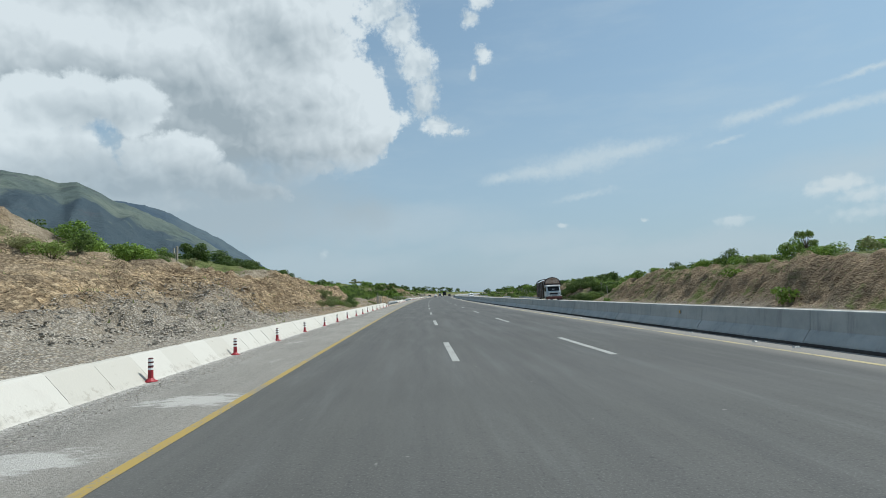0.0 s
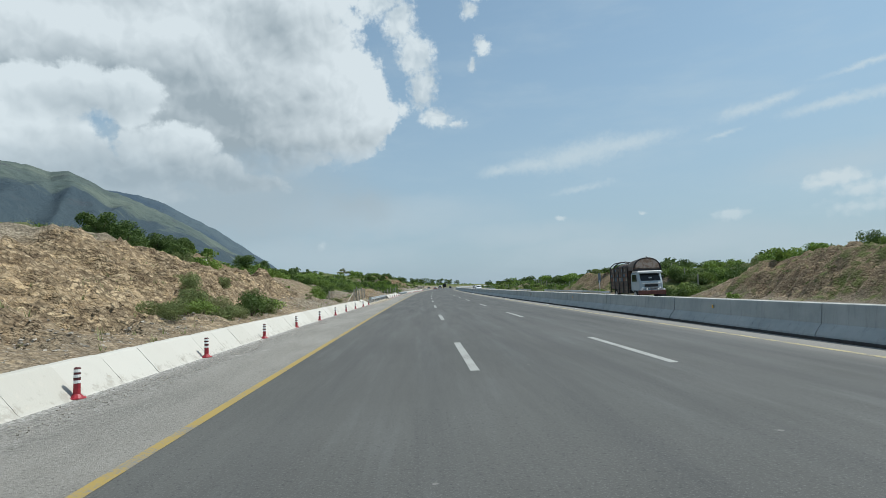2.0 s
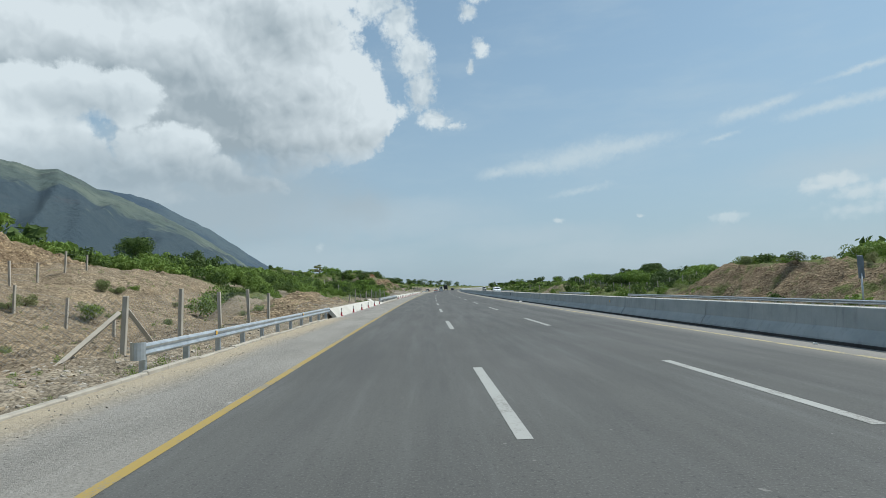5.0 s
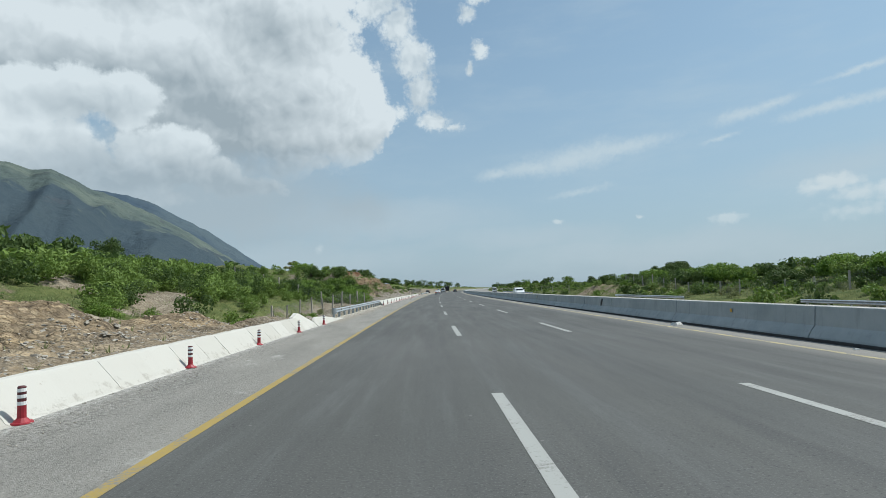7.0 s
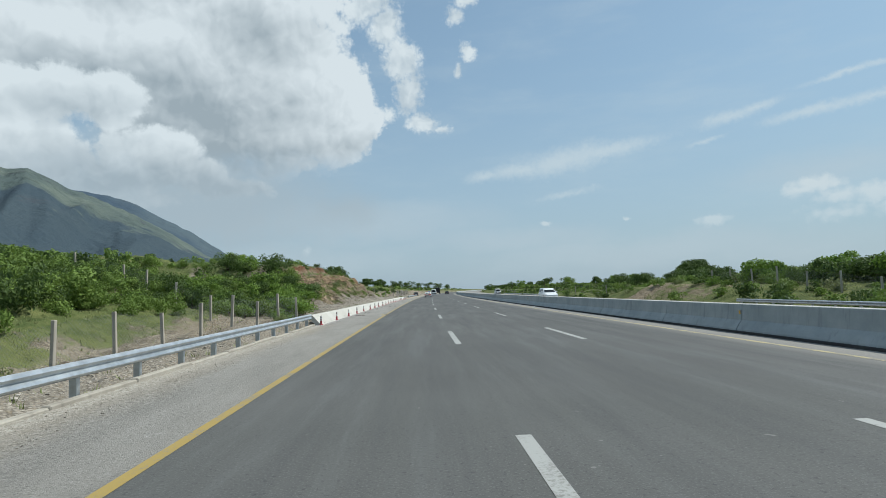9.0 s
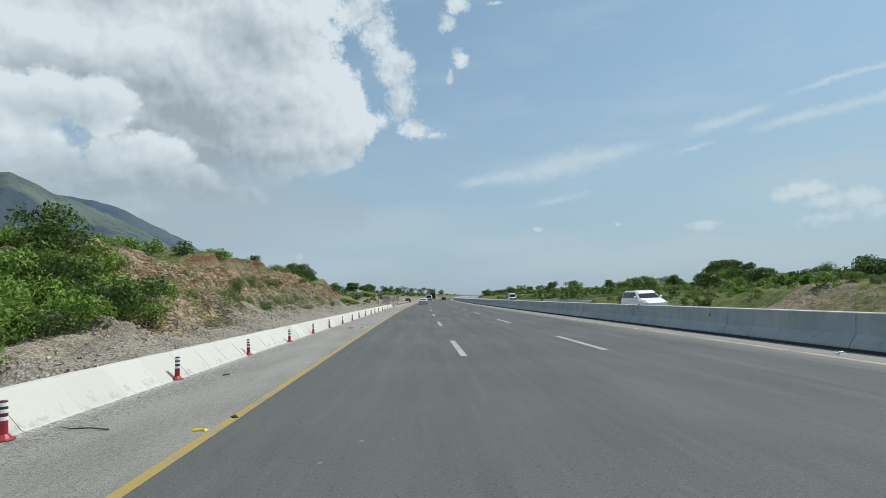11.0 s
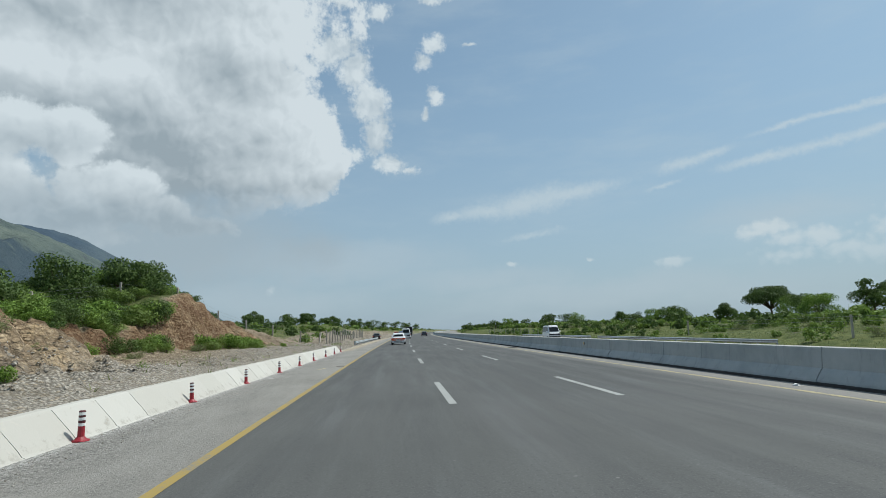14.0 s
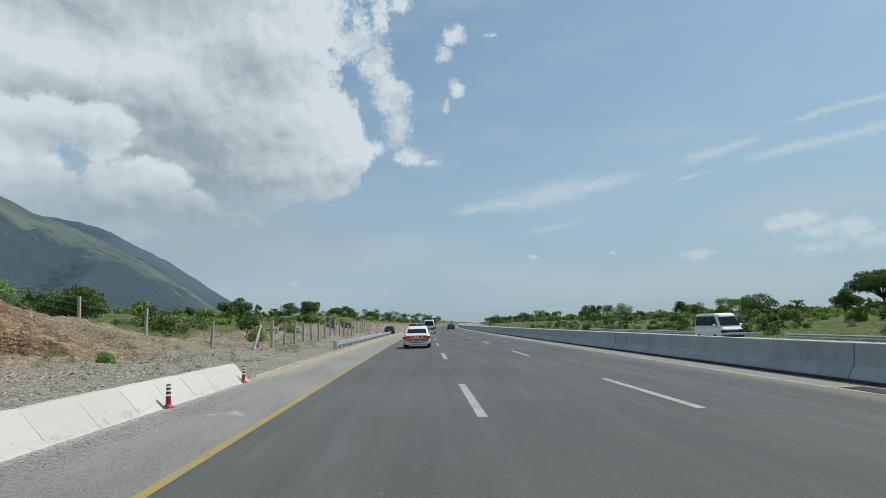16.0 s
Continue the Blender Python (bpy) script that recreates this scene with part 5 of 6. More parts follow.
tufts("grass", 55000, [(20, 330, -30, -6.4, .62), (30, 330, 25.4, 45, .38)], 11, leaf_grey, "dry green grass tufts and weeds on the banks", .15)


# loose stones at the foot of the banks
def stones(name, n, areas, seed, label, mat=None):
    g = np.random.default_rng(seed)
    cube = np.array([(-.8, -.7, -.5), (.9, -.6, -.45), (.7, .8, -.5), (-.75, .65, -.5), (-.6, -.65, .45), (.75, -.5, .5), (.55, .6, .55), (-.6, .5, .4)])
    quad = np.array([(0, 3, 2, 1), (4, 5, 6, 7), (0, 1, 5, 4), (1, 2, 6, 5), (2, 3, 7, 6), (3, 0, 4, 7)])
    vs, fs, off = [], [], 0
    for s0, s1, o0, o1, share, big in areas:
        k = int(n * share)
        s, o = g.uniform(s0, s1, k), g.uniform(o0, o1, k)
        a = g.uniform(0, 6.28, k)
        r = big * g.uniform(.25, 1, k) ** 2 + min(.015, big * .6)
        p = ways(s, o, np.where((o > -5.5) & (o < 0), .0, land(s, o)[0] - r * .3 - .01))
        j = cube[None] * (1 + g.normal(size=(k, 8, 3)) * .3)
        e = g.normal(size=(k, 3)) * .45
        c1, s1, c2, s2 = np.cos(e[:, 0])[:, None], np.sin(e[:, 0])[:, None], np.cos(e[:, 1])[:, None], np.sin(e[:, 1])[:, None]
        j = np.stack([j[..., 0], j[..., 1] * c1 - j[..., 2] * s1, j[..., 1] * s1 + j[..., 2] * c1], -1)
        j = np.stack([j[..., 0] * c2 + j[..., 2] * s2, j[..., 1], -j[..., 0] * s2 + j[..., 2] * c2], -1)
        x = np.stack([j[..., 0] * np.cos(a)[:, None] - j[..., 1] * np.sin(a)[:, None], j[..., 0] * np.sin(a)[:, None] + j[..., 1] * np.cos(a)[:, None], j[..., 2] * .7], -1) * r[:, None, None]
        vs.append((x + p[:, None]).reshape(-1, 3))
        fs.append((quad[None] + 8 * np.arange(k)[:, None, None]).reshape(-1, 4) + off)
        off += 8 * k
    return tagged(new(name, mesh_of(name, np.concatenate(vs), np.concatenate(fs), mat or stone_mat)), label, "stones", kind="stuff")


stones("stones", 40000, [(14, 36, -13, -6.2, .26, .055), (36, 84, -9, -6.2, .12, .05), (84, 116, -9.5, -5.9, .08, .07), (116, 142, -9, -6.2, .08, .07), (142, 180, -8.5, -5.9, .06, .06),
                         (176, 255, -10.2, -6.2, .30, .055), (250, 300, -10.5, -6.2, .18, .06)], 21, "loose grey stones and gravel beside the lining")
tagged(stones("grit", 5000, [(4, 84, -5.4, -4.6, .38, .011), (84, 178, -5.7, -4.6, .34, .011), (176, 285, -5.4, -4.6, .28, .011)], 23, "small loose stones scattered over the shoulder"), category="grit")
clod_mat = material("dry earth clods", lambda n, bsdf, pos: base(n, bsdf, n.mix(island(n), (.19, .15, .10), (.40, .32, .22))), .95)
tagged(stones("clods", 22000, [(28, 66, -10.0, -6.5, .12, .05), (64, 96, -15, -6.7, .22, .07), (84, 120, -20, -7, .12, .065), (116, 142, -13, -6.4, .07, .06), (196, 285, -13.0, -7.5, .30, .05), (44, 100, 26, 34, .06, .1), (104, 150, 26, 34, .05, .1)], 22, "dry clods of earth and broken rock on the cut banks", clod_mat), category="clods")


# ---------------------------------------------------------------- trees
def tree(name, s, o, height, crown, seed, mat, label, flat=.6, trunk=.45, leaf=.22, n=1500, lumps=11, sparse=False, z=None, leaning=0.0):
    g = random.Random(seed)
    t = thing(name, at(s, o, (land_z(s, o) if z is None else z) - .1, turn=g.uniform(0, 360)), label, "tree", "trees")
    r = max(.06, height * .028)
    fork = Vector((leaning + g.uniform(-.3, .3), g.uniform(-.3, .3), height * trunk))
    bms = [tube([(0, 0, -.2), (fork.x * .3, fork.y * .3, fork.z * .5), fork], [r * 1.35, r, r * .8], 8)]
    rows = []
    for k in range(lumps):
        a = 6.283 * k / lumps + g.uniform(-.4, .4)
        q = crown * (.2 + .62 * math.sqrt(g.random())) * (1 if k else 0)
        zz = height * g.uniform(.72, .86) - (q / crown) ** 2 * height * .42 if flat < .6 else height * g.uniform(max(.34, trunk), .86) - (q / crown) ** 2 * height * .10
        e = Vector((fork.x + q * math.cos(a), fork.y + q * math.sin(a), zz))
        bms.append(tube([fork * .92, fork.lerp(e, .5) + Vector((0, 0, height * .03)), e], [r * .55, r * .35, r * .1], 5))
        rad = crown * (g.uniform(.26, .36) if flat < .6 else g.uniform(.34, .54)) * (.62 if sparse else 1)
        rows.append((e.x, e.y, e.z, rad, rad * g.uniform(.8, 1.2), rad * flat))
    part("trunk", join(*bms), bark, t)
    vv, ff = leaf_cloud(rows, int(n * 3.8), leaf * .78, seed + 500, .35, .45)
    part("crown", mesh_of("crown", vv, ff, mat), None, t)
    return t


UMB, RND, THIN = "flat-topped acacia tree with a dark spreading crown", "round-crowned green tree standing in the scrub", "slender sparse tree with thin branches"
tree("acacia_tree", 404, 121, 12.8, 8.0, 1, leaf_dark, UMB, .59, .32, .34, 4800, 34)
for i, (s, o, h, c) in enumerate([(452, 87, 8.6, 4.6), (430, 92, 7.0, 4.5), (400, 86, 7.4, 4.6), (370, 86, 6.0, 4.0), (440, 104, 7.5, 4.6), (470, 100, 7.5, 5.0),
                                  (358, 100, 7.5, 5.5), (338, 88, 7.0, 4.2), (312, 78, 7.6, 4.0), (302, 74, 6.5, 4.2), (497, 80, 8, 5), (520, 70, 8, 5), (560, 90, 9, 6), (395, 120, 8.5, 6),
                                  (345, 120, 7.5, 6), (480, 126, 8, 6), (600, 60, 8, 5), (650, 55, 8, 6)]):
    tree("tree", s, o, h * (.80 + .16 * ((i * .618) % 1)), c * (.66 + .22 * ((i * .382) % 1)), 20 + i, leaf_green if i % 3 == 1 else leaf_dark, RND, .82, .30, .24, 1000, 10)
tree("tree", 473, 61.5, 7.6, 3.6, 61, leaf_dark, RND, .7, .45, .24, 700, 9, True)
# thorn trees behind the fence of the far side
for i in range(22):
    s = 152 + 2.6 * i + 2 * math.sin(i * 1.7)
    tree("tree", s, 41 + 5 * math.sin(i * 2.3) + (i % 3) * 4, 2.4 + .5 * math.sin(i * 3.1), 2.2, 100 + i, leaf_green if i % 2 else leaf_dark, "dense green thorn tree behind a wire fence", .8, .25, .2, 750, 8)
tree("tree", 52, 38.0, 3.3, .95, 140, leaf_green, THIN, 1.25, .35, .10, 420, 9, True)
tree("tree", 58, 40, 2.8, 1.5, 141, leaf_green, RND, .9, .3, .15, 500, 7)
tree("tree", 117, 38, 1.9, 2.0, 142, leaf_dark, RND, .8, .3, .16, 600, 8)
tree("tree", 128, 39, 1.9, 2.0, 143, leaf_green, RND, .8, .3, .16, 600, 8)
tree("tree", 262, 52, 2.6, 2.4, 144, leaf_dark, RND, .8, .25, .18, 800, 9)
tree("tree", 232, 46, 2.3, 2.3, 145, leaf_dark, RND, .8, .25, .2, 900, 9)
tree("tree", 268, 47, 2.4, 2.3, 146, leaf_dark, RND, .8, .25, .18, 700, 8)
# woods where the road runs into the distance
for i in range(26):
    s, o = 640 + 30 * i, 34 + 26 * ((i * .618) % 1) + (i % 3) * 22
    tree("tree", s, o, 5.5 + 3 * ((i * .382) % 1), 4.2, 210 + i, leaf_dark, RND, .8, .3, .5, 260, 8)
# near side
tree("tree", 268.5, -21.4, 3.0, 1.7, 181, leaf_dark, RND, .9, .2, .14, 900, 9)
tree("tree", 272.0, -20.6, 3.0, 1.8, 182, leaf_dark, RND, .9, .2, .14, 900, 9)
tree("tree", 276.0, -20.8, 2.4, 1.7, 183, leaf_green, RND, .9, .2, .14, 900, 9)
tree("tree", 263.5, -22.0, 3.2, 1.9, 184, leaf_dark, RND, .9, .2, .14, 900, 9)
tree("tree", 108.0, -34.0, 3.4, 1.9, 166, leaf_dark, RND, .9, .2, .15, 1200, 11)
tree("tree", 110.6, -35.0, 2.6, 1.6, 167, leaf_dark, RND, .9, .2, .15, 1200, 11)
tree("tree", 116.6, -36.5, 2.6, 1.6, 168, leaf_dark, RND, .8, .2, .14, 900, 9)
tree("tree", 119.0, -38.0, 2.4, 1.4, 169, leaf_dark, RND, .8, .2, .14, 900, 9)
tree("tree", 112, -46, 4.2, 2.5, 150, leaf_dark, RND, .8, .25, .22, 1300, 10)
tree("tree", 104, -38, 4.2, 2.2, 151, leaf_dark, RND, .9, .2, .17, 900, 9)
tree("tree", 108, -36, 3.2, 1.8, 152, leaf_dark, RND, .9, .25, .16, 700, 8)
tree("tree", 133.5, -39.4, 3.0, .9, 153, leaf_green, "slim upright young tree on the hillside", 1.3, .2, .15, 500, 6)
tree("tree", 100, -36, 3.2, 2.2, 154, leaf_dark, RND, .8, .2, .17, 900, 9)
tree("tree", 104.5, -33.0, 3.0, 2.0, 155, leaf_dark, RND, .8, .2, .17, 900, 9)
tree("tree", 202, -52, 4.8, 2.4, 156, leaf_dark, RND, .95, .2, .2, 900, 9)
tree("tree", 257, -37, 5.2, 3.4, 157, leaf_grey, "pale feathery-leaved tree above the scrub", .55, .45, .2, 700, 10, True)
tree("tree", 165, -44, 4.2, 2.6, 158, leaf_dark, RND, .9, .2, .2, 900, 9)
tree("tree", 158, -34, 3.2, 2.0, 159, leaf_dark, RND, .9, .2, .18, 800, 8)
tree("tree", 228, -27, 2.6, 2.2, 160, leaf_green, RND, .7, .25, .16, 800, 9)
tree("tree", 236, -22, 2.4, 2.0, 161, leaf_green, RND, .7, .25, .15, 700, 8)
tree("tree", 300, -26, 3.2, 2.2, 162, leaf_dark, RND, .8, .2, .17, 800, 9)
tree("tree", 306, -30, 3.4, 2.4, 163, leaf_dark, RND, .8, .2, .17, 800, 9)
tree("tree", 312, -42, 4.0, 2.8, 164, leaf_green, RND, .8, .2, .17, 800, 9)
tree("tree", 555, -100, 11, 2.4, 165, leaf_dark, "tall narrow dark tree on the horizon", 1.6, .2, .3, 600, 7)
for i, (s, o, h) in enumerate([(520, -80, 7), (545, -70, 7.5), (575, -66, 7), (600, -58, 8), (640, -50, 8), (655, -44, 7), (490, -84, 6), (700, -46, 9), (720, -40, 8), (360, -36, 4), (385, -44, 5), (410, -34, 4.5), (440, -48, 6), (470, -38, 5), (500, -40, 6), (530, -34, 6), (780, -36, 8), (820, -30, 8), (880, -34, 9), (950, -28, 9)]):
    tree("tree", s, o, h, h * .62, 170 + i, leaf_dark, RND, .7, .3, .3, 650, 9)

# ---------------------------------------------------------------- small upright markers along the lining
red_plastic = plain("red plastic", (.30, .022, .032), .5, 0, .2, 8)
dark_plastic = plain("dull maroon plastic", (.085, .020, .022), .6, 0, .25, 8)
band_mat = plain("white reflective band", (.78, .78, .76), .4, 0, .1, 8)


def ring_bm(r0, r1, z0, z1, sides=12):
    return solid([[(r * math.cos(6.2832 * k / sides), r * math.sin(6.2832 * k / sides), z) for k in range(sides)] for r, z in ((r0, z0), (r1, z1))], smooth=False)


marker = thing("delineator_post", label="red plastic delineator post with white reflective bands", category="delineator", group="delineators along the lining")
part("base", join(ring_bm(.135, .125, 0, .02), ring_bm(.10, .055, .02, .07)), red_plastic, marker)
part("tube", ring_bm(.052, .047, .06, .46), red_plastic, marker)
part("sleeve", ring_bm(.0505, .0495, .285, .462), dark_plastic, marker, "sun-bleached dark upper sleeve")
part("cap", ring_bm(.050, .036, .462, .478), dark_plastic, marker)
for z in (.235, .325, .405):
    part("band", ring_bm(.0545 - (z - .2) * .012, .0535 - (z - .2) * .012, z, z + .045), band_mat, marker, "white reflective band")
posts = [11.85 + 4.995 * k for k in range(-1, 16)] + [117.1 + 5.05 * k for k in range(6)] + [185.95 + 4.978 * k for k in range(-2, 19)]
marker.matrix_basis = at(posts[0], -5.48, 0)
for i, s in enumerate(posts[1:]):
    copy_thing(marker, at(s, -5.48 + .04 * math.sin(i * 1.9), 0, turn=37 * i, tilt=1.5 * math.sin(i * 2.7)))


# ---------------------------------------------------------------- guard rails
def guardrail(s0, s1, o, side=1, z=0.0, name="guard_rail", ends=True):
    t = thing(name, at(s0, o, z), "galvanised steel crash barrier on steel posts", "guard rail", "guard rails")
    inv = t.matrix_basis.inverted()
    wprof = [(.00, .33), (.05, .355), (.075, .39), (.05, .43), (.015, .465), (.05, .50), (.075, .54), (.05, .575), (.0, .60), (-.012, .60), (.038, .572), (.060, .54), (.038, .505), (.0, .465), (.038, .425), (.060, .39), (.038, .36), (-.012, .33)]
    n = max(1, int((s1 - s0) / 4))
    for k in range(n):
        a, b = s0 + (s1 - s0) * k / n, s0 + (s1 - s0) * (k + 1) / n + .15
        bm = solid([[inv @ way(s, o + side * x, zz + z) for x, zz in wprof] for s in (a, b)])
        part("beam", bm, galv, t)
    m = max(2, int((s1 - s0) / 2.0))
    for k in range(m + 1):
        s = s0 + .3 + (s1 - s0 - .6) * k / m
        part("post", block(-.07, .07, -.045, .045, -.5, .58, .012), galv, t, "", inv @ at(s, o - side * .11, z))
    if ends:
        curl = [(side * (-.03 + .15 * math.cos(a)), -.03 - .17 * math.sin(a)) for a in [math.pi * k / 8 for k in range(9)]]
        rim_in = [(side * -.03 + (x + side * .03) * .90, -.03 + (y + .03) * .90) for x, y in curl[::-1]]
        bm = solid([[(x, y, z) for x, y in curl + rim_in] for z in (.28, .64)])
        part("end_cap", bm, galv, t, "rounded steel end cap")
    return t


guardrail(93.8, 115.2, -5.98)
guardrail(148.1, 175.2, -5.92)
guardrail(295, 345, -5.9)
for a, b in ((108, 152), (170, 191), (262, 297), (300, 345)):
    guardrail(a, b, 25.5, -1, -.56, ends=False)
black_smear = plain("smeared black rubber", (.05, .05, .052), .8, 0, .3, 9)
scuff = thing("tyre_scuff", at(144.6, 9.245, .45), "black tyre scuff smeared on the concrete barrier", "scuff mark")
part("smear", solid([[(-.012, y - .03, z), (.02, y - .03, z), (.02, y + w_, z), (-.012, y + w_, z)] for y, z, w_ in ((.0, -.16, .10), (-.05, .0, .16), (-.16, .16, .20), (-.20, .28, .08))]), black_smear, scuff)
refl = plain("amber reflector", (.75, .42, .03), .35, 0, .1, 9)
grey_plastic = plain("grey plastic", (.30, .30, .30), .5, 0, .1, 9)


def reflector(s, o, z, side):
    t = thing("reflector", at(s, o, z), "small amber reflector fixed to the barrier", "reflector", "barrier reflectors")
    part("holder", block(-.02, .02, -.05, .05, -.03, .09, .006), grey_plastic, t)
    part("lens", block(-.028 if side < 0 else .005, -.005 if side < 0 else .028, -.042, .042, -.02, .08, .005), refl, t, "amber lens")


for s in (19.4, 50.2, 66.7, 80.0, 110, 131.6, 163, 196.5, 226, 254, 284):
    reflector(s, 9.05 + .20, .56, -1)
for s in (150.3, 153.8, 97.5, 108):
    reflector(s, -5.86, .50, 1)

# kerb along the unlined stretches
for a, b in ((88.6, 115.5), (145.5, 176.0), (277.5, 345.0)):
    kb = thing("kerb", label="pale dusty concrete kerb at the shoulder's edge", category="kerb", kind="structure")
    n = int((b - a) / 2.5)
    for k in range(n):
        part("kerb_stone", block(-.16, .0, .01, 2.49, -.2, .035 + .02 * ((k * 7) % 3), .02), kerb_mat, kb, "", at(a + 2.5 * k, -5.72, 0))


# ---------------------------------------------------------------- whitewashed wings beside the culvert chutes
def wing(stations, label):
    """A sloped concrete wing along the shoulder; its head rises and falls with the share given at each station."""
    rows = []
    s0 = stations[0][0]
    fine_s = np.arange(s0, stations[-1][0] + .01, .12)
    share = np.interp(fine_s, [a for a, _ in stations], [b for _, b in stations])
    for v, k in zip(fine_s, np.convolve(np.pad(share, 1, mode="edge"), np.ones(3) / 3, mode="valid")):
        sag = .02 * math.sin(v * 3.1)
        rows.append([(.02, v - s0, -.05), (-.10 * k, v - s0, .03 * k), (-.30 * k, v - s0, .22 * k + sag * k), (-.56 * k - .02, v - s0, .50 * k), (-.66 * k - .06, v - s0, .52 * k - .01), (-.68 * k - .09, v - s0, .44 * k - .06), (-.68 * k - .12, v - s0, -1.1), (.0, v - s0, -1.1)])
    t = thing("culvert_wing", at(s0, -5.45, 0), label, "culvert wing")
    part("shell", solid(rows), whitewash, t)


wing([(82.1, 1), (83.3, .98), (83.9, .28)], "whitewashed concrete wing closing the lining at the chute")
wing([(83.9, .28), (84.4, .72), (85.0, 1.0), (85.9, 1.1), (87.2, .72), (88.4, .12)], "rounded whitewashed concrete wing beyond the chute")
wing([(138.7, 1.08), (140.3, 1.38), (141.2, .25)], "whitewashed concrete wing closing the lining at the chute")
wing([(141.2, .2), (141.65, .58), (142.6, .76), (144.6, .62), (146.5, .28), (148.7, .04)], "long rounded whitewashed concrete wing beyond the chute")


# ---------------------------------------------------------------- wire fences on concrete posts
def fence(points, label, mesh=True, h=1.6, group="concrete-post fences"):
    t = thing("wire_fence", at(points[0][0], points[0][1], land_z(*points[0])), label, "fence", group)
    inv = t.matrix_basis.inverted()
    tops = []
    for i, (s, o) in enumerate(points):
        z = land_z(s, o)
        m = inv @ at(s, o, z, turn=8 * math.sin(i * 2.2), tilt=2.5 * math.sin(i * 1.3))
        part("post", block(-.065, .065, -.065, .065, -.4, h + .08 * math.sin(i * 3.3), .012), post_mat, t, "", m)
        tops.append(inv @ way(s, o, z))
    if not mesh:
        for k in (.35, .8, 1.25, 1.6):
            part("wire", tube([p + Vector((0, 0, k * h / 1.75)) for p in tops], .006, 3, False), galv_dark, t)
        return t
    for a, b in zip(tops, tops[1:]):
        run = (b - a)
        length = run.length
        vs, fs = [], []
        x = run.normalized()
        wide = .0035

        def ribbon(p, q):
            d = (q - p).normalized()
            n = d.cross(x.cross(Vector((0, 0, 1)))).normalized() * wide
            i = len(vs)
            vs.extend([p - n, p + n, q + n, q - n])
            fs.append((i, i + 1, i + 2, i + 3))
        top = h * .92
        u = -top
        while u < length:
            for sign in (1, -1):
                lo, hi = max(u, 0), min(u + top, length)
                if hi - lo < .02:
                    continue
                f0, f1 = (lo - u), (hi - u)
                if sign < 0:
                    f0, f1 = top - f0, top - f1
                ribbon(a + run * (lo / length) + Vector((0, 0, f0 + .04)), a + run * (hi / length) + Vector((0, 0, f1 + .04)))
            u += .16
        part("netting", mesh_of("netting", [tuple(v) for v in vs], fs, galv_dark), None, t, "rusty wire netting")
    return t


FENCE_L = "weathered concrete fence posts strung with rusty wire netting"
fence([(95.2, -10.8), (97.5, -8.35), (101.4, -8.55), (105.4, -8.7), (109.4, -8.8), (113.4, -9.0)], FENCE_L)
fence([(109.8, -15.5), (111.6, -19.0), (113.9, -23.4), (117.4, -28.2), (119.0, -27.5), (121.8, -27.7), (125.3, -28.1), (128.3, -28.3)], FENCE_L, False)
fence([(160 + 2.7 * k, -13.2 + .5 * k) for k in range(10)], FENCE_L)
fence([(183.0, -13.9), (186.2, -17.6), (188.4, -20.7), (190.0, -23.2), (190.8, -27.4)], FENCE_L)
fence([(258.0, -20.5), (266.5, -20.0), (274.0, -19.0), (280.6, -17.7), (285.1, -16.3), (286.7, -14.0), (288.4, -11.4), (290.5, -9.6)], FENCE_L, False, 1.35)
fence([(290.5 + 2.7 * k, -8.8) for k in range(20)], FENCE_L)
fence([(45, -19.5), (49, -21.5), (53.5, -23.6)], "row of thin concrete posts along the hilltop", False, 1.35)
fence([(150 + 4 * k, 33.5) for k in range(16)], FENCE_L, True, 1.7)
fence([(238, 30), (262, 31), (286, 32)], FENCE_L, False, 1.6)
fence([(98 + 3.5 * k, 33) for k in range(5)], FENCE_L, False, 1.6)
fence([(345 + 5 * k, 30) for k in range(20)], FENCE_L, True, 1.6)


def brace(s, o, s2, o2, h):
    t = thing("fence_brace", at(s, o, land_z(s, o)), "slanting concrete prop against a fence post", "fence brace", "fence braces")
    inv = t.matrix_basis.inverted()
    part("prop", tube([inv @ way(s, o, land_z(s, o) - .1), inv @ way(s2, o2, land_z(s2, o2) + h)], .075, 4, False), post_mat, t)


brace(95.7, -9.0, 97.4, -8.4, 1.1)
brace(98.9, -8.0, 97.6, -8.3, 1.2)
brace(289.0, -9.4, 290.4, -9.4, 1.3)
brace(161.2, -13.3, 160.1, -13.2, 1.3)
brace(115.6, -25.6, 117.3, -28.0, 1.2)

# ---------------------------------------------------------------- vehicles
def paint(name, col, rough=.28):
    def build(n, bsdf, pos):
        f = n.noise(local(n), 2.2, 5, .6)
        base(n, bsdf, n.mix(n.ramp(f, .45, .75, 0, .35), col, tuple(c * .72 + .03 for c in col)))
        n.link(n.ramp(f, .3, .7, rough, rough + .25), bsdf.inputs["Roughness"])
        bsdf.inputs["Coat Weight"].default_value = .4
    return material(name, build, rough, 0, .5)


white_paint, dark_paint, black_paint = paint("white car paint", (.72, .73, .73)), paint("dark blue car paint", (.012, .018, .035)), paint("black car paint", (.012, .012, .014))
blue_grey = paint("pale blue-grey truck paint", (.34, .40, .44), .45)
glass = plain("tinted window glass", (.012, .015, .017), .10, 0, .1, 2, .3)
rubber = plain("black tyre rubber", (.018, .018, .018), .85, 0, .2, 6)
rim_mat = plain("dull alloy rim", (.32, .33, .34), .4, .7, .1, 6)
black_trim = plain("black plastic trim", (.02, .02, .022), .6, 0, .2, 6)
red_lens = plain("red lamp lens", (.42, .015, .015), .2, 0, .1, 6)
clear_lens = plain("clear lamp lens", (.65, .67, .68), .12, 0, .1, 6)
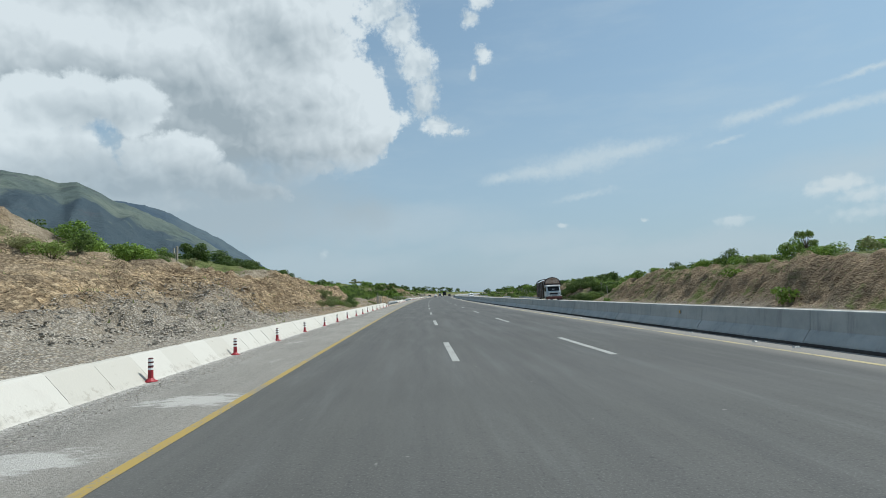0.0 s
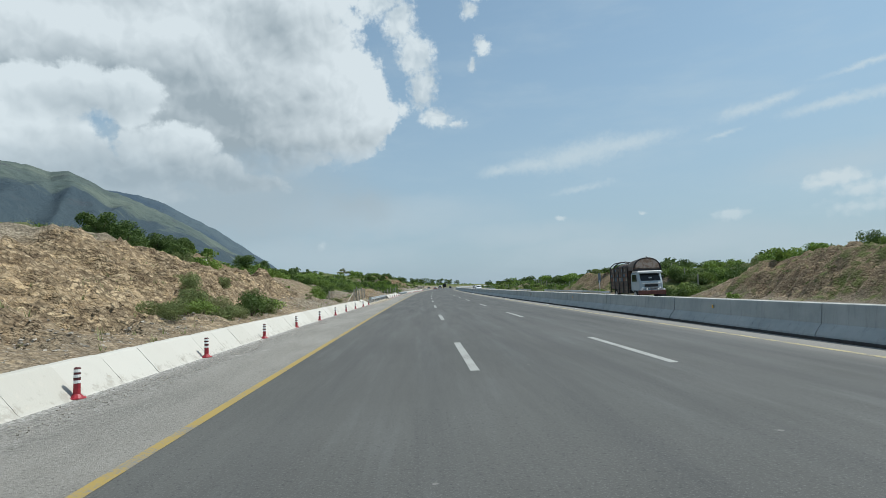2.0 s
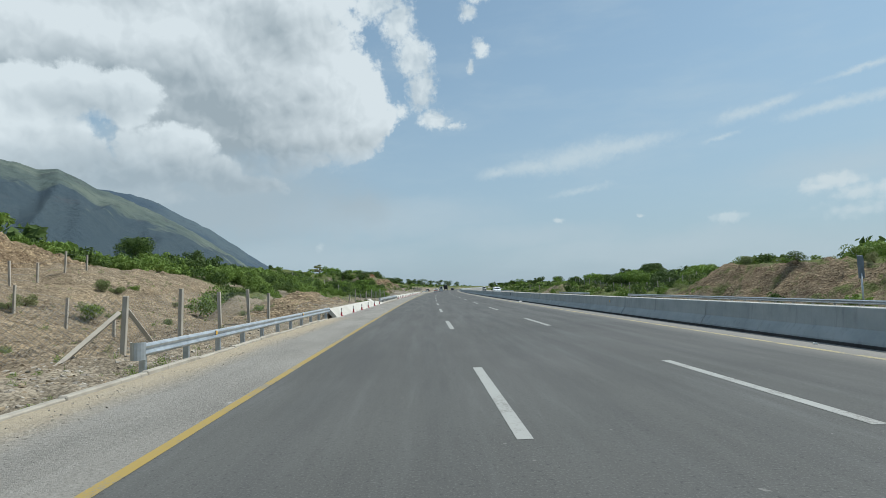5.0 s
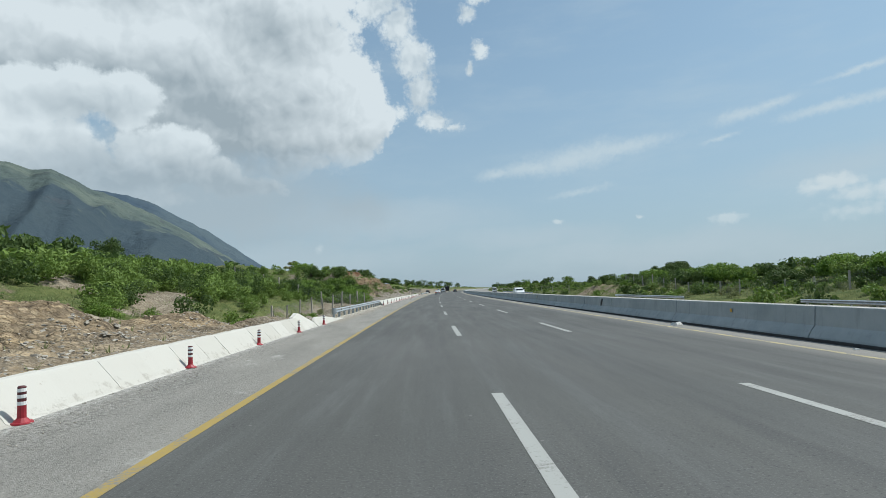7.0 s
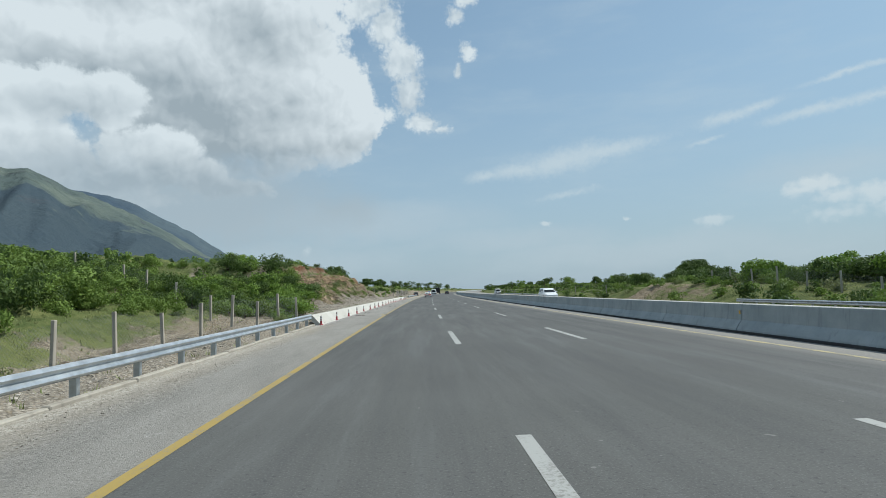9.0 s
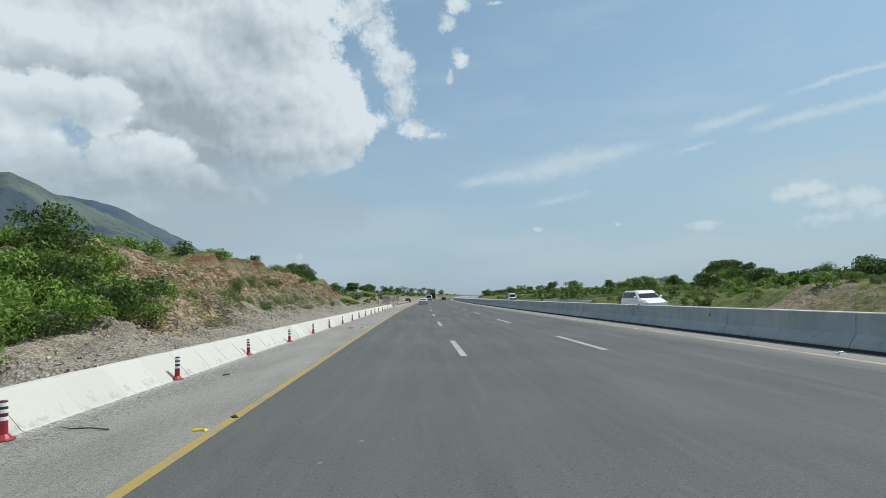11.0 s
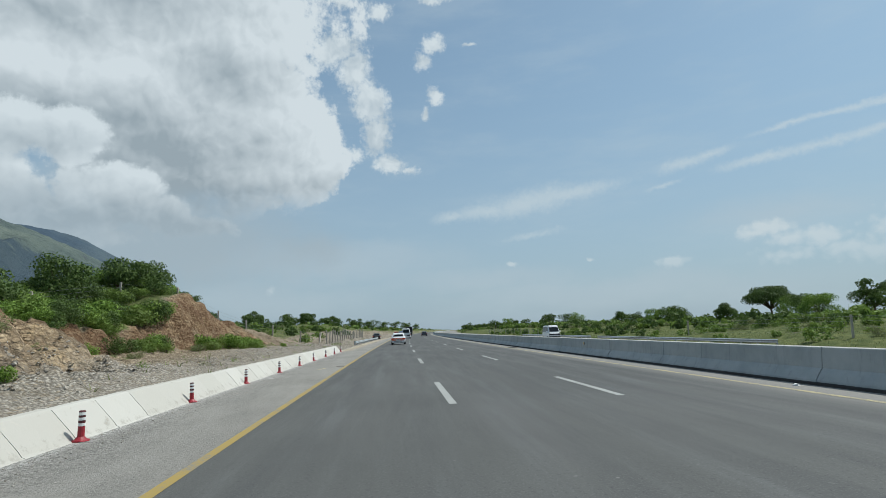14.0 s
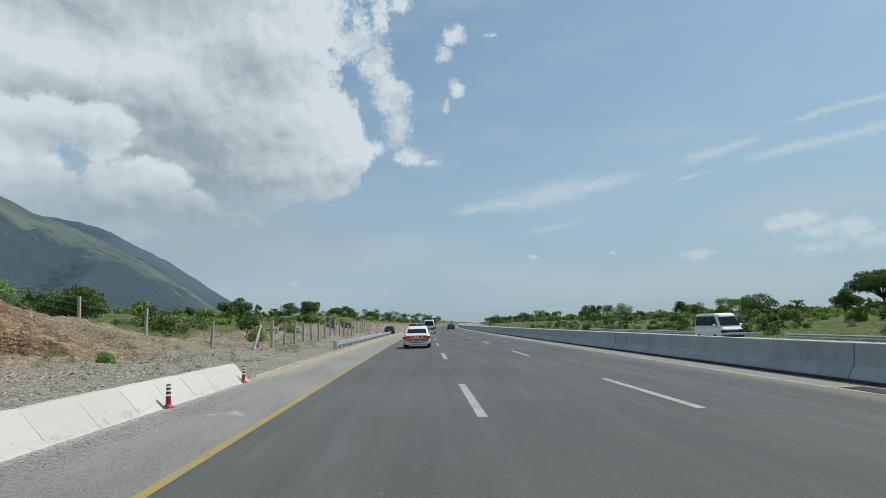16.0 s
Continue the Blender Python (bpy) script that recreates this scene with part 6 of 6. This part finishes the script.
blue_lens = plain("blue beacon lens", (.05, .16, .62), .2, 0, .1, 6)
orange_tape = plain("orange-red reflective tape", (.66, .11, .03), .4, 0, .15, 9)
plate_mat = plain("pale number plate", (.55, .55, .50), .5, 0, .1, 9)
bar_mat = plain("dark print", (.05, .05, .05), .6, 0, .1, 9)


def ring8(hw, z0, z1, y, r=.12):
    r = min(r, hw * .45, (z1 - z0) * .45)
    return [(-hw + r, y, z0), (hw - r, y, z0), (hw, y, z0 + r), (hw, y, z1 - r), (hw - r, y, z1), (-hw + r, y, z1), (-hw, y, z1 - r), (-hw, y, z0 + r)]


def flat_ring(x, y0, y1, z, r=.14):
    return [(-x + r, y0, z), (x - r, y0, z), (x, y0 + r, z), (x, y1 - r, z), (x - r, y1, z), (-x + r, y1, z), (-x, y1 - r, z), (-x, y0 + r, z)]


def panel(corners, inset=.06, push=.012):
    """A thin slab laid on a four-cornered face."""
    p = [Vector(c) for c in corners]
    mid = sum(p, Vector()) / 4
    n = (p[1] - p[0]).cross(p[3] - p[0]).normalized()
    q = [v + (mid - v).normalized() * inset * (v - mid).length for v in p]
    return solid([[v - n * .01 for v in q], [v + n * push for v in q]])


def wheel(parent, x, y, r, wide, side):
    t = part("wheel", tube([(x - wide / 2, y, r), (x - wide * .42, y, r), (x + wide * .42, y, r), (x + wide / 2, y, r)], [r * .9, r, r, r * .9], 18, False), rubber, parent)
    part("rim", tube([(x + side * wide * .40, y, r), (x + side * wide * .53, y, r)], [r * .62, r * .55], 14, False), rim_mat, t)


def car(name, m, label, stations, cabin, body_mat, wheels, wr=.31, group="vehicles on the motorway", mirrors=True, split=(.5,), tail=(.78, .70, .16), category="car"):
    """stations: (y, half width, bottom, top) from the tail; cabin: belt y0, y1, roof y0, y1, belt and roof half widths and heights."""
    t = thing(name, m, label, category, group)
    part("body", solid([ring8(hw, a, b, y) for y, hw, a, b in stations], smooth=False), body_mat, t)
    y0, y1, r0, r1, bw, rw, zb, zr = cabin
    k = .86
    part("cabin", solid([flat_ring(bw, y0, y1, zb - .06), flat_ring(bw * (1 - k) + rw * k, y0 * (1 - k) + r0 * k, y1 * (1 - k) + r1 * k, zb * (1 - k) + zr * k), flat_ring(rw * .9, r0 + .1, r1 - .1, zr)], smooth=False), body_mat, t)

    def f(x, y, h):                     # a place on the cabin: side -1..1, tail to nose 0..1, belt to roof 0..1
        return Vector((x * (bw + (rw - bw) * h), (y0 + (r0 - y0) * h) * (1 - y) + (y1 + (r1 - y1) * h) * y, zb - .03 + (zr - zb) * h))
    lo, hi = .08, .84
    part("rear_window", panel([f(-.88, 0, lo), f(.88, 0, lo), f(.88, 0, hi), f(-.88, 0, hi)], .05), glass, t, "dark tinted rear window")
    part("windscreen", panel([f(.9, 1, lo), f(-.9, 1, lo), f(-.9, 1, hi), f(.9, 1, hi)], .05), glass, t, "dark reflecting windscreen")
    cuts = [.07, *split, .93]
    for a, b in zip(cuts, cuts[1:]):
        part("side_window", panel([f(1, a, lo), f(1, b, lo), f(1, b, hi), f(1, a, hi)], .05), glass, t, "dark tinted side window")
        part("side_window", panel([f(-1, b, lo), f(-1, a, lo), f(-1, a, hi), f(-1, b, hi)], .05), glass, t, "dark tinted side window")
    L = stations[-1][0]
    hw = stations[0][1]
    for x in (-1, 1):
        for y in wheels:
            wheel(t, x * (stations[2][1] - .10), y, wr, .20, x)
        part("tail_light", block(x * tail[0] - .10, x * tail[0] + .10, -.02, .10, tail[1] - tail[2] / 2, tail[1] + tail[2] / 2, .02), red_lens, t, "red tail light")
        part("headlight", block(x * (stations[-2][1] - .14) - .13, x * (stations[-2][1] - .14) + .13, stations[-2][0] - .02, L - .01, stations[-2][3] - .26, stations[-2][3] - .10, .03), clear_lens, t, "clear headlight")
        if mirrors:
            part("mirror", block(x * (bw + .11) - .09, x * (bw + .11) + .09, y1 - .42, y1 - .34, zb - .02, zb + .14, .03), body_mat, t)
    part("rear_bumper", block(-hw * .98, hw * .98, -.06, .12, stations[0][2] - .10, stations[0][2] + .14, .04), black_trim if body_mat != white_paint else white_paint, t)
    pl = part("number_plate", block(-.24, .24, -.085, -.06, stations[0][2] + .18, stations[0][2] + .31, .005), plate_mat, t, "pale number plate")
    part("print", block(-.18, .18, -.09, -.084, stations[0][2] + .215, stations[0][2] + .275, 0), bar_mat, pl)
    return t


SEDAN = [(0, .76, .34, .84), (.14, .84, .24, .97), (.9, .87, .20, .98), (2.6, .87, .20, .95), (3.5, .86, .20, .90), (4.25, .80, .22, .76), (4.48, .64, .32, .62)]
SEDAN_TOP = (.45, 3.40, 1.20, 2.45, .80, .62, .95, 1.44)

police = car("patrol_car", at(294.5, -.62, .0, turn=-1), "white patrol saloon with red-orange stripes and roof beacons", SEDAN, SEDAN_TOP, white_paint, (.78, 3.45))
part("stripe", panel([(-.74, -.014, .62), (.74, -.014, .62), (.66, -.014, .80), (-.66, -.014, .80)], .0), orange_tape, police, "orange-red reflective stripe")
part("stripe", panel([(-.78, -.066, .50), (-.28, -.066, .50), (-.28, -.066, .58), (-.78, -.066, .58)], .0), orange_tape, police, "orange-red reflective stripe")
part("stripe", panel([(.28, -.066, .50), (.78, -.066, .50), (.78, -.066, .58), (.28, -.066, .58)], .0), orange_tape, police, "orange-red reflective stripe")
for x in (-.42, -.14, .14, .42):
    part("chevron", solid([[(x - .05, y, .64), (x + .05, y, .64), (x + .05 - .1 * (x > 0) + .1 * (x < 0), y, .78), (x - .05 - .1 * (x > 0) + .1 * (x < 0), y, .78)] for y in (-.032, -.026)]), white_paint, police, "white chevron on the boot")
part("lettering_bar", block(-.5, .5, -.072, -.064, .385, .43, 0), bar_mat, police, "row of dark print")
bar = part("light_bar", block(-.55, .55, 1.62, 1.86, 1.44, 1.49, .015), black_trim, police, "roof light bar")
part("beacon", block(-.53, -.06, 1.64, 1.84, 1.49, 1.58, .03), red_lens, bar, "red beacon dome")
part("beacon", block(.06, .53, 1.64, 1.84, 1.49, 1.58, .03), blue_lens, bar, "blue beacon dome")

dark = car("saloon_car", at(392, 4.9, .0), "dark blue saloon car driving ahead on the motorway", SEDAN, SEDAN_TOP, dark_paint, (.78, 3.45))
car("saloon_car", at(352, -6.6, .0, turn=3), "black saloon car standing beside the shoulder", SEDAN, SEDAN_TOP, black_paint, (.78, 3.45))
WAGON = [(0, .80, .34, .98), (.14, .85, .24, 1.0), (.9, .88, .20, 1.0), (2.6, .88, .20, .98), (3.6, .87, .20, .94), (4.3, .80, .22, .80), (4.5, .66, .32, .66)]
car("estate_car", at(219.9, 15.8, fall(15.8), turn=180), "white estate car coming along the opposite carriageway", WAGON, (.05, 3.45, .35, 2.55, .82, .66, .98, 1.52), white_paint, (.78, 3.5), split=(.36, .66))
VAN = [(0, .90, .42, 1.22), (.08, .93, .32, 1.25), (1.2, .94, .28, 1.25), (3.4, .94, .28, 1.25), (4.5, .93, .28, 1.18), (4.95, .86, .32, 1.02), (5.1, .74, .40, .80)]
van = car("minibus", at(346, .15, .0), "white high-roofed minibus with a loaded roof rack", VAN, (.03, 4.85, .12, 3.95, .92, .76, 1.22, 2.22), white_paint, (1.0, 4.2), .34, split=(.28, .52, .76), tail=(.84, .90, .34), category="minibus")
rack = part("roof_rack", join(*[tube([(x, .4, 2.30), (x, 3.4, 2.30)], .02, 5) for x in (-.6, .6)], *[tube([(-.6, y, 2.30), (-.6, y, 2.18), (.6, y, 2.18), (.6, y, 2.30)], .02, 5) for y in (.5, 1.4, 2.3, 3.2)]), black_trim, van, "black steel roof rack")
part("luggage", block(-.1, .5, .7, 1.5, 2.24, 2.44, .06, 2), black_trim, rack, "dark bundle on the rack")
part("lower_trim", block(-.90, .90, -.075, -.03, .62, .86, .02), black_trim, van, "dark lower rear trim")
MINI = [(0, .62, .36, .98), (.08, .68, .28, 1.0), (.8, .70, .25, 1.0), (2.2, .70, .25, 1.0), (2.9, .69, .25, .98), (3.15, .66, .28, .92), (3.25, .58, .36, .80)]
mini = car("microvan", at(293.6, 17.9, fall(17.9), turn=180), "small white passenger van on the opposite carriageway", MINI, (.03, 3.12, .12, 2.60, .68, .58, .98, 1.76), white_paint, (.65, 2.55), .27, split=(.34, .66), tail=(.56, .75, .26), category="van")
part("grille", block(-.42, .42, 3.20, 3.275, .62, .76, .02), black_trim, mini, "black front grille")
for x in (-.5, .5):
    part("lamp_surround", block(x - .15, x + .15, 3.14, 3.262, .60, .80, .02), black_trim, mini, "black headlamp surround")
part("front_bumper", block(-.66, .66, 3.12, 3.34, .34, .50, .04), black_trim, mini)

# lorry with a painted, canopied load bed


def panel_build(n, bsdf, pos):
    p = local(n)
    a = n.noise(p, 2.2, 5, .7)
    b = n.noise(n.scaled(p, (1, 1, 2)), 5.5, 4, .7)
    c = n.mix(n.ramp(a, .35, .65), (.045, .038, .035), (.12, .092, .072))
    c = n.mix(n.ramp(b, .56, .66, 0, .8), c, (.34, .10, .05))
    c = n.mix(n.ramp(b, .40, .30, 0, .7), c, (.10, .14, .20))
    base(n, bsdf, c)


wood_panel = material("painted dark wooden panels", panel_build, .6)


def painted_board_build(n, bsdf, pos):
    p = local(n)
    b = n.noise(p, 3.5, 5, .7)
    c = n.mix(n.ramp(b, .4, .6), (.26, .17, .12), (.40, .33, .28))
    base(n, bsdf, n.mix(n.ramp(b, .6, .7, 0, .8), c, (.35, .06, .05)))


board_mat = material("painted crown board", painted_board_build, .6)


paint_rust, paint_cream = plain("faded rust-red paint", (.16, .062, .04), .6, 0, .45, 7), plain("dirty cream paint", (.20, .175, .14), .6, 0, .4, 7)
paint_blue, paint_dusk = plain("dull blue paint", (.07, .12, .17), .6, 0, .4, 7), plain("sooty brown paint", (.06, .045, .04), .6, 0, .4, 7)
red_dark = plain("dull red paint", (.11, .040, .034), .6, 0, .3, 6)


def lorry(m, label):
    t = thing("lorry", m, label, "lorry", "vehicles on the motorway")
    part("chassis", block(-.45, .45, .1, 6.9, .55, .85, .03), black_trim, t)
    bed = part("load_bed", block(-1.15, 1.15, 0, 4.7, .95, 2.95, .04), wood_panel, t, "dark painted wooden load bed")
    for y in (.05, 1.2, 2.35, 3.5, 4.65):
        for x in (-1.17, 1.17):
            part("stake", block(x - .04, x + .04, y - .05, y + .05, .6, 3.06, .01), black_trim, bed)
    for z in (1.30, 1.62, 2.05, 2.48, 2.92):
        for x in (-1.165, 1.165):
            part("rail", block(x - .03, x + .03, 0, 4.7, z, z + .06, .01), black_trim, bed)
    for i in range(8):
        for x in (-1.16, 1.16):
            y = .16 + .57 * i
            part("painted_panel", block(x - .015, x + .015, y, y + .40, 1.70, 2.0, .01), (paint_rust, paint_cream, paint_blue)[i % 3], bed, "small painted panel")
            part("painted_panel", block(x - .015, x + .015, y, y + .40, 2.13, 2.33, .01), (paint_blue, paint_rust, paint_dusk)[i % 3], bed, "small painted panel")
    for x in (-1.12, 1.12):
        part("skirt", block(x - .03, x + .03, 1.75, 4.9, .56, .93, .015), wood_panel, bed, "dark wooden side skirt")
    for i in range(11):
        for x in (-1.16, 1.16):
            part("painted_panel", block(x - .012, x + .012, .1 + .42 * i, .38 + .42 * i, 2.60, 2.84, .01), (paint_dusk, paint_cream, paint_dusk, paint_blue)[i % 4], bed, "small painted panel")
    for y, lean in ((.1, .0), (.95, .25)):
        part("hoop", tube([(-1.15, y, 2.90), (-1.10, y + lean * .4, 3.15), (-.7, y + lean, 3.45), (0, y + lean, 3.58), (.7, y + lean, 3.45), (1.10, y + lean * .4, 3.15), (1.15, y, 2.90)], .055, 6), black_trim, bed, "curved steel hoop")
    for i, (y0, k) in enumerate(((.7, .78), (1.45, .92), (2.2, .86), (2.95, .98), (3.7, .94))):
        part("load", solid([[(1.02 * math.cos(a) * f, y, 2.90 + .50 * k * math.sin(a) * f) for a in [math.pi * j / 8 for j in range(9)]] for y, f in ((y0, .72), (y0 + .16, .95), (y0 + .4, 1.0), (y0 + .66, .94), (y0 + .80, .72))], smooth=True), (black_trim, wood_panel)[i % 2], bed, "dark sheeted bundle")
    arch = [(1.22 * math.cos(a), 2.60 + 1.12 * math.sin(a) ** .8) for a in [math.pi * i / 12 for i in range(13)]]
    crown = part("crown", solid([[(x * k, y, 2.60 + (z - 2.60) * k) for x, z in arch] for y, k in ((4.4, .90), (5.2, .97), (6.35, 1.0))]), wood_panel, t, "rounded canopy over the cab")
    part("crown_board", solid([[(x * .88, y, 2.82 + (z - 2.60) * .74) for x, z in arch] for y in (6.35, 6.39)]), board_mat, crown, "painted crown board")
    part("crown_beam", block(-1.18, 1.18, 6.33, 6.42, 2.58, 2.70, .015), black_trim, crown)
    part("finial", block(-.06, .06, 6.28, 6.40, 3.68, 3.84, .03), black_trim, crown)
    part("crown_rib", tube([(x * 1.01, 6.37, z) for x, z in arch], .06, 6), black_trim, crown)
    cab = part("cab", solid([ring8(hw, a, b, y, .16) for y, hw, a, b in ((5.0, 1.0, .75, 2.45), (5.3, 1.08, .7, 2.5), (6.6, 1.08, .7, 2.45), (6.95, 1.05, .72, 1.72), (7.05, .98, .78, 1.56))]), blue_grey, t, "pale blue-grey cab")
    part("visor", solid([[(-1.1, y, z), (1.1, y, z), (1.04, y, z + .13), (-1.04, y, z + .13)] for y, z in ((5.6, 2.46), (6.75, 2.44), (6.98, 2.36))]), white_paint, cab, "white roof visor")
    part("bonnet_trim", block(-.8, .8, 7.03, 7.10, 1.42, 1.50, .02), clear_lens, cab, "bright metal trim")
    for x in (-.34, 0, .34):
        part("grille_bar", block(x - .12, x + .12, 7.08, 7.12, .98, 1.12, .02), rim_mat, cab)
    part("wiper", tube([(-.5, 7.0, 1.68), (.1, 6.9, 1.95)], .015, 4), black_trim, cab)
    part("dash_ornament", block(-.15, .15, 6.86, 6.90, 1.82, 2.0, .04), clear_lens, cab, "pale ornament behind the windscreen")
    for x in (-1.0, -.5, .5, 1.0):
        part("bumper_lamp", tube([(x, 7.26, .92), (x, 7.34, .92)], .09, 10), clear_lens, t, "round bumper lamp")
    part("windscreen", panel([(.92, 6.97, 1.66), (-.92, 6.97, 1.66), (-.88, 6.67, 2.30), (.88, 6.67, 2.30)], .03, .03), glass, cab, "dark windscreen")
    for x in (-1, 1):
        c = [(x * 1.085, 5.5, 1.62), (x * 1.085, 6.6, 1.62), (x * 1.08, 6.5, 2.25), (x * 1.08, 5.5, 2.25)]
        part("side_window", panel(c if x > 0 else [c[1], c[0], c[3], c[2]], .03), glass, cab, "dark cab window")
        part("headlight", tube([(x * .75, 7.0, 1.02), (x * .75, 7.1, 1.02)], .11, 12), clear_lens, cab, "round headlight")
        for y in (1.2, 6.0):
            wheel(t, x * .92, y, .48, .28, x)
        part("mirror", block(x * 1.2 - .05, x * 1.2 + .05, 6.7, 6.75, 1.7, 2.1, .02), black_trim, cab)
    part("grille", block(-.6, .6, 7.02, 7.09, 1.15, 1.38, .02), black_trim, cab, "black grille")
    part("bumper", block(-1.2, 1.2, 7.0, 7.28, .48, .86, .04), red_dark, t, "dull red heavy bumper")
    part("flap", block(-1.2, -.7, 7.05, 7.2, .3, .5, .02), black_trim, t)
    return t


lorry(at(83.4, 18.5, fall(18.5), turn=180, scale=.93), "decorated lorry with a canopied dark wooden load bed")
# dark box lorry far ahead
far_lorry = thing("box_lorry", at(430, -.4, 0), "dark canvas-covered lorry far ahead on the motorway", "lorry", "vehicles on the motorway")
part("box", block(-1.2, 1.2, 0, 6, .95, 3.3, .06), black_trim, far_lorry)
part("cab", block(-1.1, 1.1, 6.1, 7.6, .7, 2.5, .15, 2), dark_paint, far_lorry)
for x in (-1, 1):
    for y in (1.0, 2.2, 6.8):
        wheel(far_lorry, x * .95, y, .48, .28, x)

# ---------------------------------------------------------------- small things
sign_grey = plain("weathered sign back", (.20, .23, .26), .55, .3, .15, 3)
sign = thing("road_sign", at(114.6, 26.2, -.7), "back of a grey metal road sign on a post", "road sign")
part("post", tube([(0, 0, -.3), (0, 0, 2.3)], .05, 8), galv, sign)
part("plate", block(-.20, .20, -.03, .0, 2.0, 3.4, .012), sign_grey, sign, "grey sheet-metal back")
white_box = thing("white_tank", at(113.2, -32.0, land_z(113.2, -32.0) - .1, scale=.62), "small whitewashed block standing among trees", "marker block")
part("block", solid([[(-.55, -.5, 0), (.55, -.5, 0), (.55, .5, 0), (-.55, .5, 0)], [(-.5, -.45, 1.0), (.5, -.45, 1.0), (.5, .45, 1.0), (-.5, .45, 1.0)], [(-.3, -.3, 1.5), (.3, -.3, 1.5), (.3, .3, 1.5), (-.3, .3, 1.5)]]), whitewash, white_box)
litter_mat = plain("pale litter", (.6, .6, .57), .7, 0, .3, 9)
for i, (s, o, r) in enumerate([(12.6, 8.62, .07), (14.1, 8.58, .06), (17.5, 8.66, .05), (29, 8.5, .06), (63.5, 8.55, .07), (71, 8.62, .08), (88.6, 8.6, .07), (90.1, 8.5, .06), (94.5, 8.66, .06), (126, 8.7, .05), (134, 8.55, .18), (190, 8.5, .10), (238, 8.6, .07)]):
    t = thing("litter", at(s, o, .004, turn=40 * i), "small pale scrap lying by the barrier's foot", "litter", "roadside litter")
    part("scrap", solid([[(-r, -r * .8, 0), (r, -r, 0), (r * .9, r, 0), (-r, r * .7, 0)], [(-r * .6, -r * .5, r * .5), (r * .5, -r * .7, r * .7), (r * .6, r * .6, r * .4), (-r * .7, r * .4, r * .6)]]), litter_mat, t)

# scraps and twigs on the shoulder
rubber_scrap_mat, yellow_scrap_mat = plain("torn black rubber", (.03, .03, .03), .85, 0, .3, 9), plain("yellow plastic", (.60, .46, .05), .5, 0, .2, 9)
for i, (s, o, r, mat, label) in enumerate([(185.9, -3.05, .07, yellow_scrap_mat, "small broken piece of yellow plastic on the shoulder"), (191.3, -4.6, .06, rubber_scrap_mat, "dark scrap of rubber lying on the shoulder"),
                                           (186.6, -2.86, .06, rubber_scrap_mat, "dark scrap of rubber lying on the shoulder"), (209.3, -4.1, .09, rubber_scrap_mat, "dark scrap of rubber lying on the shoulder"), (209.6, -3.5, .08, rubber_scrap_mat, "dark scrap of rubber lying on the shoulder")]):
    t = thing("shoulder_scrap", at(s, o, .0, turn=63 * i), label, "scrap", "scraps on the shoulder")
    part("scrap", solid([[(-r * 1.5, -r * .6, 0), (r * 1.2, -r * .8, 0), (r * 1.4, r * .7, 0), (-r * 1.1, r * .5, 0)], [(-r * 1.3, -r * .3, r * .3), (r * .9, -r * .6, r * .5), (r * 1.0, r * .4, r * .25), (-r * .9, r * .3, r * .45)]]), mat, t)
for i, (s, o, length, turn) in enumerate([(186.3, -4.7, .8, 75), (253.2, -3.15, .4, 80)]):
    t = thing("twig", at(s, o, .012, turn=turn), "thin dry dark twig lying on the shoulder", "twig")
    part("stem", tube([(0, -length / 2, 0), (.03, -length * .1, .01), (-.02, length * .2, .006), (.05, length / 2, .012)], [.012, .011, .009, .005], 5), bark, t)
    part("side_shoot", tube([(.0, length * .05, .006), (.09, length * .2, .02)], [.007, .003], 4), bark, t)
for s, o, a, b in ((251.3, -3.86, .10, .75), (252.0, -3.74, .08, .4), (213.0, -3.02, .09, .5), (214.2, -3.06, .08, .35)):
    ob = strip("paint_smear", s, s + b, .25, [o - a, o, o + a * .8], [.0045, .005, .0045], pale_line, shoulder)
    ob["label"] = "spilled pale yellow paint"

# drain cover framed in faded paint beside the median
drain = thing("drain_cover", at(267.4, 8.42, .006), "dark grating framed by a faded painted outline", "drain cover")
part("grating", block(-.26, .26, .0, 2.2, 0, .006, 0), footing_mat, drain)
for x0, x1, y0, y1 in ((-.36, -.26, -.1, 2.3), (.26, .36, -.1, 2.3), (-.26, .26, -.1, 0), (-.26, .26, 2.2, 2.3)):
    part("outline", block(x0, x1, y0, y1, 0, .004, 0), pale_line, drain, "faded yellow outline")
